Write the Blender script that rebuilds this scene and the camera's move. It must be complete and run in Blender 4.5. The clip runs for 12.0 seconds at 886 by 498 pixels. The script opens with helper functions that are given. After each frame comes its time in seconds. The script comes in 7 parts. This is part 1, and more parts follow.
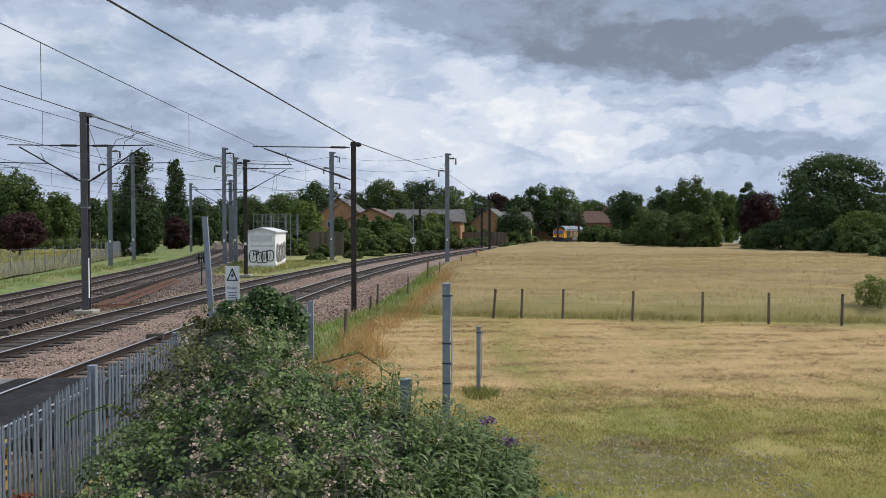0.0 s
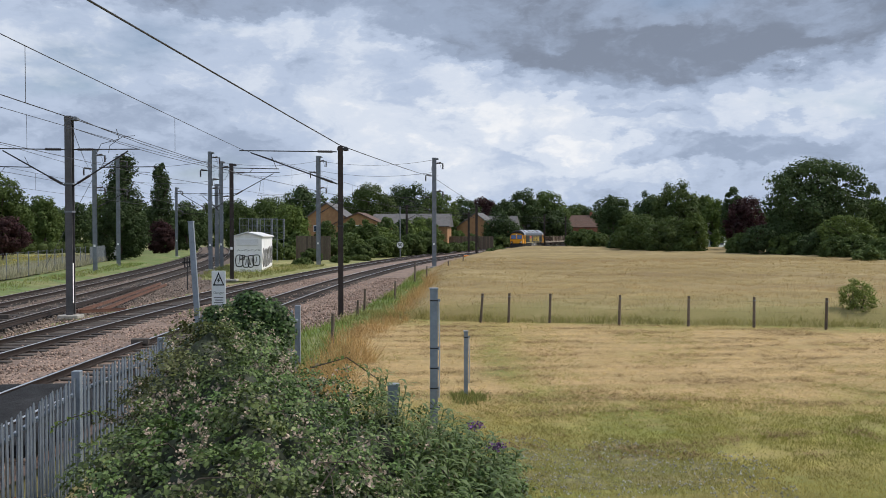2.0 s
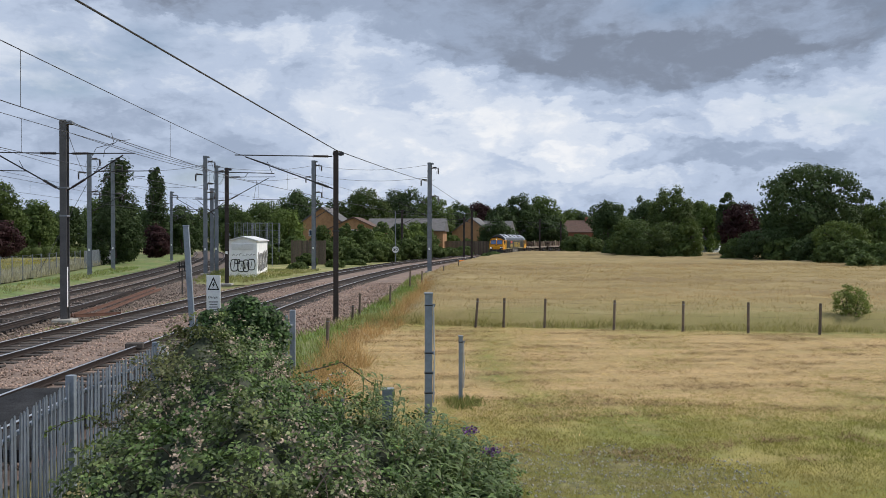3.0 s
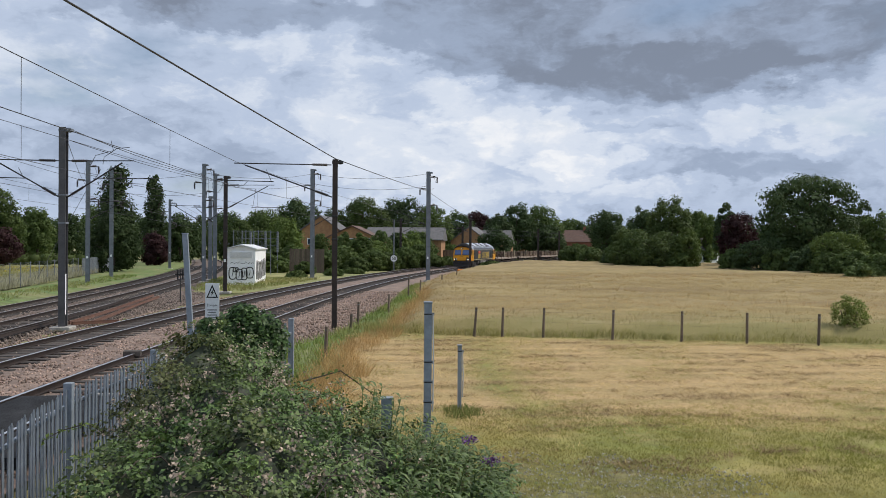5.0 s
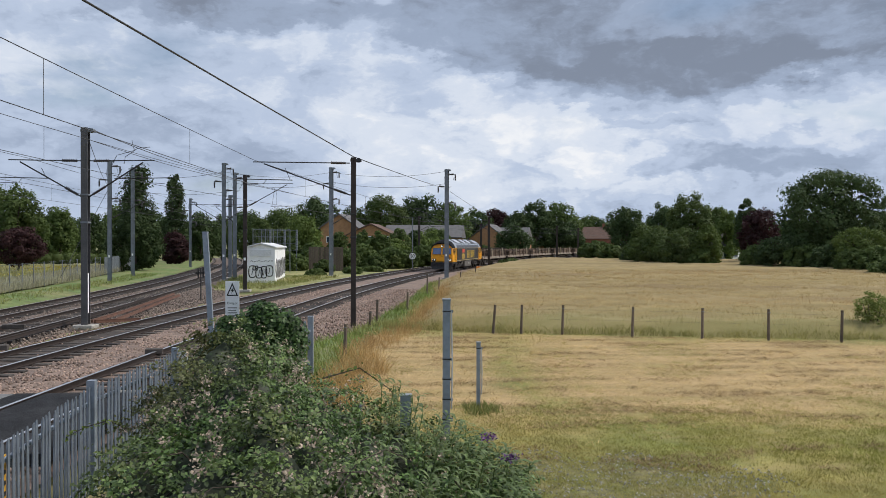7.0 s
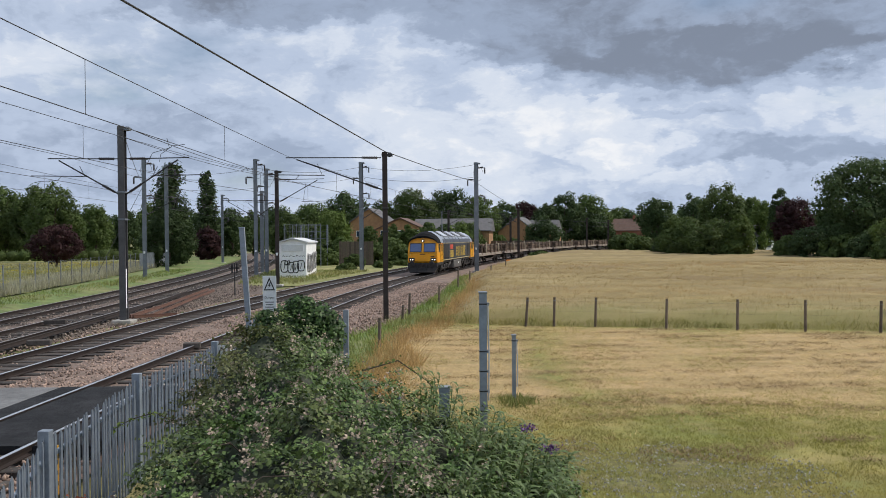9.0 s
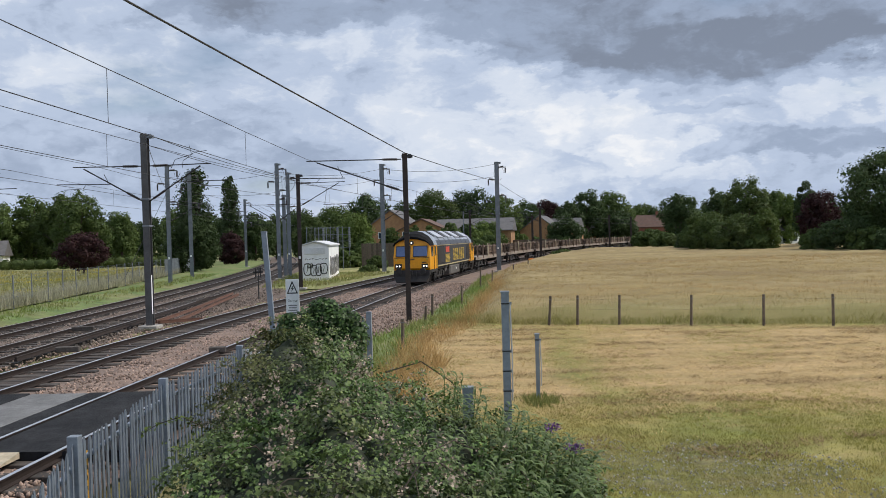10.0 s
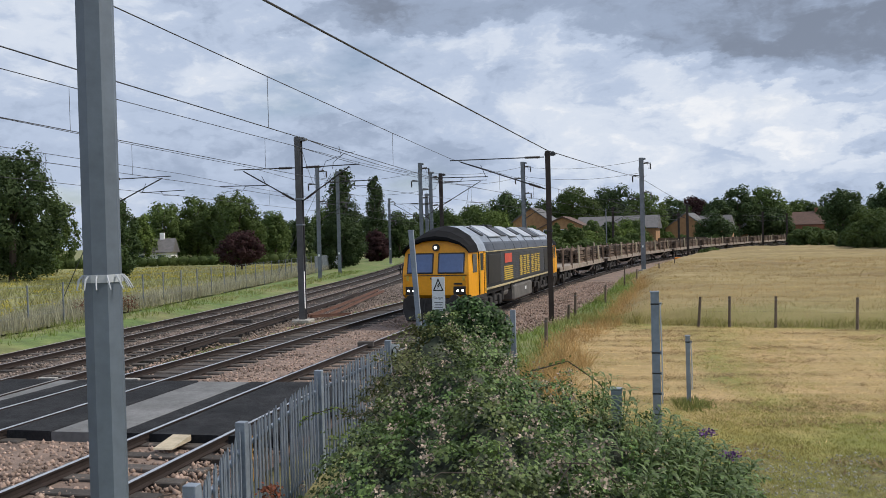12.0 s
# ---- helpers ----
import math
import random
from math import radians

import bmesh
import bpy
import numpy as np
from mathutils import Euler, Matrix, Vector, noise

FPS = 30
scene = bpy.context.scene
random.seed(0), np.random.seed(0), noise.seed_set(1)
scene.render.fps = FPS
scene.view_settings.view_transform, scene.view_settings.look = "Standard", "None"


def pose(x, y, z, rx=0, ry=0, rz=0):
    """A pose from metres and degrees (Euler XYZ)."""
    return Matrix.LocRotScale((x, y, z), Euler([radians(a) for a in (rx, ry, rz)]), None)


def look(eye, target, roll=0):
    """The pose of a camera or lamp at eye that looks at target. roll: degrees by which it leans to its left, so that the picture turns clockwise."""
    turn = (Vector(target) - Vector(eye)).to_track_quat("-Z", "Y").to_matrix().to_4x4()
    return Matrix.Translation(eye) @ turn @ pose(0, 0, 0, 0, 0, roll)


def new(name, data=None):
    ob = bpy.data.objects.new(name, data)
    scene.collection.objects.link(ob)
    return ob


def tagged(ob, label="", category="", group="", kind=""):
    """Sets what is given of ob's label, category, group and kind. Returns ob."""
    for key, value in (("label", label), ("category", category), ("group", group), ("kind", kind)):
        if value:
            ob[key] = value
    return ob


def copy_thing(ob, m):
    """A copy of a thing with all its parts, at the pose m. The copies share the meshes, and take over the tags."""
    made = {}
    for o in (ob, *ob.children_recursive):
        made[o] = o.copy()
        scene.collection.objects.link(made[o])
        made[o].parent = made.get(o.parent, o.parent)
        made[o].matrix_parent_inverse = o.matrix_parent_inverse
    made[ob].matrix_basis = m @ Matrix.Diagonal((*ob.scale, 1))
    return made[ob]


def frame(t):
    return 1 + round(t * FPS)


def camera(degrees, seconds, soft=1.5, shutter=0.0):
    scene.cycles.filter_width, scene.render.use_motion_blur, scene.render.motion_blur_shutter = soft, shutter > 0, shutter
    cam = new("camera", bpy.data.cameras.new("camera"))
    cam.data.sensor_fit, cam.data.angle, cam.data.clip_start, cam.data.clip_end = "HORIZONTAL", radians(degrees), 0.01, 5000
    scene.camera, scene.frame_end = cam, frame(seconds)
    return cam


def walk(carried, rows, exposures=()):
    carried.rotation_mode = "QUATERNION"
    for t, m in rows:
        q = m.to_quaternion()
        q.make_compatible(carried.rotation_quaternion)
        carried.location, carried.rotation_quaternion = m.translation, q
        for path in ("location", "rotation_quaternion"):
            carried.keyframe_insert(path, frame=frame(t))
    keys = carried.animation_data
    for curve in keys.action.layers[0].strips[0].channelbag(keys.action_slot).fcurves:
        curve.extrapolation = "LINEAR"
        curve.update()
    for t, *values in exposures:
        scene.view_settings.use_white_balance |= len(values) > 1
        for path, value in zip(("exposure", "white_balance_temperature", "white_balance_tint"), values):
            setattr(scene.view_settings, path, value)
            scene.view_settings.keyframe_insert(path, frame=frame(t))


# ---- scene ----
# ---------- camera ----------
cam = camera(58.0, 12.0, soft=0.8)
PATH = [
    (0, pose(-0.000, 0.000, 3.200, 88.52, 0.01, -1.66)),
    (0.5, pose(-0.014, 0.011, 3.204, 88.74, 0.02, -1.93)),
    (1, pose(-0.009, 0.016, 3.209, 88.66, 0.09, -2.08)),
    (1.5, pose(-0.010, 0.027, 3.201, 88.63, 0.13, -2.15)),
    (2, pose(-0.010, 0.003, 3.204, 88.83, 0.00, -2.60)),
    (2.5, pose(-0.009, 0.004, 3.205, 89.03, -0.07, -2.87)),
    (3, pose(-0.004, -0.021, 3.207, 89.17, -0.12, -2.93)),
    (5, pose(-0.026, -0.014, 3.204, 89.82, -0.38, -3.05)),
    (5.5, pose(-0.021, -0.017, 3.197, 89.77, -0.36, -2.76)),
    (6, pose(-0.016, -0.007, 3.196, 89.65, -0.31, -2.39)),
    (6.5, pose(-0.014, -0.018, 3.193, 89.64, -0.17, -2.09)),
    (7, pose(-0.021, -0.020, 3.198, 89.64, -0.11, -1.72)),
    (9, pose(-0.136, -0.108, 3.196, 89.18, 0.43, 0.34)),
    (9.5, pose(-0.154, -0.155, 3.192, 89.06, 1.32, 0.89)),
    (10, pose(-0.118, -0.104, 3.197, 89.23, 1.56, 1.91)),
    (10.5, pose(-0.095, -0.065, 3.203, 89.23, 1.58, 3.60)),
    (11, pose(-0.136, -0.110, 3.206, 89.14, 1.61, 4.65)),
    (11.5, pose(-0.181, -0.142, 3.208, 89.23, 1.52, 7.91)),
    (12, pose(-0.210, -0.164, 3.212, 89.35, 1.52, 11.93)),
]
walk(cam, PATH)

# ---------- world, sun, exposure ----------
def build_world():
    w = bpy.data.worlds.new("sky")
    scene.world = w
    w.use_nodes = True
    nt = w.node_tree
    nt.nodes.clear()
    N, L = nt.nodes.new, nt.links.new
    out, bg = N("ShaderNodeOutputWorld"), N("ShaderNodeBackground")
    sky = N("ShaderNodeTexSky")
    sky.sky_type, sky.sun_disc = "NISHITA", False
    sky.sun_elevation, sky.sun_rotation = radians(48), radians(84)
    tc, sep = N("ShaderNodeTexCoord"), N("ShaderNodeSeparateXYZ")
    L(tc.outputs["Generated"], sep.inputs[0])

    def math_node(op, a, b=None, clamp=False):
        n = N("ShaderNodeMath")
        n.operation, n.use_clamp = op, clamp
        for k, v in enumerate((a, b)):
            if v is None:
                continue
            if isinstance(v, (int, float)):
                n.inputs[k].default_value = v
            else:
                L(v, n.inputs[k])
        return n.outputs[0]

    up = math_node("MAXIMUM", sep.outputs[2], 0.0)
    den = math_node("ADD", up, 0.24)
    comb = N("ShaderNodeCombineXYZ")
    L(math_node("DIVIDE", sep.outputs[0], den), comb.inputs[0])
    L(math_node("DIVIDE", sep.outputs[1], den), comb.inputs[1])

    def cloud(scale, detail, rough, off, dist=0.0):
        mp = N("ShaderNodeMapping")
        mp.inputs["Location"].default_value = off
        L(comb.outputs[0], mp.inputs[0])
        n = N("ShaderNodeTexNoise")
        n.inputs["Scale"].default_value, n.inputs["Detail"].default_value = scale, detail
        n.inputs["Roughness"].default_value, n.inputs["Distortion"].default_value = rough, dist
        L(mp.outputs[0], n.inputs["Vector"])
        return n.outputs["Fac"]

    def ramp(fac, stops):
        r = N("ShaderNodeValToRGB")
        e = r.color_ramp.elements
        while len(e) < len(stops):
            e.new(0.5)
        for el, (p, c) in zip(e, stops):
            el.position, el.color = p, (*c, 1)
        r.color_ramp.interpolation = "EASE"
        L(fac, r.inputs[0])
        return r.outputs[0]

    def mix(fac, a, b, kind="MIX"):
        m = N("ShaderNodeMix")
        m.data_type, m.blend_type = "RGBA", kind
        if isinstance(fac, (int, float)):
            m.inputs[0].default_value = fac
        else:
            L(fac, m.inputs[0])
        for k, v in ((6, a), (7, b)):
            if isinstance(v, tuple):
                m.inputs[k].default_value = (*v, 1)
            else:
                L(v, m.inputs[k])
        return m.outputs[2]

    def smooth(v, a, b):
        n = N("ShaderNodeMapRange")
        n.interpolation_type = "SMOOTHSTEP"
        n.inputs["From Min"].default_value, n.inputs["From Max"].default_value = a, b
        L(v, n.inputs["Value"])
        return n.outputs["Result"]

    squash = N("ShaderNodeVectorMath")
    squash.operation = "MULTIPLY"
    squash.inputs[1].default_value = (1.0, 1.0, 2.1)
    L(tc.outputs["Generated"], squash.inputs[0])

    def billow(scale, detail, rough, off):
        mp = N("ShaderNodeMapping")
        mp.inputs["Location"].default_value = off
        L(squash.outputs[0], mp.inputs[0])
        n = N("ShaderNodeTexNoise")
        n.inputs["Scale"].default_value, n.inputs["Detail"].default_value, n.inputs["Roughness"].default_value = scale, detail, rough
        L(mp.outputs[0], n.inputs["Vector"])
        return math_node("SUBTRACT", n.outputs["Fac"], 0.5)

    ratio = math_node("DIVIDE", sep.outputs[0], math_node("MAXIMUM", sep.outputs[1], 0.05))
    warp_u, warp_v = billow(7.0, 9, 0.56, SKY_BIG), billow(9.0, 9, 0.60, SKY_FINE)
    u = math_node("ADD", ratio, math_node("MULTIPLY", warp_u, 0.34))
    v = math_node("ADD", up, math_node("MULTIPLY", warp_v, 0.115))

    def mass(u0, v0, ru, rv, soft=0.6):
        """One body of cloud with a billowing edge."""
        a = math_node("MULTIPLY", math_node("SUBTRACT", u, u0), 1 / ru)
        b = math_node("MULTIPLY", math_node("SUBTRACT", v, v0), 1 / rv)
        return smooth(math_node("ADD", math_node("MULTIPLY", a, a), math_node("MULTIPLY", b, b)), 1.0 + soft, 1.0 - soft)

    tone = math_node("ADD", 0.60, math_node("MULTIPLY", billow(3.4, 8, 0.55, SKY_GAP), 0.75))
    tone = math_node("ADD", tone, math_node("MULTIPLY", billow(13.0, 8, 0.62, SKY_FINE), 0.42))
    puff = N("ShaderNodeTexVoronoi")
    puff.feature = "SMOOTH_F1"
    puff.inputs["Scale"].default_value, puff.inputs["Detail"].default_value, puff.inputs["Roughness"].default_value = 15.0, 3.0, 0.6
    shift = N("ShaderNodeVectorMath")
    L(squash.outputs[0], shift.inputs[0])
    push = N("ShaderNodeCombineXYZ")
    L(math_node("MULTIPLY", warp_u, 0.22), push.inputs[0])
    L(math_node("MULTIPLY", warp_v, 0.22), push.inputs[2])
    L(push.outputs[0], shift.inputs[1])
    L(shift.outputs[0], puff.inputs["Vector"])
    tone = math_node("ADD", tone, math_node("MULTIPLY", math_node("SUBTRACT", 0.86, puff.outputs["Distance"]), 0.27))
    for amount, body in CLOUD_BODIES:
        tone = math_node("ADD", tone, math_node("MULTIPLY", mass(*body), amount))
    glow = mass(0.15, 0.10, 0.32, 0.08, 0.9)
    cl = ramp(tone, ((0.08, (0.235, 0.278, 0.365)), (0.34, (0.37, 0.45, 0.60)), (0.55, (0.55, 0.645, 0.82)), (0.74, (0.76, 0.83, 0.95)), (0.96, (0.98, 1.0, 1.04))))
    # pale haze towards the horizon
    haze = math_node("POWER", math_node("SUBTRACT", 1.0, up, True), 9.0)
    cl = mix(math_node("MULTIPLY", math_node("MULTIPLY", haze, math_node("SUBTRACT", 1.0, glow)), 0.5), cl, (0.48, 0.575, 0.76))
    blue = mix(1.0, sky.outputs[0], (0.11, 0.11, 0.11), "MULTIPLY")
    gap = ramp(cloud(0.9, 6, 0.55, SKY_GAP, 0.2), ((0.56, (0, 0, 0)), (0.70, (0.7, 0.7, 0.7))))
    col = mix(gap, cl, blue)
    L(col, bg.inputs[0])
    bg.inputs[1].default_value = 0.9
    L(bg.outputs[0], out.inputs[0])


SKY_BIG, SKY_FINE, SKY_GAP = (3.1, 1.7, 0.0), (0.4, 2.2, 0.0), (6.0, 1.0, 0.0)
# bodies of cloud: change of tone, then bearing, height, half widths and softness
CLOUD_BODIES = (
    (-0.34, (0.36, 0.27, 0.42, 0.085, 0.3)), (-0.12, (0.30, 0.205, 0.22, 0.035, 0.4)), (-0.10, (0.55, 0.235, 0.2, 0.05, 0.5)),
    (0.15, (0.17, 0.135, 0.11, 0.035, 0.35)), (0.12, (0.21, 0.105, 0.07, 0.028, 0.3)), (0.17, (0.43, 0.148, 0.06, 0.018, 0.6)), (0.12, (0.0, 0.15, 0.14, 0.06, 0.7)),
    (0.14, (0.57, 0.15, 0.10, 0.022, 0.5)), (0.10, (0.10, 0.07, 0.14, 0.03, 0.7)), (0.12, (0.30, 0.07, 0.10, 0.012, 0.5)),
    (-0.20, (0.47, 0.10, 0.20, 0.020, 0.5)), (-0.12, (0.30, 0.15, 0.04, 0.012, 0.5)), (-0.16, (-0.42, 0.10, 0.22, 0.05, 0.8)), (-0.14, (-0.75, 0.14, 0.25, 0.05, 0.8)),
    (-0.24, (-0.22, 0.285, 0.13, 0.03, 0.6)), (0.12, (-0.35, 0.21, 0.22, 0.04, 0.7)), (0.10, (-0.1, 0.24, 0.12, 0.03, 0.6)),
)
build_world()
sun = new("sun", bpy.data.lights.new("sun", "SUN"))
sun.data.energy, sun.data.angle, sun.data.color = 3.1, radians(10), (1.0, 0.93, 0.83)
sun.matrix_world = look((0, 0, 0), (-0.66, -0.08, -0.74))
scene.view_settings.exposure = 0.0


# ---------- materials ----------
def material(name, base, rough=0.7, metal=0.0, scale=6.0, vary=0.25, bump=0.0, bump_scale=60.0, tint=None, island=0.0, rnd=0.0, spec=0.5, glow=0.0, stretch=(1, 1, 1), thin=0.0):
    m = bpy.data.materials.new(name)
    m.use_nodes = True
    nt = m.node_tree
    N, L = nt.nodes.new, nt.links.new
    b = nt.nodes["Principled BSDF"]
    b.inputs["Roughness"].default_value, b.inputs["Metallic"].default_value = rough, metal
    b.inputs["Specular IOR Level"].default_value = spec
    tc, mp = N("ShaderNodeTexCoord"), N("ShaderNodeMapping")
    mp.inputs["Scale"].default_value = stretch
    L(tc.outputs["Object"], mp.inputs[0])

    def noise_node(s, det=6):
        n = N("ShaderNodeTexNoise")
        n.inputs["Scale"].default_value, n.inputs["Detail"].default_value = s, det
        n.inputs["Roughness"].default_value = 0.62
        L(mp.outputs[0], n.inputs["Vector"])
        return n.outputs["Fac"]

    def mul(col, fac, lo, hi):
        r = N("ShaderNodeMapRange")
        r.inputs["From Min"].default_value, r.inputs["From Max"].default_value = 0.3, 0.7
        r.inputs["To Min"].default_value, r.inputs["To Max"].default_value = lo, hi
        L(fac, r.inputs[0])
        h = N("ShaderNodeHueSaturation")
        L(r.outputs[0], h.inputs["Value"])
        L(col, h.inputs["Color"])
        return h.outputs[0]

    rgb = N("ShaderNodeRGB")
    rgb.outputs[0].default_value = (*base, 1)
    col = rgb.outputs[0]
    if tint:
        mx, r = N("ShaderNodeMix"), N("ShaderNodeMapRange")
        mx.data_type = "RGBA"
        r.inputs["From Min"].default_value, r.inputs["From Max"].default_value = 0.42, 0.62
        L(noise_node(scale * 0.23, 5), r.inputs[0])
        L(r.outputs[0], mx.inputs[0])
        L(col, mx.inputs[6])
        mx.inputs[7].default_value = (*tint, 1)
        col = mx.outputs[2]
    if vary:
        col = mul(col, noise_node(scale), 1 - vary, 1 + vary)
        col = mul(col, noise_node(scale * 7.3), 1 - vary * 0.6, 1 + vary * 0.6)
    if island:
        g = N("ShaderNodeNewGeometry")
        r = N("ShaderNodeMapRange")
        r.inputs["To Min"].default_value, r.inputs["To Max"].default_value = 1 - island, 1 + island
        L(g.outputs["Random Per Island"], r.inputs[0])
        h = N("ShaderNodeHueSaturation")
        L(r.outputs[0], h.inputs["Value"])
        L(col, h.inputs["Color"])
        col = h.outputs[0]
    if rnd:
        g = N("ShaderNodeObjectInfo")
        r = N("ShaderNodeMapRange")
        r.inputs["To Min"].default_value, r.inputs["To Max"].default_value = 1 - rnd, 1 + rnd
        L(g.outputs["Random"], r.inputs[0])
        h = N("ShaderNodeHueSaturation")
        L(r.outputs[0], h.inputs["Value"])
        L(col, h.inputs["Color"])
        col = h.outputs[0]
    L(col, b.inputs["Base Color"])
    if bump:
        bp = N("ShaderNodeBump")
        bp.inputs["Strength"].default_value, bp.inputs["Distance"].default_value = bump, 0.02
        L(noise_node(bump_scale), bp.inputs["Height"])
        L(bp.outputs[0], b.inputs["Normal"])
    if thin:
        # leaves and blades let part of the light through
        tr, ms = N("ShaderNodeBsdfTranslucent"), N("ShaderNodeMixShader")
        ms.inputs[0].default_value = thin
        L(col, tr.inputs[0])
        L(b.outputs[0], ms.inputs[1])
        L(tr.outputs[0], ms.inputs[2])
        L(ms.outputs[0], nt.nodes["Material Output"].inputs[0])
    if glow:
        b.inputs["Emission Color"].default_value, b.inputs["Emission Strength"].default_value = (*base, 1), glow
    return m


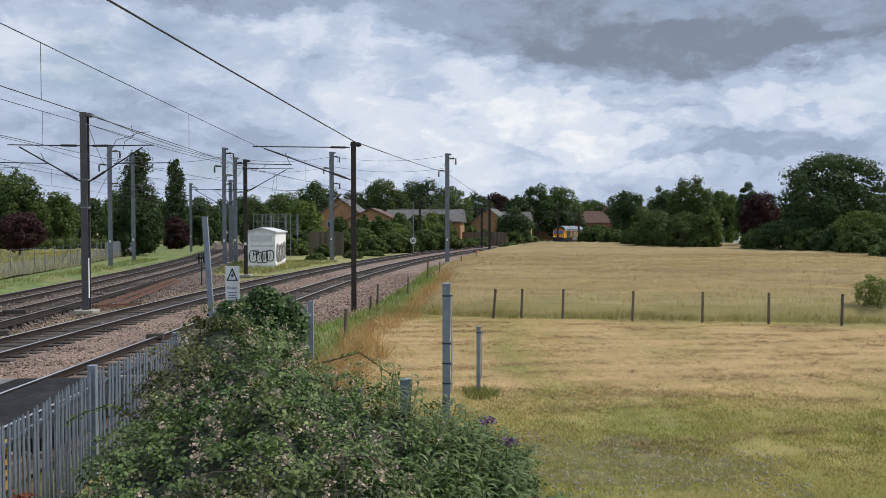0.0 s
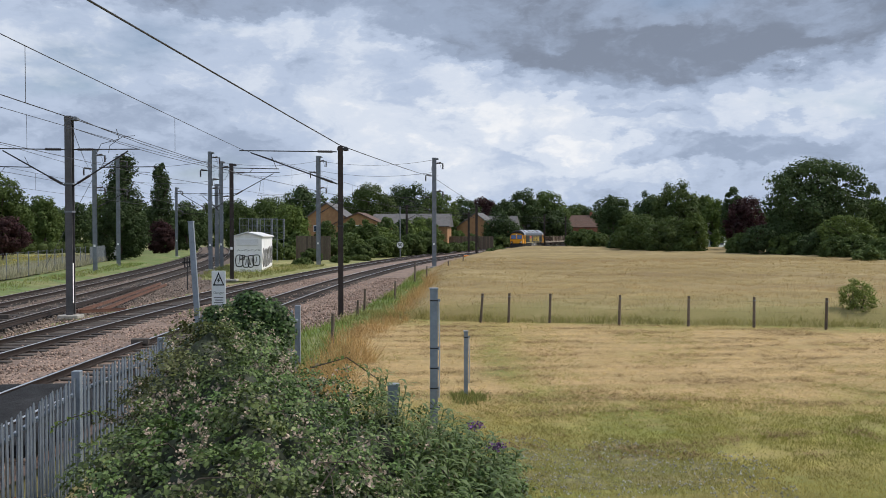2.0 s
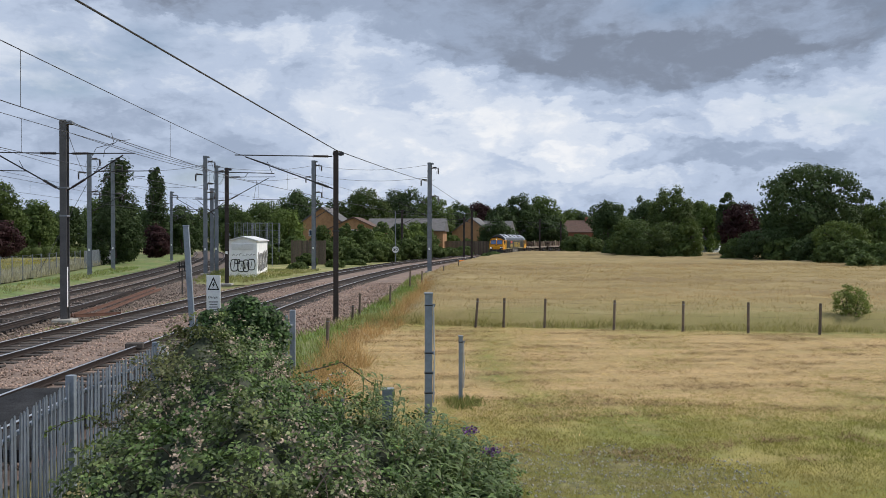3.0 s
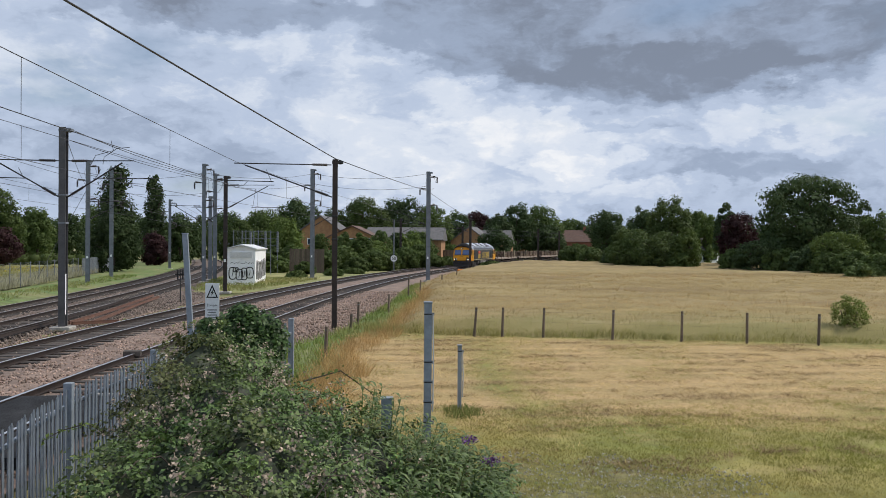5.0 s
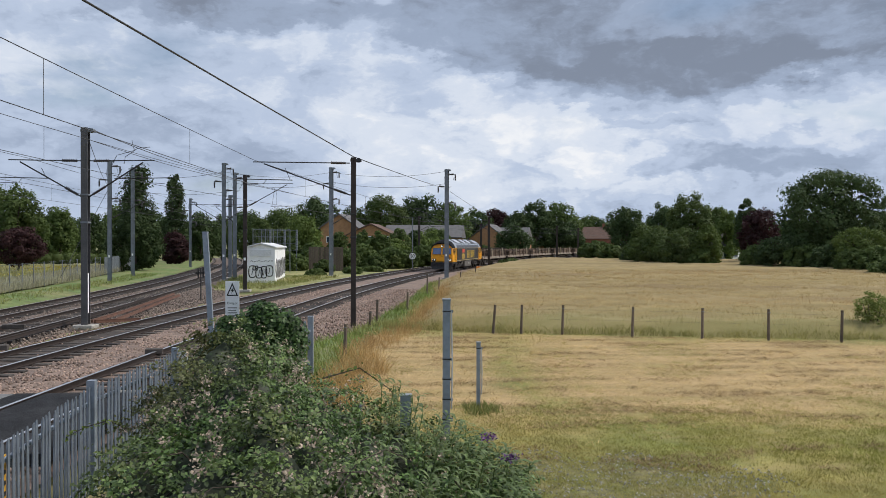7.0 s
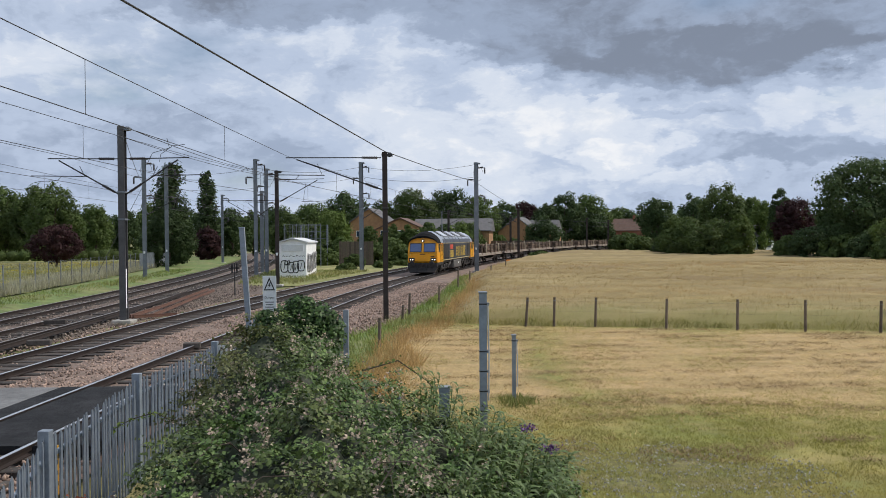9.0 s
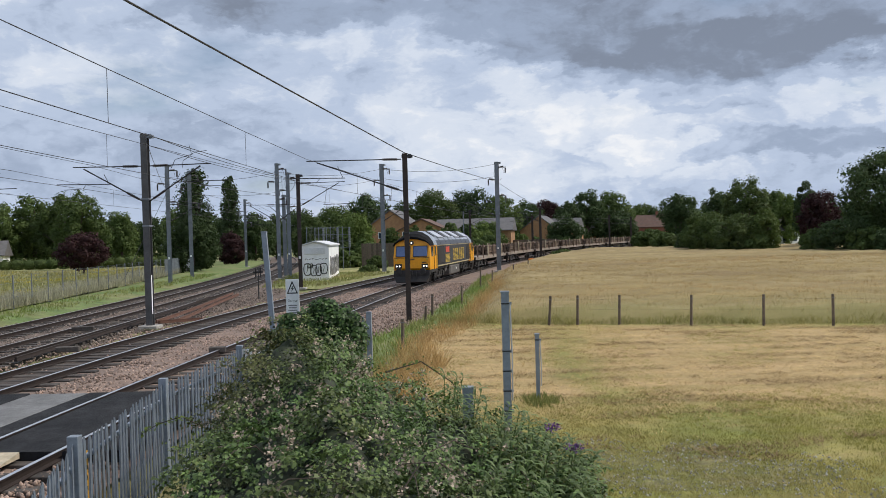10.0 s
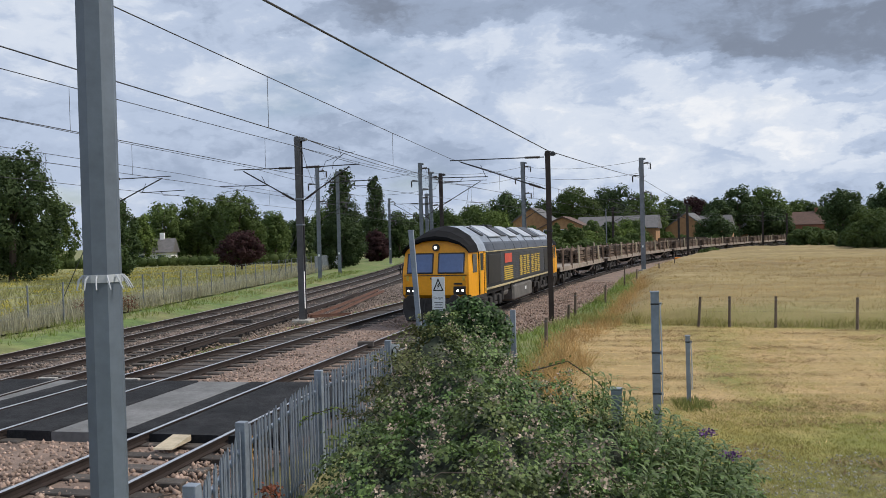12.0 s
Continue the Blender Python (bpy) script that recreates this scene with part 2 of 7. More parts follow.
M = dict(
    galv=material("galvanised_steel", (0.25, 0.288, 0.338), 0.5, 0.25, 3.0, 0.2, 0.1, 40),
    galv_dull=material("dull_galvanised_steel", (0.17, 0.19, 0.215), 0.6, 0.2, 2.0, 0.2, 0.1, 30),
    rust_mast=material("dark_rusted_steel", (0.045, 0.034, 0.03), 0.75, 0.2, 2.5, 0.3, 0.2, 30),
    black=material("black_paint", (0.02, 0.02, 0.022), 0.45, 0, 4, 0.3),
    rubber=material("insulator_brown", (0.03, 0.022, 0.022), 0.35, 0, 8, 0.2),
    rail_side=material("rusty_rail", (0.022, 0.013, 0.010), 0.85, 0.0, 4, 0.35, 0.2, 50),
    rail_head=material("polished_rail_head", (0.62, 0.62, 0.63), 0.28, 0.9, 2, 0.1),
    sleeper=material("weathered_sleeper", (0.07, 0.06, 0.053), 0.9, 0, 5, 0.35, 0.4, 40, rnd=0.35),
    ballast=material("pinkish_granite_ballast", (0.235, 0.168, 0.132), 0.95, 0, 2.2, 0.3, 1.0, 26, (0.175, 0.128, 0.105)),
    ballast_old=material("grey_brown_ballast", (0.125, 0.096, 0.08), 0.95, 0, 2.0, 0.35, 1.0, 26, (0.165, 0.12, 0.094)),
    oily=material("dark_oily_ballast", (0.05, 0.041, 0.036), 0.95, 0, 2.0, 0.35, 1.0, 26, (0.085, 0.064, 0.052)),
    stones=material("loose_ballast_stone", (0.275, 0.198, 0.158), 0.95, 0, 4, 0.2, 0, 40, island=0.6),
    asphalt=material("fresh_black_asphalt", (0.013, 0.0135, 0.015), 0.85, 0, 3.5, 0.5, 0.5, 120, (0.026, 0.026, 0.028), spec=0.25),
    asphalt_old=material("worn_grey_asphalt", (0.175, 0.175, 0.175), 0.9, 0, 1.4, 0.25, 0.5, 120, (0.135, 0.135, 0.135)),
    concrete=material("weathered_concrete", (0.36, 0.34, 0.31), 0.9, 0, 3, 0.25, 0.4, 40),
    white_paint=material("white_painted_render", (0.82, 0.83, 0.84), 0.75, 0, 1.5, 0.1, 0.2, 40),
    hut_roof=material("pale_hut_roof", (0.62, 0.63, 0.64), 0.7, 0, 2, 0.15),
    brick=material("buff_brick", (0.36, 0.20, 0.10), 0.9, 0, 1.2, 0.2, 0.3, 30),
    brick_red=material("red_brick", (0.27, 0.11, 0.07), 0.9, 0, 1.2, 0.2, 0.3, 30),
    slate=material("grey_roof_slate", (0.12, 0.115, 0.115), 0.75, 0, 1.5, 0.2, 0.3, 20),
    tile_red=material("brown_roof_tile", (0.12, 0.07, 0.052), 0.8, 0, 1.5, 0.2),
    glass=material("dark_window_glass", (0.04, 0.06, 0.09), 0.08, 0, 1, 0.05, spec=0.8),
    cab_glass=material("blue_tinted_cab_glass", (0.075, 0.125, 0.27), 0.10, 0, 1, 0.1, spec=0.7),
    wood=material("weathered_fence_wood", (0.13, 0.10, 0.075), 0.9, 0, 6, 0.3, 0.4, 60, rnd=0.3),
    wood_pale=material("pale_new_timber", (0.46, 0.39, 0.28), 0.8, 0, 6, 0.2, 0.2, 60),
    grass=material("short_green_grass", (0.135, 0.165, 0.05), 0.9, 0, 0.9, 0.3, 0.6, 60, (0.23, 0.20, 0.085)),
    verge=material("lush_verge_grass", (0.12, 0.18, 0.046), 0.9, 0, 1.2, 0.3, 0.6, 60, (0.20, 0.20, 0.075)),
    meadow=material("wild_meadow", (0.205, 0.215, 0.075), 0.9, 0, 0.5, 0.3, 0.6, 30, (0.29, 0.265, 0.105)),
    blade_dry=material("dry_grass_blade", (0.42, 0.315, 0.135), 0.9, 0, 0.12, 0.2, island=0.4, tint=(0.30, 0.215, 0.088), thin=0.4),
    blade_brown=material("brown_grass_blade", (0.44, 0.30, 0.135), 0.9, 0, 0.5, 0.2, island=0.3, thin=0.4),
    blade_green=material("green_grass_blade", (0.19, 0.225, 0.062), 0.85, 0, 0.6, 0.3, island=0.3, tint=(0.26, 0.24, 0.085), thin=0.4),
    blade_meadow=material("meadow_grass_blade", (0.26, 0.26, 0.095), 0.9, 0, 0.1, 0.3, island=0.3, tint=(0.33, 0.30, 0.13), thin=0.4),
    blade_straw=material("cut_straw", (0.56, 0.42, 0.20), 0.9, 0, 0.7, 0.2, island=0.3, thin=0.3),
    soil=material("trodden_gravel", (0.20, 0.175, 0.075), 0.95, 0, 7.0, 0.5, 0.8, 60, (0.15, 0.155, 0.04)),
    bark=material("tree_bark", (0.075, 0.058, 0.045), 0.95, 0, 3, 0.3, 0.6, 20),
    leaf=material("green_foliage", (0.082, 0.125, 0.034), 0.7, 0, 0.2, 0.22, island=0.24, rnd=0.2, spec=0.25, tint=(0.105, 0.135, 0.042), thin=0.35),
    leaf_dark=material("dark_green_foliage", (0.05, 0.082, 0.028), 0.7, 0, 0.2, 0.22, island=0.24, rnd=0.18, spec=0.25, tint=(0.066, 0.095, 0.034), thin=0.32),
    leaf_light=material("light_green_foliage", (0.12, 0.17, 0.042), 0.7, 0, 0.2, 0.22, island=0.24, rnd=0.15, spec=0.25, thin=0.38),
    leaf_fresh=material("fresh_yellow_green_foliage", (0.19, 0.235, 0.06), 0.7, 0, 0.6, 0.2, island=0.35, spec=0.25, thin=0.4),
    leaf_copper=material("copper_beech_foliage", (0.048, 0.021, 0.022), 0.7, 0, 0.5, 0.2, island=0.3, spec=0.25, thin=0.3),
    bramble=material("bramble_leaf", (0.09, 0.155, 0.042), 0.5, 0, 1.1, 0.35, island=0.6, spec=0.35, tint=(0.13, 0.14, 0.05), thin=0.2),
    # same leaf as bramble, with the shade between sprays put into the colour
    bramble_low=material("painted_shade_bramble_leaf", (0.028, 0.05, 0.015), 0.6, 0, 1.6, 0.3, island=0.4, thin=0.1),
    bramble_dark=material("bramble_painted_shade", (0.018, 0.026, 0.01), 0.7, 0, 1.6, 0.3, island=0.4),
    ivy=material("ivy_leaf", (0.042, 0.082, 0.02), 0.5, 0, 2.5, 0.3, island=0.6, spec=0.3, thin=0.15),
    flower=material("faded_bramble_blossom", (0.42, 0.335, 0.26), 0.8, 0, 5, 0.3, island=0.4, thin=0.2),
    buddleia=material("buddleia_leaf", (0.125, 0.185, 0.055), 0.6, 0, 3, 0.25, island=0.4, thin=0.25),
    purple=material("purple_buddleia_flower", (0.16, 0.07, 0.22), 0.8, 0, 8, 0.3),
    rusty_plant=material("rust_red_dock_seed", (0.15, 0.045, 0.022), 0.9, 0, 8, 0.3, island=0.4),
    yellow=material("traffic_yellow_paint", (0.80, 0.345, 0.008), 0.4, 0, 1.2, 0.1),
    loco_blue=material("dark_blue_paint", (0.013, 0.014, 0.02), 0.55, 0, 1.2, 0.15),
    loco_roof=material("sooty_silver_roof", (0.34, 0.385, 0.455), 0.42, 0.1, 0.8, 0.3, tint=(0.25, 0.28, 0.33)),
    loco_grille=material("grey_grille", (0.065, 0.068, 0.076), 0.6, 0.2, 3, 0.2),
    gold=material("gold_lettering_paint", (0.55, 0.38, 0.05), 0.5, 0, 3, 0.15),
    red_paint=material("faded_red_paint", (0.55, 0.08, 0.05), 0.5, 0, 3, 0.15),
    visor=material("matt_black_paint", (0.008, 0.008, 0.009), 0.85, 0, 2, 0.2, spec=0.15),
    tank=material("road_dirt_grey_tank", (0.105, 0.098, 0.09), 0.7, 0, 1.2, 0.35),
    under=material("oily_underframe", (0.018, 0.017, 0.017), 0.7, 0, 3, 0.4, 0.3, 30, (0.036, 0.031, 0.028)),
    lamp_on=material("lit_headlamp", (1.0, 0.96, 0.86), 0.3, 0, 1, 0, glow=3.0),
    lamp_ring=material("orange_lamp_surround", (0.6, 0.2, 0.02), 0.4, 0, 1, 0.1),
    wagon=material("rusty_wagon_steel", (0.085, 0.06, 0.048), 0.8, 0.1, 2, 0.35, 0.2, 20, rnd=0.2),
    deck=material("dusty_wagon_deck", (0.27, 0.225, 0.185), 0.85, 0, 2, 0.3),
    oldsleeper=material("old_timber_sleeper", (0.12, 0.083, 0.06), 0.9, 0, 3, 0.4, 0.3, 20, rnd=0.3, island=0.5),
    sign_white=material("white_sign_face", (0.78, 0.79, 0.78), 0.5, 0, 3, 0.08),
    sign_black=material("black_sign_print", (0.015, 0.015, 0.015), 0.5, 0, 3, 0.1),
    sign_yellow=material("yellow_sign_face", (0.6, 0.33, 0.03), 0.6, 0, 3, 0.15),
    sign_grey=material("grey_sign_print", (0.2, 0.2, 0.2), 0.6, 0, 3, 0.1),
    orange=material("orange_plastic", (0.65, 0.2, 0.02), 0.6, 0, 3, 0.15),
    roof_hatch=material("pale_roof_hatch", (0.42, 0.45, 0.5), 0.5, 0.1, 1, 0.2),
    dull_head=material("dull_worn_rail_head", (0.27, 0.25, 0.24), 0.45, 0.5, 2, 0.2),
    mast_grey=material("dark_weathered_mast_steel", (0.095, 0.092, 0.094), 0.65, 0.15, 2.0, 0.25, 0.1, 30),
    cream=material("dusty_cream_stripe", (0.42, 0.35, 0.20), 0.6, 0, 2, 0.25),
    loco_band=material("dark_grey_cantrail_band", (0.06, 0.07, 0.09), 0.5, 0, 1.2, 0.25),
    wire=material("overhead_wire", (0.06, 0.06, 0.065), 0.6, 0.3, 1, 0.1),
    cable_tie=material("white_plastic_tie", (0.40, 0.42, 0.45), 0.5, 0, 3, 0.1),
    rust_rail=material("bright_rusted_rail", (0.125, 0.06, 0.04), 0.85, 0, 3, 0.3, 0.2, 30),
)


# ---------- mesh helpers ----------
class Geo:
    """Gathers vertices and faces for one mesh."""

    def __init__(self):
        self.v, self.f = [], []

    def add(self, verts, faces):
        n = len(self.v)
        self.v += [tuple(p) for p in verts]
        self.f += [tuple(n + i for i in f) for f in faces]
        return self

    def box(self, c, s, rz=0.0, bev=0.0, m=None):
        hx, hy, hz = s[0] / 2, s[1] / 2, s[2] / 2
        b = min(bev, hx * 0.9, hy * 0.9, hz * 0.9)
        if b <= 0:
            vs = [Vector((i * hx, j * hy, k * hz)) for i in (-1, 1) for j in (-1, 1) for k in (-1, 1)]
            fs = [(0, 1, 3, 2), (4, 6, 7, 5), (0, 4, 5, 1), (2, 3, 7, 6), (0, 2, 6, 4), (1, 5, 7, 3)]
        else:
            bm = bmesh.new()
            bmesh.ops.create_cube(bm, size=2)
            for p in bm.verts:
                p.co = Vector((p.co.x * hx, p.co.y * hy, p.co.z * hz))
            bmesh.ops.bevel(bm, geom=bm.edges[:], offset=b, segments=1, affect="EDGES")
            bm.verts.index_update()
            vs, fs = [p.co.copy() for p in bm.verts], [tuple(p.index for p in f.verts) for f in bm.faces]
            bm.free()
        t = m if m is not None else pose(*c, 0, 0, rz)
        return self.add([t @ p for p in vs], fs)

    def tube(self, pts, r, n=8, cap=True):
        pts = [Vector(p) for p in pts]
        rs = r if isinstance(r, (list, tuple)) else [r] * len(pts)
        vs, fs = [], []
        for i, p in enumerate(pts):
            d = (pts[min(i + 1, len(pts) - 1)] - pts[max(i - 1, 0)]).normalized()
            u = d.cross(Vector((0, 0, 1)) if abs(d.z) < 0.95 else Vector((1, 0, 0))).normalized()
            w = u.cross(d)
            vs += [p + (u * math.cos(2 * math.pi * k / n) + w * math.sin(2 * math.pi * k / n)) * rs[i] for k in range(n)]
        for i in range(len(pts) - 1):
            fs += [(i * n + k, i * n + (k + 1) % n, (i + 1) * n + (k + 1) % n, (i + 1) * n + k) for k in range(n)]
        if cap:
            fs += [tuple(range(n - 1, -1, -1)), tuple((len(pts) - 1) * n + k for k in range(n))]
        return self.add(vs, fs)

    def prism(self, profile, y0, y1, flip=False):
        """Profile in x, z swept along y."""
        n = len(profile)
        vs = [(x, y0, z) for x, z in profile] + [(x, y1, z) for x, z in profile]
        fs = [(k, (k + 1) % n, n + (k + 1) % n, n + k) for k in range(n)] + [tuple(range(n - 1, -1, -1)), tuple(range(n, 2 * n))]
        return self.add(vs, fs)

    def mesh(self, name, mats=(), smooth=False):
        me = bpy.data.meshes.new(name)
        me.from_pydata(self.v, [], self.f)
        for m in mats if isinstance(mats, (list, tuple)) else (mats,):
            me.materials.append(m)
        bm = bmesh.new()
        bm.from_mesh(me)
        if len(bm.faces) < 60000:
            bmesh.ops.recalc_face_normals(bm, faces=bm.faces[:])
        bm.to_mesh(me)
        bm.free()
        if smooth:
            me.shade_smooth()
        return me


def part(name, geo, mat, parent, label="", smooth=False, kind=""):
    me = geo.mesh(name, mat, smooth) if isinstance(geo, Geo) else geo
    ob = new(name, me)
    ob.parent = parent
    return tagged(ob, label, kind=kind)


def thing(name, at, label, category, group="", rz=0.0, kind=""):
    ob = new(name)
    ob.empty_display_size = 0.2
    ob.matrix_basis = at if isinstance(at, Matrix) else pose(*at, 0, 0, rz)
    return tagged(ob, label, category, group, kind)


def fast_mesh(name, verts, faces, mat, smooth=False):
    """A mesh from arrays of one face size."""
    verts, faces = np.asarray(verts, np.float32), np.asarray(faces, np.int32)
    me = bpy.data.meshes.new(name)
    me.vertices.add(len(verts))
    me.vertices.foreach_set("co", verts.ravel())
    k = faces.shape[1]
    me.loops.add(faces.size)
    me.loops.foreach_set("vertex_index", faces.ravel())
    me.polygons.add(len(faces))
    me.polygons.foreach_set("loop_start", np.arange(0, faces.size, k, dtype=np.int32))
    me.update(calc_edges=True)
    me.materials.append(mat)
    if smooth:
        me.shade_smooth()
    return me


RNG = np.random.default_rng(7)


# ---------- lines of the tracks ----------
def line_d(y):
    return -7.25 + 0.04 * (y - 20) + 0.0012 * (y - 20) ** 2 if y > 10 else -7.53 + 0.016 * (y - 10)


def line_c(y):
    return line_d(y) - 4.35 - 0.006 * max(0.0, min(y, 100.0) - 15)


def line_b(y):
    return -14.5 - 0.05 * (y - 16) - 0.0007 * (y - 16) ** 2 if y > 0 else -14.5 + 0.8 - 0.18 - 0.028 * y


def line_a(y):
    return line_b(y) - 3.4


def bulge(y):
    """The ballast shoulder beside the main line widens towards the bend."""
    a, b = max(0.0, min(1.0, (y - 24) / 9)), max(0.0, min(1.0, (y - 46) / 22))
    return a * a * (3 - 2 * a) * (1 - b * b * (3 - 2 * b))


def tangent(line, y):
    d = line(y + 0.5) - line(y - 0.5)
    return Vector((d, 1, 0)).normalized()


def beside(line, y, off, z):
    t = tangent(line, y)
    return Vector((line(y) + t.y * off, y - t.x * off, z))


# ---------- ground ----------
def ground_height(x, y):
    """Flat bed under the tracks and fields, with a dip by the near fence."""
    dip = math.exp(-((x + 4.2) / 1.5) ** 2) * (1 / (1 + math.exp(max(-30.0, min(30.0, y - 17)))))
    return -0.32 - 0.45 * dip


def sheet(name, xs, ys, zf, mat, label, cat=""):
    vs = [(x, y, zf(x, y)) for y in ys for x in xs]
    nx = len(xs)
    fs = [(j * nx + i, j * nx + i + 1, (j + 1) * nx + i + 1, (j + 1) * nx + i) for j in range(len(ys) - 1) for i in range(nx - 1)]
    ob = new(name, fast_mesh(name, vs, fs, mat, True))
    return tagged(ob, label, cat or "ground", kind="structure")


def spread(a, b, n, power=1.0):
    return [a + (b - a) * (k / n) ** power for k in range(n + 1)]


sheet("ground", [-2500, -900, -300, -120] + spread(-60, -8, 14) + spread(-7.5, 3, 30) + spread(4, 40, 14) + [80, 150, 400, 900, 2500],
      [-400, -60, -20] + spread(-8, 30, 60) + spread(32, 80, 16) + [100, 130, 180, 300, 600, 1500, 3500], ground_height, M["grass"], "short green and straw grass ground", "ground")


def ribbon(name, left, right, y0, y1, z, mat, label, step=1.5, kind="structure", cat="ground", bumpy=0.0):
    ys = np.arange(y0, y1 + step, step)
    vs, fs = [], []
    for y in ys:
        a, b = left(y), right(y)
        for k in range(5):
            u = k / 4
            x = a + (b - a) * u
            edge = 0.0 if 0 < k < 4 and ys[0] < y < ys[-1] else -0.16
            vs.append((x, y, z + edge + bumpy * noise.noise((x * 0.8, y * 0.8, 3.3))))
    n = len(ys)
    for j in range(n - 1):
        fs += [(j * 5 + k, j * 5 + k + 1, (j + 1) * 5 + k + 1, (j + 1) * 5 + k) for k in range(4)]
    ob = new(name, fast_mesh(name, vs, fs, mat, True))
    return tagged(ob, label, cat, kind=kind)


ribbon("ballast_main", lambda y: line_c(y) - 2.2, lambda y: line_d(y) + 3.0 + bulge(y) + 1.2 * min(1, max(0, (y - 24) / 20)) - (1.1 if y < 19 else max(0, 1.1 - (y - 19) * 0.2)), -45, 330, -0.19, M["ballast"], "pinkish grey granite ballast under the tracks", bumpy=0.03, cat="ballast")
ribbon("ballast_side", lambda y: line_a(y) - 1.9, lambda y: min(line_b(y) + (5.6 if y < 60 else max(2.6, 5.6 - (y - 60) * 0.2)), line_c(y) - 2.1), -45, 190, -0.195, M["ballast_old"], "dark oily ballast under the side tracks", bumpy=0.03, cat="ballast")


# ---------- railway tracks ----------
RAIL_WEB = [(-0.07, -0.155), (0.07, -0.155), (0.07, -0.14), (0.012, -0.12), (0.012, -0.045), (0.036, -0.035), (0.036, -0.006), (-0.036, -0.006), (-0.036, -0.035), (-0.012, -0.045), (-0.012, -0.12), (-0.07, -0.14)]
RAIL_TOP = [(-0.034, -0.006), (0.034, -0.006), (0.030, 0.0), (-0.030, 0.0)]


def sweep(line, off, y0, y1, profile, z=0.0, step=2.0):
    g = Geo()
    n = len(profile)
    k = max(2, int((y1 - y0) / step) + 1)
    for i in range(k):
        y = y0 + (y1 - y0) * i / (k - 1)
        p, t = beside(line, y, off, z), tangent(line, y)
        g.v += [(p.x + t.y * a, p.y - t.x * a, p.z + b) for a, b in profile]
    for i in range(k - 1):
        g.f += [(i * n + j, i * n + (j + 1) % n, (i + 1) * n + (j + 1) % n, (i + 1) * n + j) for j in range(n)]
    g.f += [tuple(range(n)), tuple((k - 1) * n + j for j in range(n))]
    return g


SLEEPER = Geo().box((0, 0, 0), (2.5, 0.25, 0.14), 0, 0.015).mesh("sleeper", M["sleeper"])


def track(name, line, y0, y1, near, head, label):
    t = thing(name, (0, 0, 0), label, "railway track", "railway tracks", kind="structure")
    for side in (-0.7525, 0.7525):
        r = part("rail", sweep(line, side, y0, y1, RAIL_WEB, 0.0), M["rail_side"], t, "rusty running rail with worn top")
        part("rail_head", sweep(line, side, y0, y1, RAIL_TOP, 0.0), M[head], r, "polished rail head")
    far = Geo()
    y = y0
    while y < y1:
        tg = tangent(line, y)
        m = pose(line(y), y, -0.222 + random.uniform(-0.012, 0.012), 0, 0, -math.degrees(math.atan2(tg.x, tg.y)) + random.uniform(-0.5, 0.5))
        if near[0] < y < near[1]:
            s = part("sleeper", SLEEPER, None, t)
            s.matrix_basis = m
        elif y < 130:
            far.box((0, 0, 0), (2.5, 0.25, 0.14), m=m)
        y += 0.65
    part("sleeper_row", far, M["sleeper"], t, "weathered sleepers in ballast", kind="stuff")
    return t


track("railway_track_main", line_d, -45, 330, (8, 60), "rail_head", "curving main running line with bright rail heads")
track("railway_track_second", line_c, -45, 330, (10, 60), "rail_head", "second running line with dark oily sleepers")
track("railway_track_siding", line_b, -45, 190, (14, 60), "dull_head", "rusty side line on dark ballast")
track("railway_track_far", line_a, -45, 190, (18, 60), "dull_head", "far side line beside the grass verge")


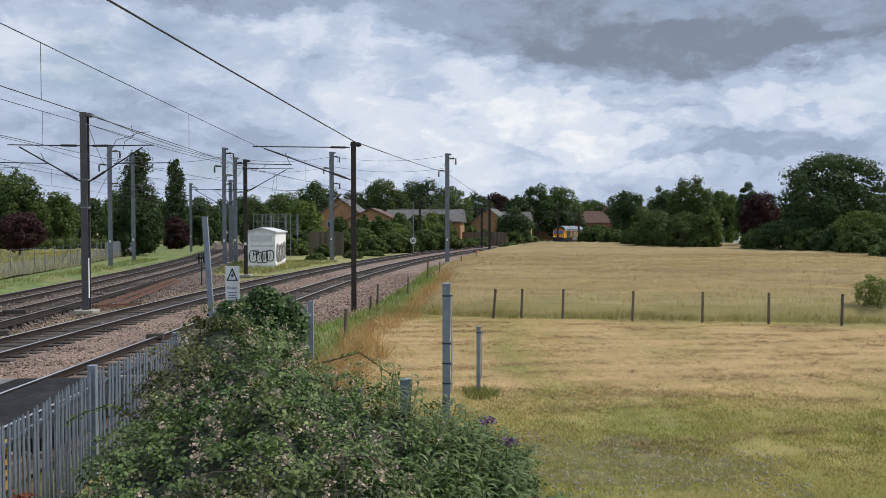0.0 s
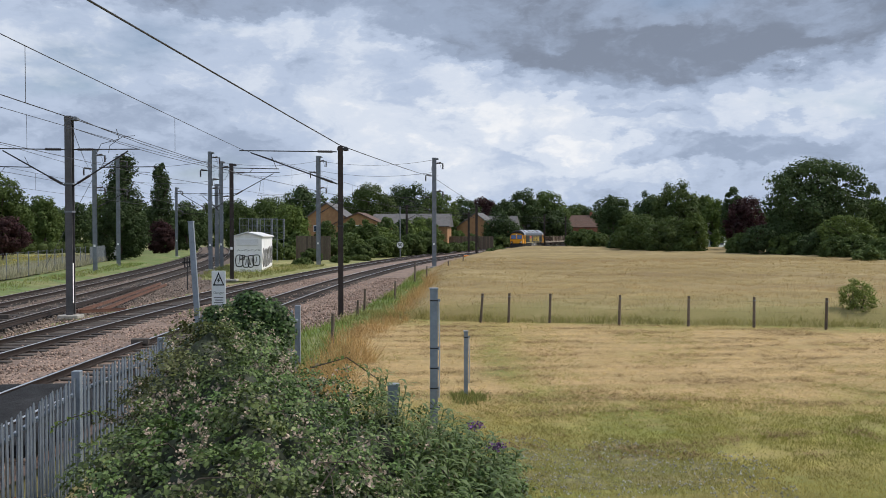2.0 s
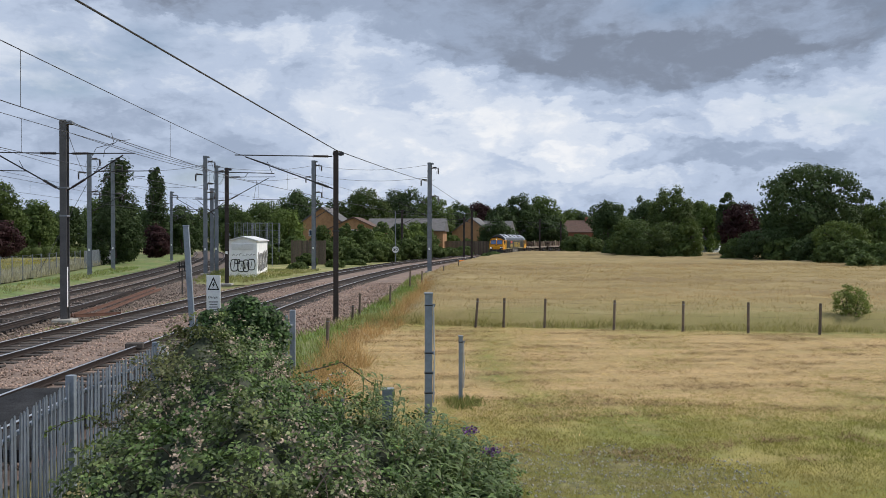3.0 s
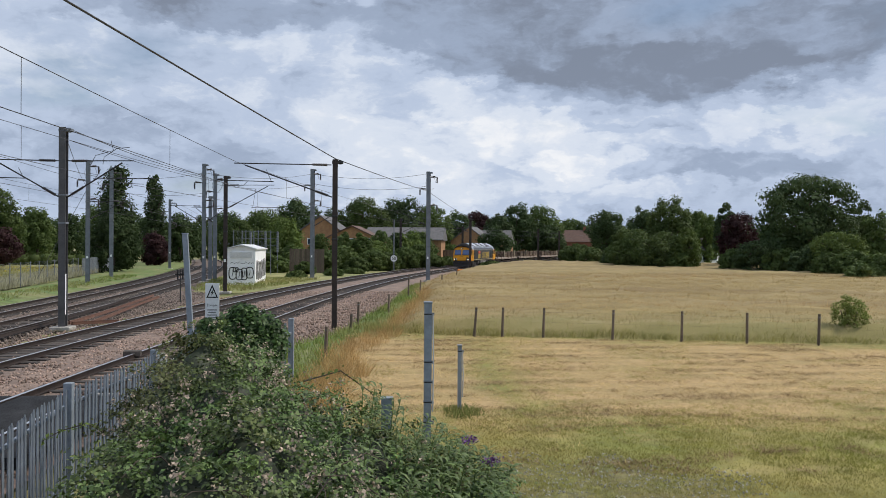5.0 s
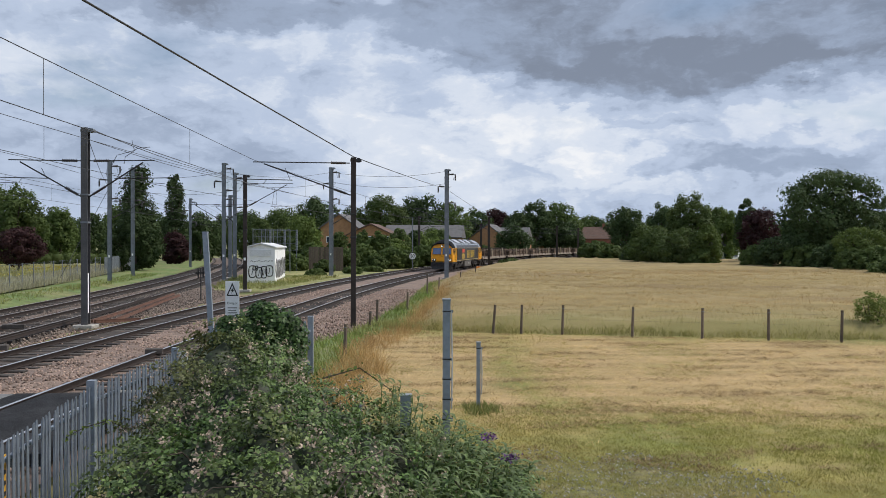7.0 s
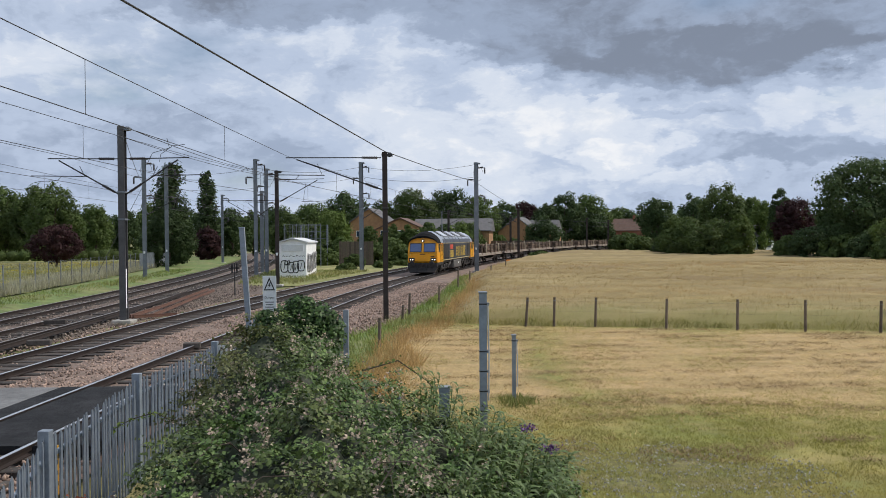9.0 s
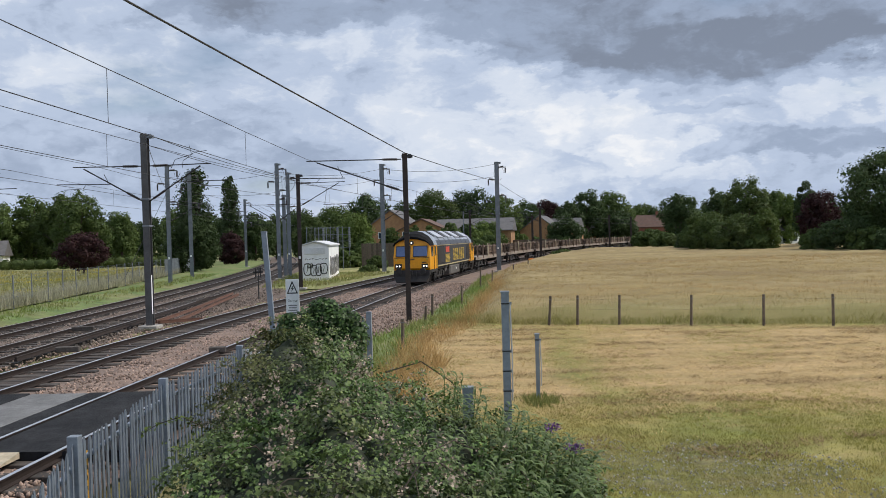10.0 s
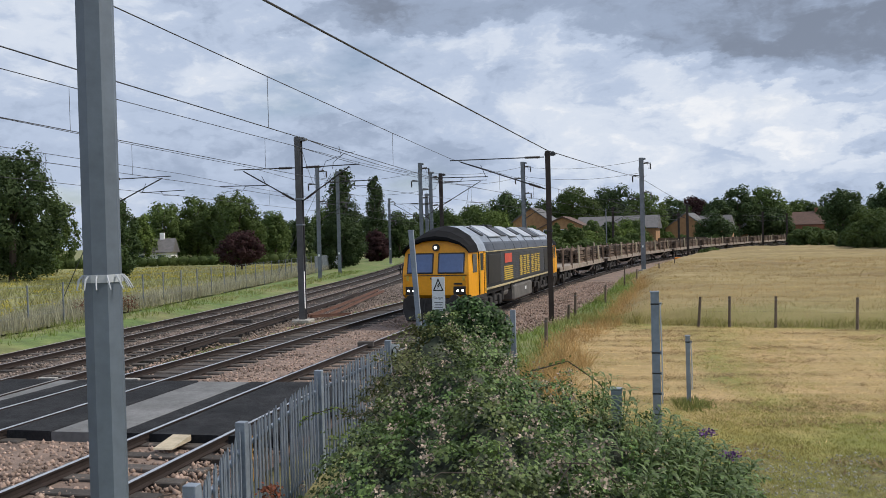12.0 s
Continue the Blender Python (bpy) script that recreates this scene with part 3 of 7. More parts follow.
def crossing():
    t = thing("level_crossing", (0, 0, 0), "black asphalt foot crossing deck across the tracks", "crossing", kind="structure")
    y0, y1 = 12.3, 17.3

    def deck(a, b, mat, label, top=-0.012, ya=y0, yb=y1):
        g = Geo()
        n = 8
        rows = [ya + (yb - ya) * k / n for k in range(n + 1)]
        prof = []
        for y in rows:
            xa, xb = a(y), b(y)
            prof.append([(xa, y, -0.2), (xa, y, top - 0.02), (xa + 0.03, y, top), (xb - 0.03, y, top), (xb, y, top - 0.02), (xb, y, -0.2)])
        g.v = [p for r in prof for p in r]
        for i in range(n):
            g.f += [(i * 6 + j, i * 6 + j + 1, (i + 1) * 6 + j + 1, (i + 1) * 6 + j) for j in range(5)]
        g.f += [tuple(range(6)), tuple(n * 6 + j for j in range(6))]
        part("deck_panel", g, M[mat], t, label)

    D, C, B = line_d, line_c, line_b
    deck(lambda y: D(y) + 0.83, lambda y: D(y) + 1.75, "asphalt", "black asphalt edge strip")
    deck(lambda y: D(y) - 0.66, lambda y: D(y) + 0.66, "asphalt", "black asphalt infill between rails")
    deck(lambda y: D(y) - 1.3, lambda y: D(y) - 0.83, "asphalt", "black asphalt strip beside the rail")
    deck(lambda y: C(y) + 1.75, lambda y: D(y) - 1.3, "asphalt_old", "worn grey asphalt between the tracks", -0.02)
    deck(lambda y: C(y) + 0.83, lambda y: C(y) + 1.75, "asphalt", "black asphalt strip")
    deck(lambda y: C(y) - 0.66, lambda y: C(y) + 0.66, "asphalt", "black asphalt infill between rails")
    deck(lambda y: C(y) - 1.5, lambda y: C(y) - 0.83, "asphalt", "black asphalt strip")
    deck(lambda y: B(y) + 0.83, lambda y: C(y) - 1.5, "asphalt_old", "narrow worn grey strip", -0.02)
    deck(lambda y: B(y) - 0.66, lambda y: B(y) + 0.66, "asphalt", "black asphalt infill between rails")
    deck(lambda y: B(y) - 2.6, lambda y: B(y) - 0.83, "asphalt", "black asphalt edge")
    # timber end ramps in the four-foot
    for ln, yy in ((line_d, 12.15), (line_c, 12.15)):
        g = Geo()
        x = ln(yy)
        g.add([(x - 0.17, yy - 0.52, -0.1), (x + 0.17, yy - 0.52, -0.1), (x + 0.17, yy + 0.1, -0.1), (x - 0.17, yy + 0.1, -0.1), (x - 0.17, yy - 0.5, -0.08), (x + 0.17, yy - 0.5, -0.08), (x + 0.17, yy + 0.1, 0.0), (x - 0.17, yy + 0.1, 0.0)],
              [(0, 3, 2, 1), (4, 5, 6, 7), (0, 1, 5, 4), (2, 3, 7, 6), (1, 2, 6, 5), (3, 0, 4, 7)])
        part("end_ramp", g, M["wood_pale"], t, "pale timber end ramp")
    # pale marker blocks at the far edge
    for x in (-6.35, -11.9, -14.2):
        part("marker_block", Geo().box((x, 17.45, -0.02), (0.5, 0.12, 0.06), 0, 0.01), M["concrete"], t, "pale concrete edge block")


crossing()
ribbon("oily_four_foot", lambda y: line_c(y) - 1.45, lambda y: line_c(y) + 1.25, 17.6, 130, -0.172, M["oily"], "oily dark ballast round the second line", cat="ballast", bumpy=0.02)


def loose_rails():
    for pts, w in ((((-13.6, 23.0), (-13.9, 27.0), (-14.5, 34.8), (-15.5, 43.8), (-16.6, 52.0)), 0), (((-13.6, 33.6), (-14.1, 39.0), (-15.0, 46.0), (-15.8, 52.0)), 1), (((-12.8, 33.9), (-13.2, 37.0), (-14.2, 44.0), (-15.0, 50.5)), 2), (((-13.4, 33.4), (-11.9, 34.4)), 3)):
        t = thing("loose_rail", (0, 0, 0), "disused rust-red rail lying on the ballast", "rail", "disused rails")
        g = Geo()
        prof = [(-0.06, -0.1), (0.06, -0.1), (0.03, -0.02), (0.035, 0.03), (-0.035, 0.03), (-0.03, -0.02)]
        for i, (x, y) in enumerate(pts):
            g.v += [(x + a, y, b) for a, b in prof]
        for i in range(len(pts) - 1):
            g.f += [(i * 6 + j, i * 6 + (j + 1) % 6, (i + 1) * 6 + (j + 1) % 6, (i + 1) * 6 + j) for j in range(6)]
        g.f += [tuple(range(6)), tuple((len(pts) - 1) * 6 + j for j in range(6))]
        part("rail", g, M["rust_rail" if w else "rail_side"], t)


loose_rails()


# ---------- overhead line masts ----------
def h_column(h, w, d, web=0.02):
    prof = [(-w / 2, -d / 2), (w / 2, -d / 2), (w / 2, -d / 2 + web), (web / 2, -d / 2 + web), (web / 2, d / 2 - web), (w / 2, d / 2 - web), (w / 2, d / 2), (-w / 2, d / 2), (-w / 2, d / 2 - web), (-web / 2, d / 2 - web), (-web / 2, -d / 2 + web), (-w / 2, -d / 2 + web)]
    g = Geo()
    n = len(prof)
    g.v = [(x, y, -0.15) for x, y in prof] + [(x, y, h) for x, y in prof]
    g.f = [(k, (k + 1) % n, n + (k + 1) % n, n + k) for k in range(n)] + [tuple(range(n)), tuple(range(n, 2 * n))]
    return g


def insulator(p, q, r=0.075, sheds=7):
    p, q = Vector(p), Vector(q)
    pts, rs = [], []
    for k in range(sheds):
        a, b, c = (k + 0.05) / sheds, (k + 0.5) / sheds, (k + 0.6) / sheds
        for u, rr in ((a, r * 0.68), (b, r), (c, r * 0.68)):
            pts.append(p.lerp(q, u))
            rs.append(rr)
    return Geo().tube(pts, rs, 8)


def cantilever(t, side, reach, top, foot, reg, flip=1):
    """Arm in the mast's x direction: tie, strut, insulators, registration arm."""
    s = side
    a = part("tie_tube", Geo().tube([(s * 0.15, 0, top), (s * reach, 0, top + 0.03)], 0.024, 6), M["black"], t, "dark steel top tie")
    part("insulator", insulator((s * 0.32, 0, top), (s * 0.95, 0, top + 0.01), 0.062, 9), M["rubber"], a)
    b = part("strut_tube", Geo().tube([(s * 0.12, 0, foot), (s * (reach - 0.45), 0, top - 0.05)], 0.03, 6), M["black"], t, "diagonal steel strut")
    rise = (top - 0.05 - foot) / (reach - 0.57)
    part("insulator", insulator((s * 0.3, 0, foot + 0.18 * rise), (s * 0.82, 0, foot + 0.70 * rise), 0.065, 8), M["rubber"], b)
    x1 = reach - 0.3
    part("registration_arm", Geo().tube([(s * (x1 - 1.3), 0, reg + 0.16), (s * (x1 + 1.0), 0, reg + 0.2)], 0.02, 6).tube([(s * (x1 - 0.25), 0, reg + 0.18), (s * (x1 - 0.1), 0, reg), (s * (x1 + 0.7), 0, reg - 0.03)], 0.012, 6).tube([(s * (x1 - 1.2), 0, reg + 0.18), (s * (x1 - 1.0), 0, top - 1.05 * (reach - x1 + 1.0 - 0.45) / reach)], 0.012, 6), M["black"], t, "thin registration arm")


def mast(x, y, h, kind, arms=(), rz=0.0, w=0.3, label="", foot=True, z=-0.1, band=False):
    steel = {"rust": "rust_mast", "dark": "mast_grey"}.get(kind, "galv_dull")
    t = thing("overhead_line_mast", (x, y, z), label or "grey steel overhead line mast", "line mast", "overhead line masts", rz)
    part("column", h_column(h, w, w * 1.0, 0.03), M[steel], t)
    part("cap_bracket", Geo().box((0.1, 0, h - 0.12), (w + 0.25, w * 0.9, 0.12), 0, 0.01).tube([(w / 2 + 0.1, 0, h - 0.2), (w / 2 + 0.1, 0, h - 0.02)], 0.06, 8), M["black" if kind == "rust" else "galv_dull"], t, "top bracket with insulator")
    for zz in (0.52, 0.66):
        part("clamp_band", Geo().box((0, 0, h * zz), (w + 0.05, w + 0.05, 0.07), 0, 0.01), M["galv_dull" if kind != "rust" else "black"], t)
    if h > 8:
        part("identity_plate", Geo().box((0, -w / 2 - 0.012, 2.2), (0.16, 0.01, 0.2), 0, 0.003), M["sign_white"], t, "small white identity plate")
    if band:
        part("white_band", Geo().box((w / 2 + 0.004, -w * 0.3, 1.3), (0.012, 0.09, 1.6)), M["white_paint"], t, "white painted strip")
    if foot:
        part("footing", Geo().box((0, 0, -0.06), (0.8, 0.7, 0.16), 0, 0.03), M["concrete"], t, "square concrete footing")
    for a in arms:
        cantilever(t, *a)
    if h > 9:
        for k, zz in enumerate((h - 0.55, h - 1.7, h - 3.3)):
            s = -1 if k % 2 else 1
            ca = part("cross_arm", Geo().box((s * 0.45, 0, zz), (0.9, 0.08, 0.08), 0, 0.01), M["galv_dull"], t, "short steel cross arm")
            part("insulator", insulator((s * 0.85, 0, zz - 0.05), (s * 0.85, 0, zz - 0.6), 0.09, 6), M["rubber"], ca)
            part("insulator", insulator((s * 0.25, -0.1, zz), (s * 0.75, -0.35, zz + 0.05), 0.08, 5), M["rubber"], ca)
        part("jumper_loop", Geo().tube([(0.3 * math.cos(q) * 1.6 + 0.2, 0, h - 1.1 + 0.7 * math.sin(q)) for q in [k * 0.45 for k in range(13)]], 0.012, 4), M["wire"], t, "looped jumper cable")
    return t


mast(-13.45, 32.6, 7.95, "dark", ((-1, 3.05, 6.62, 5.15, 5.75), (1, 2.75, 6.62, 5.15, 5.75)), 0, 0.27, "tall grey steel mast with cantilevers to both sides", band=True)
mast(-2.72, 33.0, 6.85, "rust", ((-1, 4.1, 6.62, 5.3, 5.75),), 0, 0.2, "slim dark brown mast holding one long cantilever", foot=False)
mast(2.68, 78.0, 10.6, "galv", ((-1, 3.4, 6.75, 5.3, 5.7),), -14, 0.36, "tall grey feeder mast beside the curving line")
mast(-9.1, 83.0, 11.2, "galv", ((1, 3.0, 6.75, 5.3, 5.7),), -14, 0.36, "tall grey feeder mast beside the hedge")
mast(-26.4, 69.0, 10.4, "galv", ((1, 3.2, 6.9, 5.4, 5.8),), 6, 0.30, "tall grey steel mast on the grass verge")
mast(-28.2, 79.6, 10.8, "galv", (), 6, 0.32, "plain grey steel mast on the grass verge")
mast(-32.0, 112.8, 9.6, "galv", ((1, 3.0, 6.9, 5.4, 5.8),), 8, 0.32, "distant grey steel mast by the fence")
mast(-17.7, 73.0, 10.6, "galv", ((-1, 3.0, 6.8, 5.3, 5.7), (1, 2.6, 6.8, 5.3, 5.7)), 0, 0.3, "tall grey steel mast between the lines")
mast(-18.3, 78.0, 8.0, "galv", (), 0, 0.3, "shorter grey steel mast between the lines")
mast(-17.4, 76.0, 10.0, "galv", ((-1, 2.2, 6.8, 5.3, 5.7),), 0, 0.3, "grey steel mast with insulators")
mast(-12.4, 57.3, 8.2, "rust", ((1, 3.4, 7.55, 5.9, 5.8),), 0, 0.24, "dark rusty mast on the grass island")
mast(9.7, 111.0, 7.2, "rust", ((-1, 3.3, 6.6, 5.3, 5.7),), -20, 0.28, "thin dark mast on the curve")
mast(10.4, 134.0, 6.7, "rust", ((-1, 3.3, 6.3, 5.3, 5.6),), -24, 0.28, "thin dark mast on the curve")
mast(0.0, 118.0, 7.4, "rust", ((1, 3.3, 6.6, 5.3, 5.7),), -20, 0.26, "thin dark mast at the hedge")
mast(30.5, 176.0, 7.4, "rust", ((-1, 3.3, 6.6, 5.3, 5.7),), -32, 0.3, "thin dark mast far along the curve")
mast(38.0, 190.0, 7.2, "rust", ((-1, 3.3, 6.6, 5.3, 5.7),), -34, 0.3, "thin dark mast far along the curve")
mast(-23.9, 33.8, 7.6, "galv", ((1, 3.6, 6.6, 5.2, 5.75),), 0, 0.34, "grey steel mast on the verge")


# ---------- overhead wires ----------
def wire(name, pts, r, label, sag=0.0, parent=None):
    path = []
    for a, b in zip(pts[:-1], pts[1:]):
        a, b = Vector(a), Vector(b)
        for k in range(10):
            u = k / 10
            p = a.lerp(b, u)
            p.z -= sag * 4 * u * (1 - u)
            path.append(p)
    path.append(Vector(pts[-1]))
    g = Geo().tube(path, r, 5)
    if parent:
        return part("wire", g, M["wire"], parent)
    t = thing(name, (0, 0, 0), label, "overhead wire", "overhead wires")
    part("wire", g, M["wire"], t)
    return t


def catenary(line, stops, label, r=0.0095, sag=0.12, near=(6.62, 5.58)):
    """Messenger wire over a contact wire; near gives the heights of both at the first stop."""
    hi = [near[0]] + [6.62] * (len(stops) - 1)
    lo = [near[1]] + [5.58] * (len(stops) - 1)
    t = wire("catenary", [(line(y) + dx, y, z) for (y, dx), z in zip(stops, hi)], r, label, sag)
    path = [(line(y) + dx, y, z) for (y, dx), z in zip(stops, lo)]
    part("contact_wire", Geo().tube([Vector(a).lerp(Vector(b), k / 6) for a, b in zip(path[:-1], path[1:]) for k in range(6)] + [Vector(path[-1])], r * 1.0, 5), M["wire"], t, "thin contact wire")
    for n, ((ya, xa), (yb, xb)) in enumerate(zip(stops[:-1], stops[1:])):
        for k in range(1, 6):
            u = k / 6
            y = ya + (yb - ya) * u
            x = (line(ya) + xa) * (1 - u) + (line(yb) + xb) * u
            part("dropper", Geo().tube([(x, y, lo[n] * (1 - u) + lo[n + 1] * u), (x, y, hi[n] * (1 - u) + hi[n + 1] * u - sag * 4 * u * (1 - u))], 0.006, 4), M["wire"], t)
    return t


catenary(line_d, ((-22, 1.15), (33, -0.25), (78, 0.2), (111, -0.2), (134, 0), (176, 0), (230, 0)), "contact line over the main track", near=(6.70, 5.41))
catenary(line_c, ((-22, 0.6), (32.6, 0.3), (83, -0.2), (118, 0), (170, 0)), "contact line over the second track", near=(6.79, 5.83))
catenary(line_b, ((-25, 0.2), (32.6, -0.2), (73, 0.2), (113, 0)), "contact line over the side track")
catenary(line_a, ((-25, 0.2), (33.8, -0.8), (69, 0.2), (112.8, 0)), "contact line over the far track")
wire("earth_wire", [(-8.35, -18, 7.03), (-2.72, 33.0, 6.78), (2.6, 78, 8.6), (9.7, 111, 7.0)], 0.02, "dark earth wire strung along mast tops", 0.06)
wire("earth_wire", [(-13.25, 32.6, 7.8), (-17.7, 73, 9.5)], 0.018, "dark feeder wire strung along mast tops", 0.25)
wire("earth_wire", [(-13.25, 32.6, 7.35), (-12.4, 57.3, 7.6)], 0.013, "thin wire strung between masts", 0.2)
wire("feeder_wire", [(-26.4, 69, 9.2), (-17.7, 73, 9.7), (-9.1, 83, 10.6), (2.68, 78, 10.3)], 0.016, "feeder cable strung between tall masts", 0.5)
wire("feeder_wire", [(-17.4, 76, 8.9), (-9.1, 83, 9.6), (2.68, 78, 9.1)], 0.016, "feeder cable strung between tall masts", 0.5)
wire("feeder_wire", [(-28.2, 79.6, 8.4), (-17.4, 76, 8.2), (-12.4, 57.3, 8.0)], 0.014, "feeder cable strung between masts", 0.4)
wire("feeder_wire", [(-26.4, 69, 8.0), (-13.3, 32.6, 7.3)], 0.012, "thin cross wire between masts", 0.3)
wire("jumper_wire", [(-11.6, 32.6, 7.35), (-11.5, 32.6, 6.95), (-12.2, 32.6, 6.75), (-12.4, 32.6, 6.35)], 0.012, "looped jumper cable beside a mast")
wire("jumper_wire", [(-10.9, 32.7, 7.1), (-11.4, 32.7, 7.05), (-11.9, 32.7, 6.7), (-11.95, 32.7, 6.4)], 0.012, "looped jumper cable beside a mast")
wire("stay_wire", [(-13.6, 32.7, 5.6), (-15.6, 38.0, -0.1)], 0.014, "slanting steel stay wire of a mast")
wire("stay_wire", [(-26.4, 69, 8.0), (-29.5, 66.0, -0.1)], 0.02, "slanting steel stay wire of a mast")
wire("stay_wire", [(-23.9, 33.9, 5.4), (-27.4, 34.7, -0.1)], 0.02, "slanting pale stay wire on the verge")


# ---------- train ----------
def wheelset(parent, y, r=0.53):
    ax = part("wheelset", Geo().tube([(-0.78, 0, 0), (0.78, 0, 0)], 0.09, 8), M["under"], parent, "dark steel wheelset")
    ax.matrix_basis = pose(0, y, r)
    for s in (-1, 1):
        g = Geo().tube([(s * 0.70, 0, 0), (s * 0.735, 0, 0), (s * 0.74, 0, 0), (s * 0.83, 0, 0)], [r + 0.03, r + 0.03, r, r - 0.005], 20)
        part("wheel", g, M["under"], ax)
        g = Geo()
        for k in range(4):
            a = k * math.pi / 2
            g.box((s * 0.84, math.cos(a) * r * 0.55, math.sin(a) * r * 0.55), (0.02, 0.09, 0.09), 0, 0.01)
        part("wheel_boss", g.tube([(s * 0.8, 0, 0), (s * 0.88, 0, 0)], 0.16, 10), M["tank"], ax)
    return ax


def bogie(parent, y, axles, name="bogie", half=2.1):
    b = thing_part("bogie", parent, (0, y, 0))
    g = Geo()
    for s in (-1, 1):
        g.box((s * 1.02, 0, 0.62), (0.14, half * 2 + 0.9, 0.3), 0, 0.03)
        for a in axles:
            g.box((s * 1.1, a, 0.53), (0.2, 0.42, 0.4), 0, 0.03)
            g.tube([(s * 1.12, a + 0.45, 0.45), (s * 1.12, a + 0.45, 0.95)], 0.11, 8)
        g.box((s * 1.14, 0, 0.4), (0.1, half * 1.1, 0.14), 0, 0.02)
    g.box((0, 0, 0.75), (2.0, 0.7, 0.3), 0, 0.03)
    part("bogie_frame", g, M["under"], b, "oily black bogie frame")
    return b


def thing_part(name, parent, at):
    ob = new(name, Geo().box((0, 0, 0.8), (0.5, 0.5, 0.1)).mesh(name, M["under"]))
    ob.parent = parent
    ob.matrix_basis = pose(*at)
    return ob


WHEELS = []


def locomotive():
    """Front at y = 0, tail at y = 21.3, rail level z = 0."""
    t = thing("locomotive", (0, 0, 0), "yellow-fronted diesel freight locomotive with dark blue sides, hauling wagons", "locomotive")
    # body behind the cab
    body = Geo()
    side = [(-1.32, 1.1), (-1.32, 2.72), (1.32, 2.72), (1.32, 1.1)]
    body.prism(side, 2.75, 19.0)
    part("body_side", body, M["loco_blue"], t, "dark blue body side")
    roof = [(-1.34, 2.72), (-1.25, 3.0), (-0.98, 3.36), (-0.5, 3.66), (0, 3.76), (0.5, 3.66), (0.98, 3.36), (1.25, 3.0), (1.34, 2.72)]
    r = part("roof", Geo().prism(roof, 1.45, 19.85), M["loco_roof"], t, "sooty silver curved roof")
    for y, l, wd, mt, lb in ((3.4, 0.5, 0.7, "black", "black roof grille"), (5.3, 2.2, 0.95, "roof_hatch", "pale raised roof hatch"), (7.4, 1.1, 0.8, "black", "black roof grille"),
                             (9.3, 1.6, 0.95, "roof_hatch", "pale raised roof hatch"), (11.0, 0.7, 0.6, "black", "black roof grille"), (12.9, 2.0, 0.95, "roof_hatch", "pale raised roof hatch"),
                             (15.2, 1.9, 1.0, "black", "black roof grille"), (17.6, 1.6, 0.9, "roof_hatch", "pale raised roof hatch")):
        for s in (-1, 1):
            part("roof_panel", Geo().box((0, 0, 0), (wd, l, 0.05), 0, 0.015, pose(s * 0.72, y, 3.545, 0, s * 31, 0)), M[mt], r, lb)
    for y in (4.2, 6.5, 8.4, 10.2, 11.8, 14.1, 16.4, 18.6):
        part("roof_rib", Geo().prism([(x * 1.012, z + 0.012) for x, z in roof], y, y + 0.05), M["loco_band"], r, "dark roof panel joint")
    for s in (-1, 1):
        part("cantrail_band", Geo().prism([(s * 1.345, 2.72), (s * 1.262, 3.0), (s * 1.20, 3.085), (s * 1.10, 3.05), (s * 1.10, 2.72)], 2.8, 18.5), M["loco_band"], r, "dark grey band along the roof edge")
    part("exhaust", Geo().box((0.2, 7.2, 3.78), (0.5, 0.9, 0.16), 0, 0.03), M["black"], r)
    # dark visor over each cab: an arched rim that rises back to the roof
    for end in (0, 1):
        f = (lambda y: y) if end == 0 else (lambda y: 21.3 - y)
        g = Geo()
        rows = []
        for y, k, ins in ((0.02, 0.50, 1.0), (0.02, 0.62, 1.01), (0.5, 0.84, 1.012), (1.5, 1.02, 1.012)):
            rows.append([(x * ins, f(y), 2.72 + (z - 2.72) * k) for x, z in roof])
        n = len(roof)
        g.v = [p for r_ in rows for p in r_]
        for i in range(3):
            g.f += [(i * n + q, i * n + q + 1, (i + 1) * n + q + 1, (i + 1) * n + q) for q in range(n - 1)]
        m0 = len(g.v)
        g.v += [(x * 0.97, f(1.5), 2.70 + (z - 2.72) * 0.9) for x, z in roof] + [(x * 0.99, f(0.05), 2.70 + (z - 2.72) * 0.48) for x, z in roof]
        g.f += [(m0 + q, m0 + q + 1, m0 + n + q + 1, m0 + n + q) for q in range(n - 1)]
        part("cab_visor", g, M["visor"], t, "black arched visor over the cab")
    # cabs: raked front above the waist
    for end in (0, 1):
        f = (lambda y: y) if end == 0 else (lambda y: 21.3 - y)
        g = Geo()
        sec = [(0.22, 2.74), (0.0, 1.92), (0.02, 1.12), (0.22, 0.98), (2.8, 0.98), (2.8, 2.74)]
        n = len(sec)
        g.v = [(-1.32 + (0.05 if z > 2 and y < 1 else 0), f(y), z) for y, z in sec] + [(1.32 - (0.05 if z > 2 and y < 1 else 0), f(y), z) for y, z in sec]
        g.f = [(k, (k + 1) % n, n + (k + 1) % n, n + k) for k in range(n)] + [tuple(range(n)), tuple(range(n, 2 * n))]
        cab = part("cab", g, M["yellow"], t, "bright yellow driving cab")
        sg = -1 if end == 0 else 1
        # arched yellow brow above windows
        g = Geo()
        arch = [(-1.29, 2.70), (-1.18, 2.86), (-0.93, 3.03), (-0.48, 3.17), (0, 3.22), (0.48, 3.17), (0.93, 3.03), (1.18, 2.86), (1.29, 2.70)]
        g.v = [(x, f(0.21 + 0.12 * (z - 2.7)), z) for x, z in arch] + [(x, f(1.3), z) for x, z in arch]
        g.f = [(k, (k + 1) % 9, 9 + (k + 1) % 9, 9 + k) for k in range(9)] + [tuple(range(9)), tuple(range(9, 18))]
        part("brow", g, M["yellow"], cab)
        tilt = math.degrees(math.atan2(0.22, 0.82))
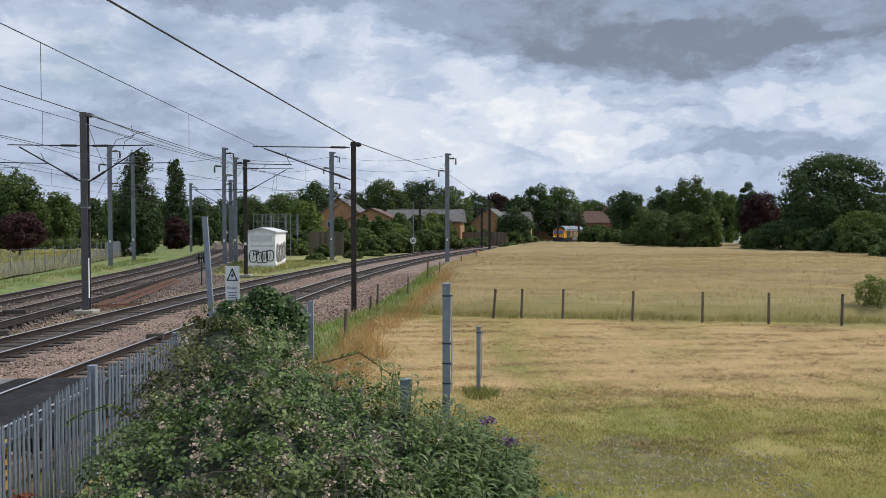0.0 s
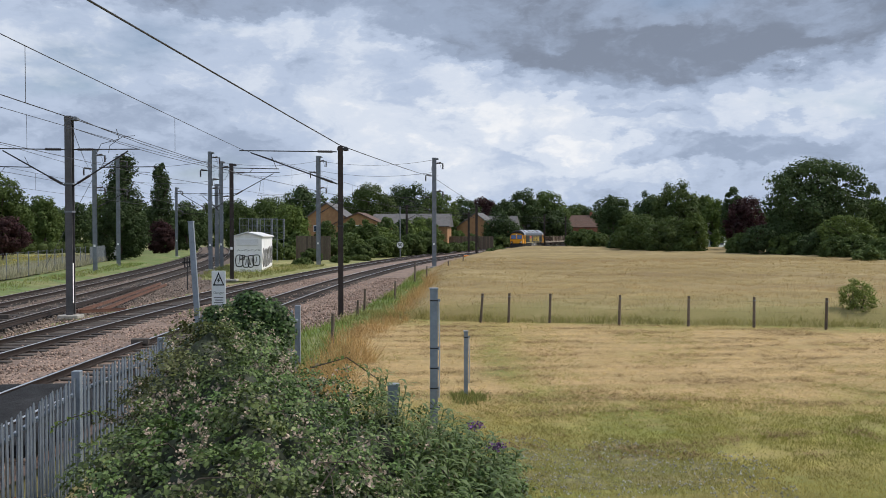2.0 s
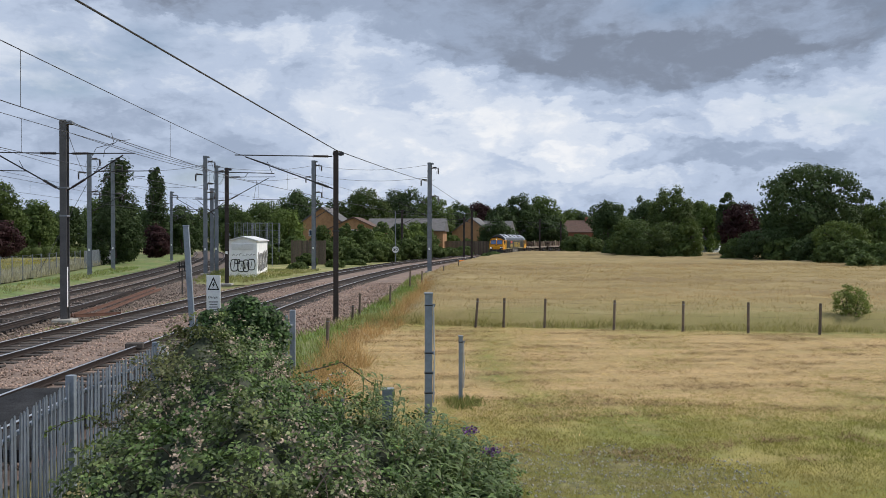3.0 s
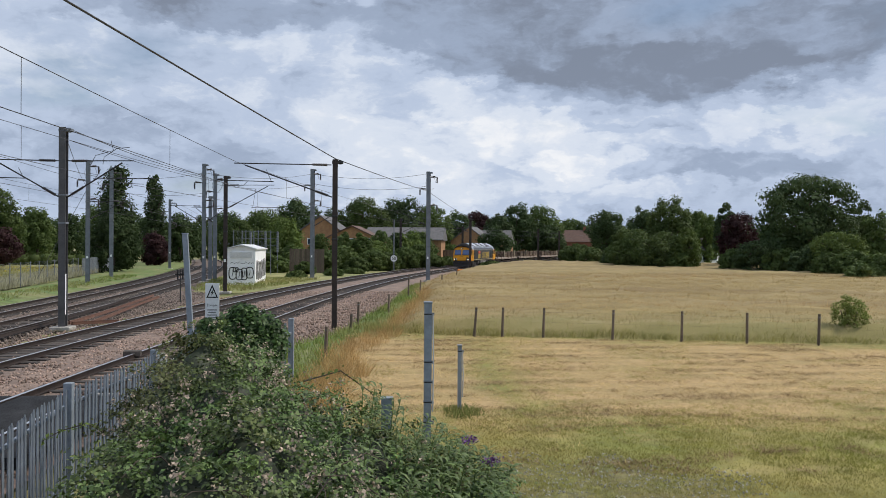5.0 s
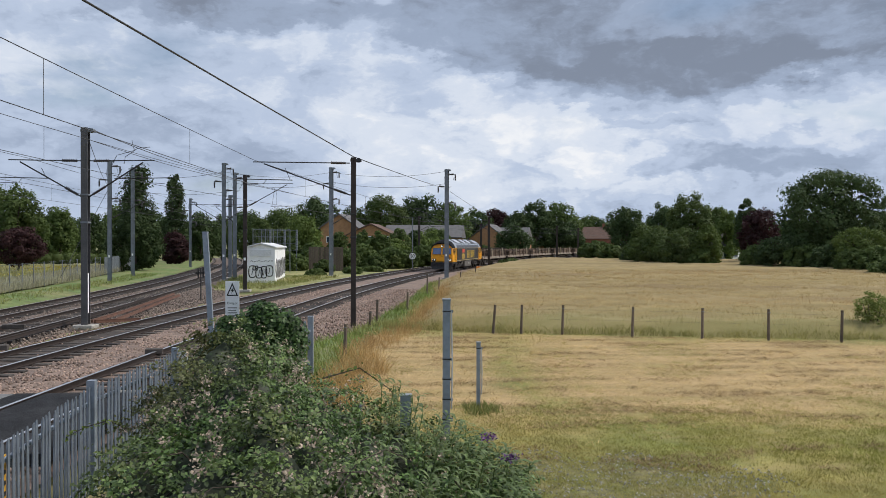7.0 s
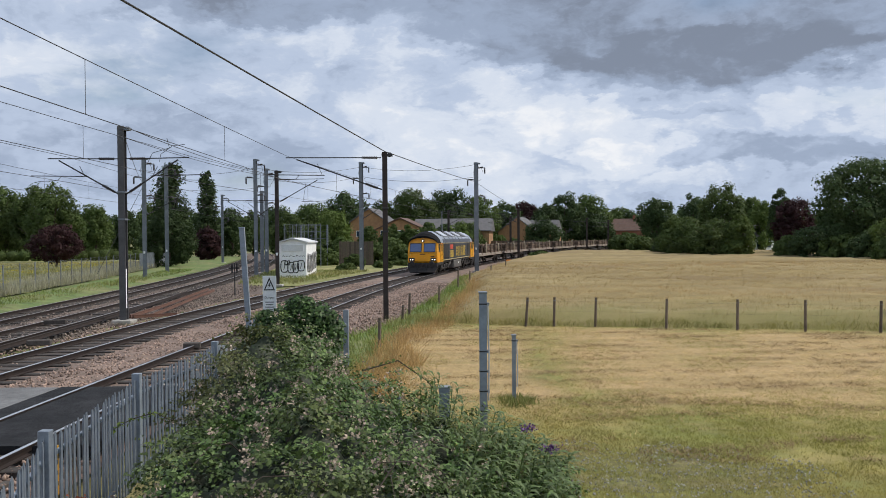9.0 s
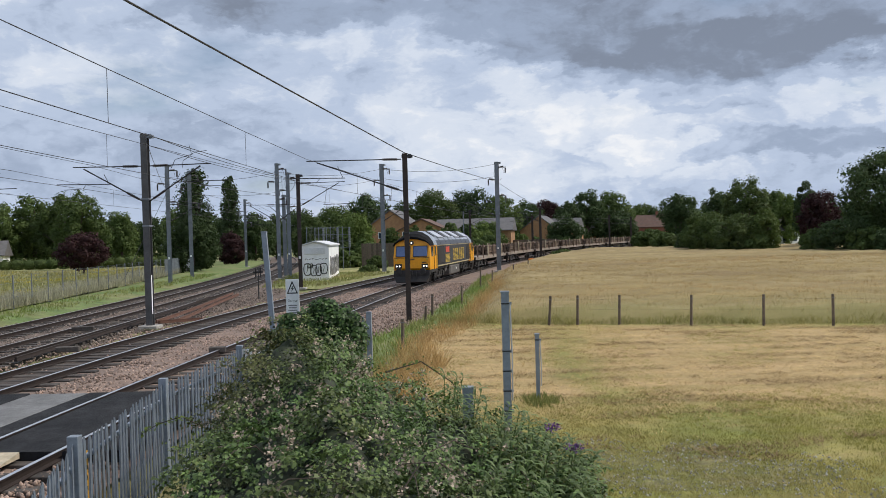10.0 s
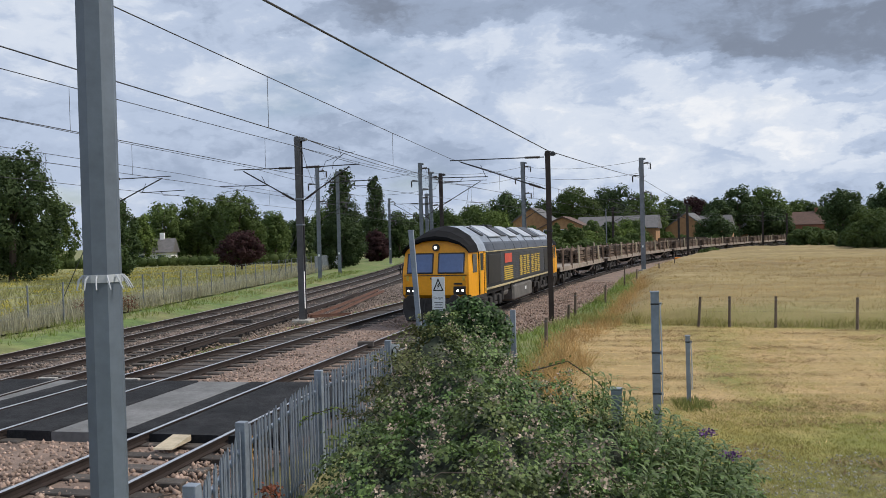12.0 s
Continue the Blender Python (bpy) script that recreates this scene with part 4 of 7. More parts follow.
        for s in (-1, 1):
            m = pose(s * 0.62, f(0.095), 2.32, (-tilt if end == 0 else tilt), 0, 0)
            part("window_frame", Geo().box((0, 0, 0), (1.06, 0.05, 0.82), 0, 0.05, m), M["black"], cab, "black rubber window surround")
            m = pose(s * 0.62, f(0.072), 2.32, (-tilt if end == 0 else tilt), 0, 0)
            part("windscreen", Geo().box((0, 0, 0), (0.97, 0.05, 0.73), 0, 0.05, m), M["cab_glass"], cab, "blue tinted windscreen")
            part("wiper", Geo().box((0, 0, 0), (0.03, 0.03, 0.55), 0, 0, pose(s * 0.5, f(0.035), 2.2, (-tilt if end == 0 else tilt), s * 18, 0)), M["black"], cab)
            for k, q in ((0.0, 0.88), (0.2, 1.08)):
                ring = part("lamp_ring", Geo().tube([(s * q, f(-0.03), 1.28), (s * q, f(0.05), 1.28)], 0.115, 14), M["black"], cab, "black headlamp bezel")
                lit = end == 0
                part("headlamp", Geo().tube([(s * q, f(-0.045), 1.28), (s * q, f(-0.02), 1.28)], 0.046, 14), M["lamp_on"] if lit else M["red_paint"], ring, "lit white headlamp" if lit else "red tail lamp")
            part("lamp_panel", Geo().box((s * 0.97, f(-0.005), 1.28), (0.52, 0.05, 0.32), 0, 0.02), M["black"], cab, "black lamp panel")
            part("marker_bracket", Geo().box((s * 1.12, f(-0.005), 1.75), (0.09, 0.04, 0.18), 0, 0.01), M["gold"], cab)
            part("handrail", Geo().tube([(s * 1.22, f(-0.04), 1.15), (s * 1.22, f(-0.04), 1.75)], 0.016, 6), M["yellow"], cab)
            # side windows and door
            part("side_window", Geo().box((s * 1.325, f(0.95), 2.28), (0.02, 0.62, 0.72), 0, 0.008), M["glass"], cab, "dark cab side window")
            dr = part("cab_door", Geo().box((s * 1.325, f(1.95), 1.85), (0.03, 0.72, 1.7), 0, 0.01), M["yellow"], cab)
            part("door_window", Geo().box((s * 1.343, f(1.95), 2.3), (0.02, 0.5, 0.68), 0, 0.008), M["black"], dr)
            for q in (1.5, 2.42):
                part("grab_rail", Geo().tube([(s * 1.39, f(q), 1.05), (s * 1.39, f(q), 2.6)], 0.018, 6), M["gold" if s else "yellow"], cab, "upright grab rail")
            for q in (1.55, 2.36):
                part("door_edge", Geo().box((s * 1.332, f(q), 1.85), (0.02, 0.05, 1.7)), M["visor"], cab, "dark door edge gap")
            part("cab_skirt", Geo().box((s * 1.30, f(1.5), 0.9), (0.06, 2.4, 0.22), 0, 0.01), M["under"], cab)
            st = Geo()
            for k in range(3):
                st.box((s * 1.22, f(1.95), 0.35 + 0.27 * k), (0.26, 0.6, 0.03))
            part("cab_step", st, M["under"], cab, "dark cab step")
        top = part("top_lamp", Geo().tube([(0, f(0.13), 2.92), (0, f(0.4), 2.92)], 0.14, 14), M["black"], cab, "round black top lamp housing")
        part("top_lamp_glass", Geo().tube([(0, f(0.1), 2.92), (0, f(0.15), 2.92)], 0.055, 12), M["lamp_on"] if end == 0 else M["glass"], top, "lit white lamp")
        part("crease_line", Geo().box((0, f(-0.012), 1.86), (2.5, 0.03, 0.03), 0, 0.005), M["black"], cab)
        part("number_bar", Geo().box((0.9, f(-0.012), 1.54), (0.34, 0.02, 0.07)), M["sign_black"], cab, "dark fleet number bar")
        part("name_bar", Geo().box((0, f(-0.012), 1.74), (0.42, 0.02, 0.05)), M["sign_black"], cab, "small dark lettering bar")
        # skirt, plough and buffers
        g = Geo()
        sec = [(-0.05, 0.98), (-0.12, 0.55), (-0.3, 0.18), (-0.2, 0.12), (0.5, 0.12), (0.7, 0.98)]
        n = len(sec)
        g.v = [(-1.3 if z > 0.3 else -1.1, f(y), z) for y, z in sec] + [(1.3 if z > 0.3 else 1.1, f(y), z) for y, z in sec]
        g.f = [(k, (k + 1) % n, n + (k + 1) % n, n + k) for k in range(n)] + [tuple(range(n)), tuple(range(n, 2 * n))]
        sk = part("front_skirt", g, M["under"], t, "black buffer beam and snow plough")
        for s in (-1, 1):
            part("buffer", Geo().tube([(s * 0.87, f(0.1), 0.92), (s * 0.87, f(-0.35), 0.92), (s * 0.87, f(-0.36), 0.92), (s * 0.87, f(-0.42), 0.92)], [0.12, 0.12, 0.24, 0.22], 14), M["under"], sk, "round black buffer")
        part("coupling", Geo().box((0, f(-0.2), 0.85), (0.22, 0.4, 0.3), 0, 0.03).tube([(0.35, f(-0.18), 0.95), (0.4, f(-0.3), 0.5), (0.3, f(-0.16), 0.3)], 0.03, 6).tube([(-0.35, f(-0.18), 0.95), (-0.42, f(-0.3), 0.55), (-0.3, f(-0.16), 0.32)], 0.03, 6), M["under"], sk)
    # sides: grilles, panels, lettering blocks, stripe
    for s in (-1, 1):
        x = s * 1.325
        part("solebar_stripe", Geo().box((s * 1.33, 10.65, 1.15), (0.05, 16.2, 0.09), 0, 0.01), M["cream"], t, "dusty cream stripe along the solebar")
        part("cantrail_stripe", Geo().box((s * 1.335, 10.65, 2.68), (0.04, 16.2, 0.05), 0, 0.008), M["cream"], t, "thin yellow line under the roof")
        for a, b, mt, lb in ((3.1, 5.3, "black", "black radiator opening"), (16.6, 18.5, "black", "black radiator opening")):
            part("side_grille", Geo().box((x, (a + b) / 2, 1.95), (0.04, b - a, 1.2), 0, 0.01), M[mt], t, lb)
        g = part("side_panel", Geo().box((x, 10.9, 1.95), (0.03, 11.1, 1.35), 0, 0.01), M["loco_grille"], t, "grey louvred side panel")
        lv = Geo()
        for k in range(16):
            lv.box((s * 1.345, 10.9, 1.34 + k * 0.08), (0.02, 11.0, 0.022))
        part("louvre", lv, M["loco_grille"], g, kind="stuff")
        part("red_plate", Geo().box((s * 1.36, 6.9, 2.32), (0.02, 1.5, 0.42)), M["red_paint"], t, "faded red name plate")
        for yy, ln in ((6.9, 1.9),):
            for k in range(7):
                part("lettering_bar", Geo().box((s * 1.358, yy, 1.36 + k * 0.095), (0.016, ln, 0.055)), M["gold"], g)
        for k, (yy, w) in enumerate(((9.8, 0.5), (10.7, 0.5), (11.6, 0.5), (12.8, 0.5), (13.7, 0.5), (14.6, 0.5))):
            for q in range(10):
                part("lettering_bar", Geo().box((s * 1.358, yy, 1.42 + q * 0.1), (0.016, w + 0.12 * ((q * 7 + k) % 3), 0.06)), M["gold"], g)
        tk = part("fuel_tank", Geo().box((s * 0.95, 10.4, 0.62), (0.75, 4.6, 0.78), 0, 0.1), M["tank"], t, "dusty grey fuel tank")
        part("tank_plate", Geo().box((s * 1.335, 10.9, 0.7), (0.02, 0.3, 0.16)), M["sign_white"], tk)
        for yy in (7.3, 13.3):
            part("air_reservoir", Geo().tube([(s * 0.9, yy - 0.5, 0.75), (s * 0.9, yy + 0.5, 0.75)], 0.22, 10), M["tank"], t)
        for k in range(5):
            part("equipment_box", Geo().box((s * 1.12, 6.6 + k * 1.6 + (3.0 if k > 1 else 0), 0.98), (0.3, 0.7, 0.3), 0, 0.03), M["under"], t)
    part("underframe", Geo().box((0, 10.65, 1.0), (2.4, 20.2, 0.22), 0, 0.02), M["under"], t, "black underframe")
    for y in (4.1, 17.2):
        b = bogie(t, y, (-1.75, 0, 1.75))
        for a in (-1.75, 0, 1.75):
            WHEELS.append(wheelset(t, y + a))
    return t


def wagon(first=False):
    """Flat bogie wagon with stanchions and a load of old sleepers; front at y = 0."""
    t = thing("flat_wagon", (0, 0, 0), "rusty bogie flat wagon with timber stanchions", "wagon", "freight wagons")
    part("underframe", Geo().box((0, 10.1, 0.98), (1.2, 18.6, 0.34), 0, 0.02).box((0, 0.9, 0.98), (2.3, 0.4, 0.3)).box((0, 19.3, 0.98), (2.3, 0.4, 0.3)), M["wagon"], t, "rusty steel underframe")
    part("deck", Geo().box((0, 10.1, 1.2), (2.62, 19.0, 0.1), 0, 0.015), M["deck"], t, "dusty plank deck")
    for s in (-1, 1):
        part("solebar", Geo().box((s * 1.28, 10.1, 1.06), (0.06, 18.9, 0.24), 0, 0.01), M["deck"], t, "pale dusty side beam")
        part("truss_bar", Geo().tube([(s * 1.2, 5.2, 0.95), (s * 1.2, 7.8, 0.55), (s * 1.2, 12.4, 0.55), (s * 1.2, 15.0, 0.95)], 0.05, 6), M["wagon"], t)
        for k, y in enumerate((1.6, 4.6, 7.6, 10.6, 13.6, 16.6, 18.8)):
            lean = (0, 0.0, -0.25, 0, 0.2, -0.3, 0)[k]
            mt = "wood_pale" if k in (2, 5) else "oldsleeper"
            hh = 2.55 if k in (2,) else 2.4
            part("stanchion", Geo().tube([(s * 1.3, y, 1.05), (s * 1.3, y + lean, hh)], 0.075, 4), M[mt], t, "pale timber stanchion" if mt == "wood_pale" else "dark stanchion")
    for y in (0.0, 20.2):
        dy = -0.3 if y < 5 else 0.3
        for s in (-1, 1):
            part("buffer", Geo().tube([(s * 0.87, y - dy * 2, 0.95), (s * 0.87, y - dy * 0.1, 0.95), (s * 0.87, y, 0.95)], [0.1, 0.1, 0.22], 10), M["under"], t)
    part("brake_cylinder", Geo().tube([(0.5, 8.5, 0.7), (0.5, 9.4, 0.7)], 0.2, 10), M["under"], t)
    part("valve_box", Geo().box((-0.5, 11, 0.7), (0.5, 0.8, 0.4), 0, 0.04), M["under"], t)
    for y in (3.2, 17.0):
        bogie(t, y, (-0.9, 0.9), half=1.2)
        for a in (-0.9, 0.9):
            wheelset(t, y + a, 0.46)
    # old sleepers stacked lengthwise
    rnd = random.Random(5 if first else 11)
    for row, (ya, yb) in enumerate(((1.9, 4.5), (4.75, 7.4), (7.8, 10.4), (10.75, 13.4), (13.75, 16.4), (16.7, 18.7))):
        if first and ya < 7:
            continue
        st = Geo()
        for lay in range(7):
            for k in range(7):
                if lay > 3 and rnd.random() < 0.25:
                    continue
                st.box((-1.05 + k * 0.345 + rnd.uniform(-0.04, 0.04), (ya + yb) / 2 + rnd.uniform(-0.12, 0.12), 1.31 + lay * 0.15 + rnd.uniform(-0.02, 0.02)), (0.25, (yb - ya) * rnd.uniform(0.9, 1.05), 0.095), rnd.uniform(-1.5, 1.5))
        part("timber_load", st, M["oldsleeper"], t, "stack of dark old timber sleepers", kind="stuff")
    return t


LOCO = locomotive()
WAGONS = [wagon(True), wagon()]
for k in range(8):
    WAGONS.append(copy_thing(WAGONS[1], pose(0, 0, 0)))


# ---------- trees and shrubs ----------
def leaf_quads(pts, nrm, size, aspect=0.62, wild=0.7, rng=RNG):
    """One bent diamond leaf (or leaf clump) for each point."""
    n = len(pts)
    nn = nrm + rng.normal(0, wild, (n, 3))
    nn /= np.linalg.norm(nn, axis=1, keepdims=True) + 1e-9
    a = np.cross(nn, rng.normal(0, 1, (n, 3)))
    a /= np.linalg.norm(a, axis=1, keepdims=True) + 1e-9
    b = np.cross(nn, a)
    s = size * rng.uniform(0.6, 1.35, (n, 1))
    v = np.stack([pts - a * s * 0.5, pts + b * s * aspect * 0.5 + nn * s * 0.1, pts + a * s * 0.5, pts - b * s * aspect * 0.5 + nn * s * 0.1], 1).reshape(-1, 3)
    return v, np.arange(4 * n).reshape(-1, 4)


def ball_quads(c, r, nu=10, nv=6):
    vs, fs = [], []
    for j in range(nv + 1):
        th = 0.12 + (math.pi - 0.24) * j / nv
        for i in range(nu):
            ph = 2 * math.pi * i / nu
            vs.append((c[0] + r[0] * math.sin(th) * math.cos(ph), c[1] + r[1] * math.sin(th) * math.sin(ph), c[2] + r[2] * math.cos(th)))
    for j in range(nv):
        fs += [(j * nu + i, (j + 1) * nu + i, (j + 1) * nu + (i + 1) % nu, j * nu + (i + 1) % nu) for i in range(nu)]
    return np.array(vs), np.array(fs)


LEAF_OF = {"dark": "leaf_dark", "green": "leaf", "light": "leaf_light", "copper": "leaf_copper", "poplar": "leaf_dark", "bramble": "leaf", "fresh": "leaf_fresh"}
WORD_OF = {"dark": "dark green", "green": "mid green", "light": "fresh light green", "copper": "deep copper-red", "poplar": "tall narrow dark green", "bramble": "tangled green", "fresh": "loose yellow-green"}


def crown_mesh(h, w, kind, low, leaf, seed, many, core=64):
    rng = np.random.default_rng(seed)
    z0 = h * low
    ch = h - z0
    blobs = []
    k = {"poplar": 44}.get(kind, 58)
    for i in range(k):
        u = (i + 0.5) / k
        if kind == "poplar":
            wide = w * 0.46 * math.sqrt(max(0.05, 1 - u ** 3.6)) * (0.85 + 0.15 * min(1.0, u * 3)) * rng.uniform(0.85, 1.1)
            r = wide * rng.uniform(0.38, 0.6)
            ang, off = rng.uniform(0, 6.28), (wide - r) * rng.uniform(0.5, 1.1)
            blobs.append((math.cos(ang) * off, math.sin(ang) * off, z0 + ch * (0.03 + 0.93 * u), r, r, r * 1.9))
        else:
            # boughs spread evenly over an egg, each set in or out a little, a few inside
            zz = 1 - 2 * (i + 0.5) / k
            ang = i * 2.39996 + rng.uniform(-0.4, 0.4)
            ring = math.sqrt(1 - zz * zz)
            out = rng.uniform(0.62, 0.88) if i % 4 else rng.uniform(0.2, 0.5)
            r = w * rng.uniform(0.085, 0.16)
            wide = 0.98 - 0.12 * zz
            blobs.append((math.cos(ang) * ring * w * 0.5 * out * wide, math.sin(ang) * ring * w * 0.5 * out * wide, z0 + ch * (0.48 + 0.54 * zz * out), r, r, r * rng.uniform(0.65, 0.95) * min(1.4, max(0.6, ch / w))))
    V, Fc, n0 = [], [], 0
    per = max(60, many // k)
    mid = np.array([0, 0, z0 + ch * 0.42])
    for bx, by, bz, rx, ry, rz in blobs:
        c = np.array([bx, by, max(bz, rz * 0.8)])
        rr = np.array([rx, ry, rz])
        # inner layer of broad overlapping sprays
        d = rng.normal(0, 1, (core, 3))
        d /= np.linalg.norm(d, axis=1, keepdims=True)
        p = c + d * rr * rng.uniform(0.45, 0.85, (core, 1))
        p[:, 2] = np.maximum(p[:, 2], 0.05)
        v, f = leaf_quads(p, d + np.array([0, 0, 0.3]), min(rx, rz) * 0.42, 0.8, 0.4, rng)
        V.append(v)
        Fc.append(f + n0)
        n0 += len(v)
        # outer small leaf clumps, on the side that shows
        d = rng.normal(0, 1, (per * 3, 3))
        d /= np.linalg.norm(d, axis=1, keepdims=True)
        out = (c - mid) / (np.linalg.norm(c - mid) + 0.1)
        d = d[(d @ out > -0.35)][:per]
        k2 = len(d)
        p = c + d * rng.uniform(0.7, 1.18, (k2, 1)) * rr
        p[:, 2] = np.maximum(p[:, 2], 0.05)
        v, f = leaf_quads(p, d + np.array([0, 0, 0.35]), leaf, 0.75, 0.42, rng)
        V.append(v)
        Fc.append(f + n0)
        n0 += len(v)
    return np.concatenate(V), np.concatenate(Fc)


TREE_N = [0]


def tree(x, y, h, w, kind, low):
    TREE_N[0] += 1
    d = math.hypot(x, y)
    leaf = max(0.2, d * 0.0026)
    many = int(min(22000 if d < 100 else 14000 if d < 170 else 7000, 6.5 * h * w / leaf ** 2))
    t = thing("tree", (x, y, -0.33), f"{WORD_OF[kind]} broadleaf tree in full leaf" if kind != "poplar" else "tall narrow dark green poplar tree", "tree", "trees of the skyline")
    trunk = Geo().tube([(0, 0, 0), (0.02 * w, 0, h * 0.3), (0, 0.02 * w, h * 0.62), (0.03 * w, 0, h * 0.8)], [0.028 * h, 0.02 * h, 0.012 * h, 0.005 * h], 7)
    for k in range(5):
        a = k * 1.26 + x
        trunk.tube([(0, 0, h * (0.2 + 0.07 * k)), (math.cos(a) * w * 0.18, math.sin(a) * w * 0.18, h * (0.38 + 0.07 * k)), (math.cos(a) * w * 0.32, math.sin(a) * w * 0.32, h * (0.46 + 0.07 * k))], [0.012 * h, 0.007 * h, 0.003 * h], 5)
    part("trunk", trunk, M["bark"], t, "dark bark trunk with limbs")
    v, f = crown_mesh(h, w, kind, low, leaf, TREE_N[0], many)
    part("crown", fast_mesh("crown", v, f, M[LEAF_OF[kind]]), None, t)
    return t


def shrub(x, y, h, w, kind, low):
    TREE_N[0] += 1
    d = math.hypot(x, y)
    leaf = max(0.06, d * 0.0029 if d > 40 else 0.06)
    many = int(min(6500, 6 * h * w / leaf ** 2))
    t = thing("shrub", (x, y, -0.33 if d > 40 else -0.05), f"{WORD_OF[kind]} shrub with a ragged outline", "shrub", "shrubs of the hedgerow")
    stem = Geo()
    for k in range(5):
        a = k * 1.3 + y
        stem.tube([(0, 0, 0), (math.cos(a) * w * 0.12, math.sin(a) * w * 0.12, h * 0.35), (math.cos(a) * w * 0.25, math.sin(a) * w * 0.25, h * 0.7)], [0.02 * h, 0.014 * h, 0.004 * h], 5)
    part("stem", stem, M["bark"], t, "dark forked stems")
    v, f = crown_mesh(h, w, kind, low, leaf, TREE_N[0] + 500, many, 64 if d > 40 else 8)
    part("foliage", fast_mesh("foliage", v, f, M[LEAF_OF[kind]]), None, t)
    return t


tree(50.7, 96.6, 13.4, 12.8, "dark", 0.1)
tree(48.6, 86.6, 5.7, 6.8, "light", 0.02)
tree(43.6, 94.8, 4.8, 6.8, "dark", 0.02)
tree(50.2, 116.6, 9.1, 6.3, "copper", 0.12)
tree(57.3, 138.4, 11.8, 4.4, "dark", 0.12)
tree(41.1, 120.9, 11.5, 7.8, "green", 0.08)
tree(40.0, 130.9, 10.7, 6.3, "dark", 0.08)
tree(40.0, 153.9, 11.3, 7.9, "dark", 0.25)
tree(33.4, 115.1, 6.3, 7.4, "green", 0.02)
tree(35.9, 109.0, 5.8, 7.5, "green", 0.02)
tree(38.9, 106.9, 6.5, 4.3, "light", 0.02)
tree(57.0, 153.4, 11.2, 5.7, "green", 0.12)
tree(58.0, 148.4, 9.9, 5.5, "light", 0.12)
tree(59.1, 118.3, 8.7, 6.8, "dark", 0.05)
tree(64.0, 108.2, 10.6, 4.0, "dark", 0.05)
tree(57.6, 93.4, 8.3, 5.4, "green", 0.02)
tree(32.2, 221.2, 16.0, 11.3, "dark", 0.1)
tree(40.8, 230.9, 16.1, 14.4, "green", 0.08)
tree(26.0, 209.3, 12.1, 8.9, "dark", 0.08)
tree(53.9, 253.5, 13.6, 12.3, "green", 0.05)
tree(41.1, 224.9, 10.3, 12.1, "dark", 0.05)
tree(57.8, 248.4, 11.1, 10.6, "dark", 0.05)
tree(38.1, 169.0, 4.4, 6.7, "green", 0.02)
tree(34.2, 124.1, 4.1, 5.3, "dark", 0.02)
tree(-9.1, 190.3, 15.9, 14.0, "green", 0.05)
tree(-0.4, 200.1, 16.2, 16.4, "dark", 0.05)
tree(7.4, 189.9, 13.5, 11.3, "green", 0.05)
tree(-20.1, 155.6, 12.9, 10.1, "dark", 0.05)
tree(-21.0, 122.7, 9.4, 10.0, "green", 0.03)
tree(-22.6, 112.7, 7.6, 6.3, "green", 0.03)
tree(-16.2, 112.5, 8.0, 5.7, "light", 0.03)
tree(16.2, 224.6, 13.2, 10.2, "dark", 0.1)
tree(22.6, 229.4, 14.4, 10.4, "copper", 0.1)
tree(21.6, 181.0, 8.1, 8.6, "dark", 0.02)
tree(-17.4, 200.6, 13.1, 11.3, "dark", 0.05)
tree(-0.7, 130.1, 6.1, 2.9, "dark", 0.02)
tree(2.9, 150.0, 6.9, 8.5, "green", 0.02)
tree(-4.7, 125.2, 4.7, 7.1, "light", 0.02)
tree(-37.1, 107.1, 13.8, 6.6, "poplar", 0.02)
tree(-43.3, 143.3, 15.9, 5.8, "poplar", 0.02)
tree(-33.8, 96.0, 7.6, 6.4, "dark", 0.02)
tree(-56.3, 113.7, 11.5, 8.6, "green", 0.05)
tree(-57.5, 129.7, 9.6, 6.2, "green", 0.03)
tree(-55.2, 136.7, 8.8, 5.7, "dark", 0.03)
tree(-41.1, 151.3, 9.5, 8.1, "dark", 0.05)
tree(-38.1, 126.2, 5.6, 4.8, "copper", 0.02)
tree(-44.1, 89.3, 5.5, 5.8, "copper", 0.17)
tree(-39.4, 161.2, 9.4, 5.4, "green", 0.05)
tree(-60.5, 70.9, 14.8, 10.2, "dark", 0.02)
tree(-49.1, 71.3, 9.9, 5.9, "dark", 0.01)
tree(-82.5, 135.8, 12.2, 10.6, "green", 0.05)
tree(-78.8, 141.7, 13.1, 11.0, "green", 0.05)
tree(-71.6, 138.1, 13.4, 9.8, "green", 0.05)
tree(-71.0, 87.1, 7.3, 7.1, "green", 0.02)
tree(-88.6, 114.0, 13.0, 7.4, "green", 0.02)
tree(-75.3, 81.1, 15.2, 12.1, "dark", 0.02)
tree(-80.9, 125.9, 9.6, 5.9, "light", 0.03)
tree(-62.8, 139.9, 9.9, 7.6, "green", 0.03)
tree(-125.5, 263.7, 13.9, 14.7, "green", 0.01)
tree(-111.8, 263.3, 12.1, 14.7, "dark", 0.01)
tree(-98.0, 262.9, 15.5, 14.7, "green", 0.01)
tree(-84.2, 262.5, 13.7, 14.7, "dark", 0.01)
tree(-70.4, 262.1, 11.8, 14.7, "green", 0.01)
tree(-56.6, 261.7, 15.2, 14.7, "dark", 0.01)
tree(-42.8, 261.4, 13.4, 14.7, "green", 0.01)
tree(-29.0, 261.0, 11.7, 14.7, "dark", 0.01)
tree(-15.3, 260.6, 15.0, 14.7, "green", 0.01)
tree(-1.5, 260.2, 13.2, 14.7, "dark", 0.01)
tree(12.3, 259.8, 11.5, 14.7, "green", 0.01)
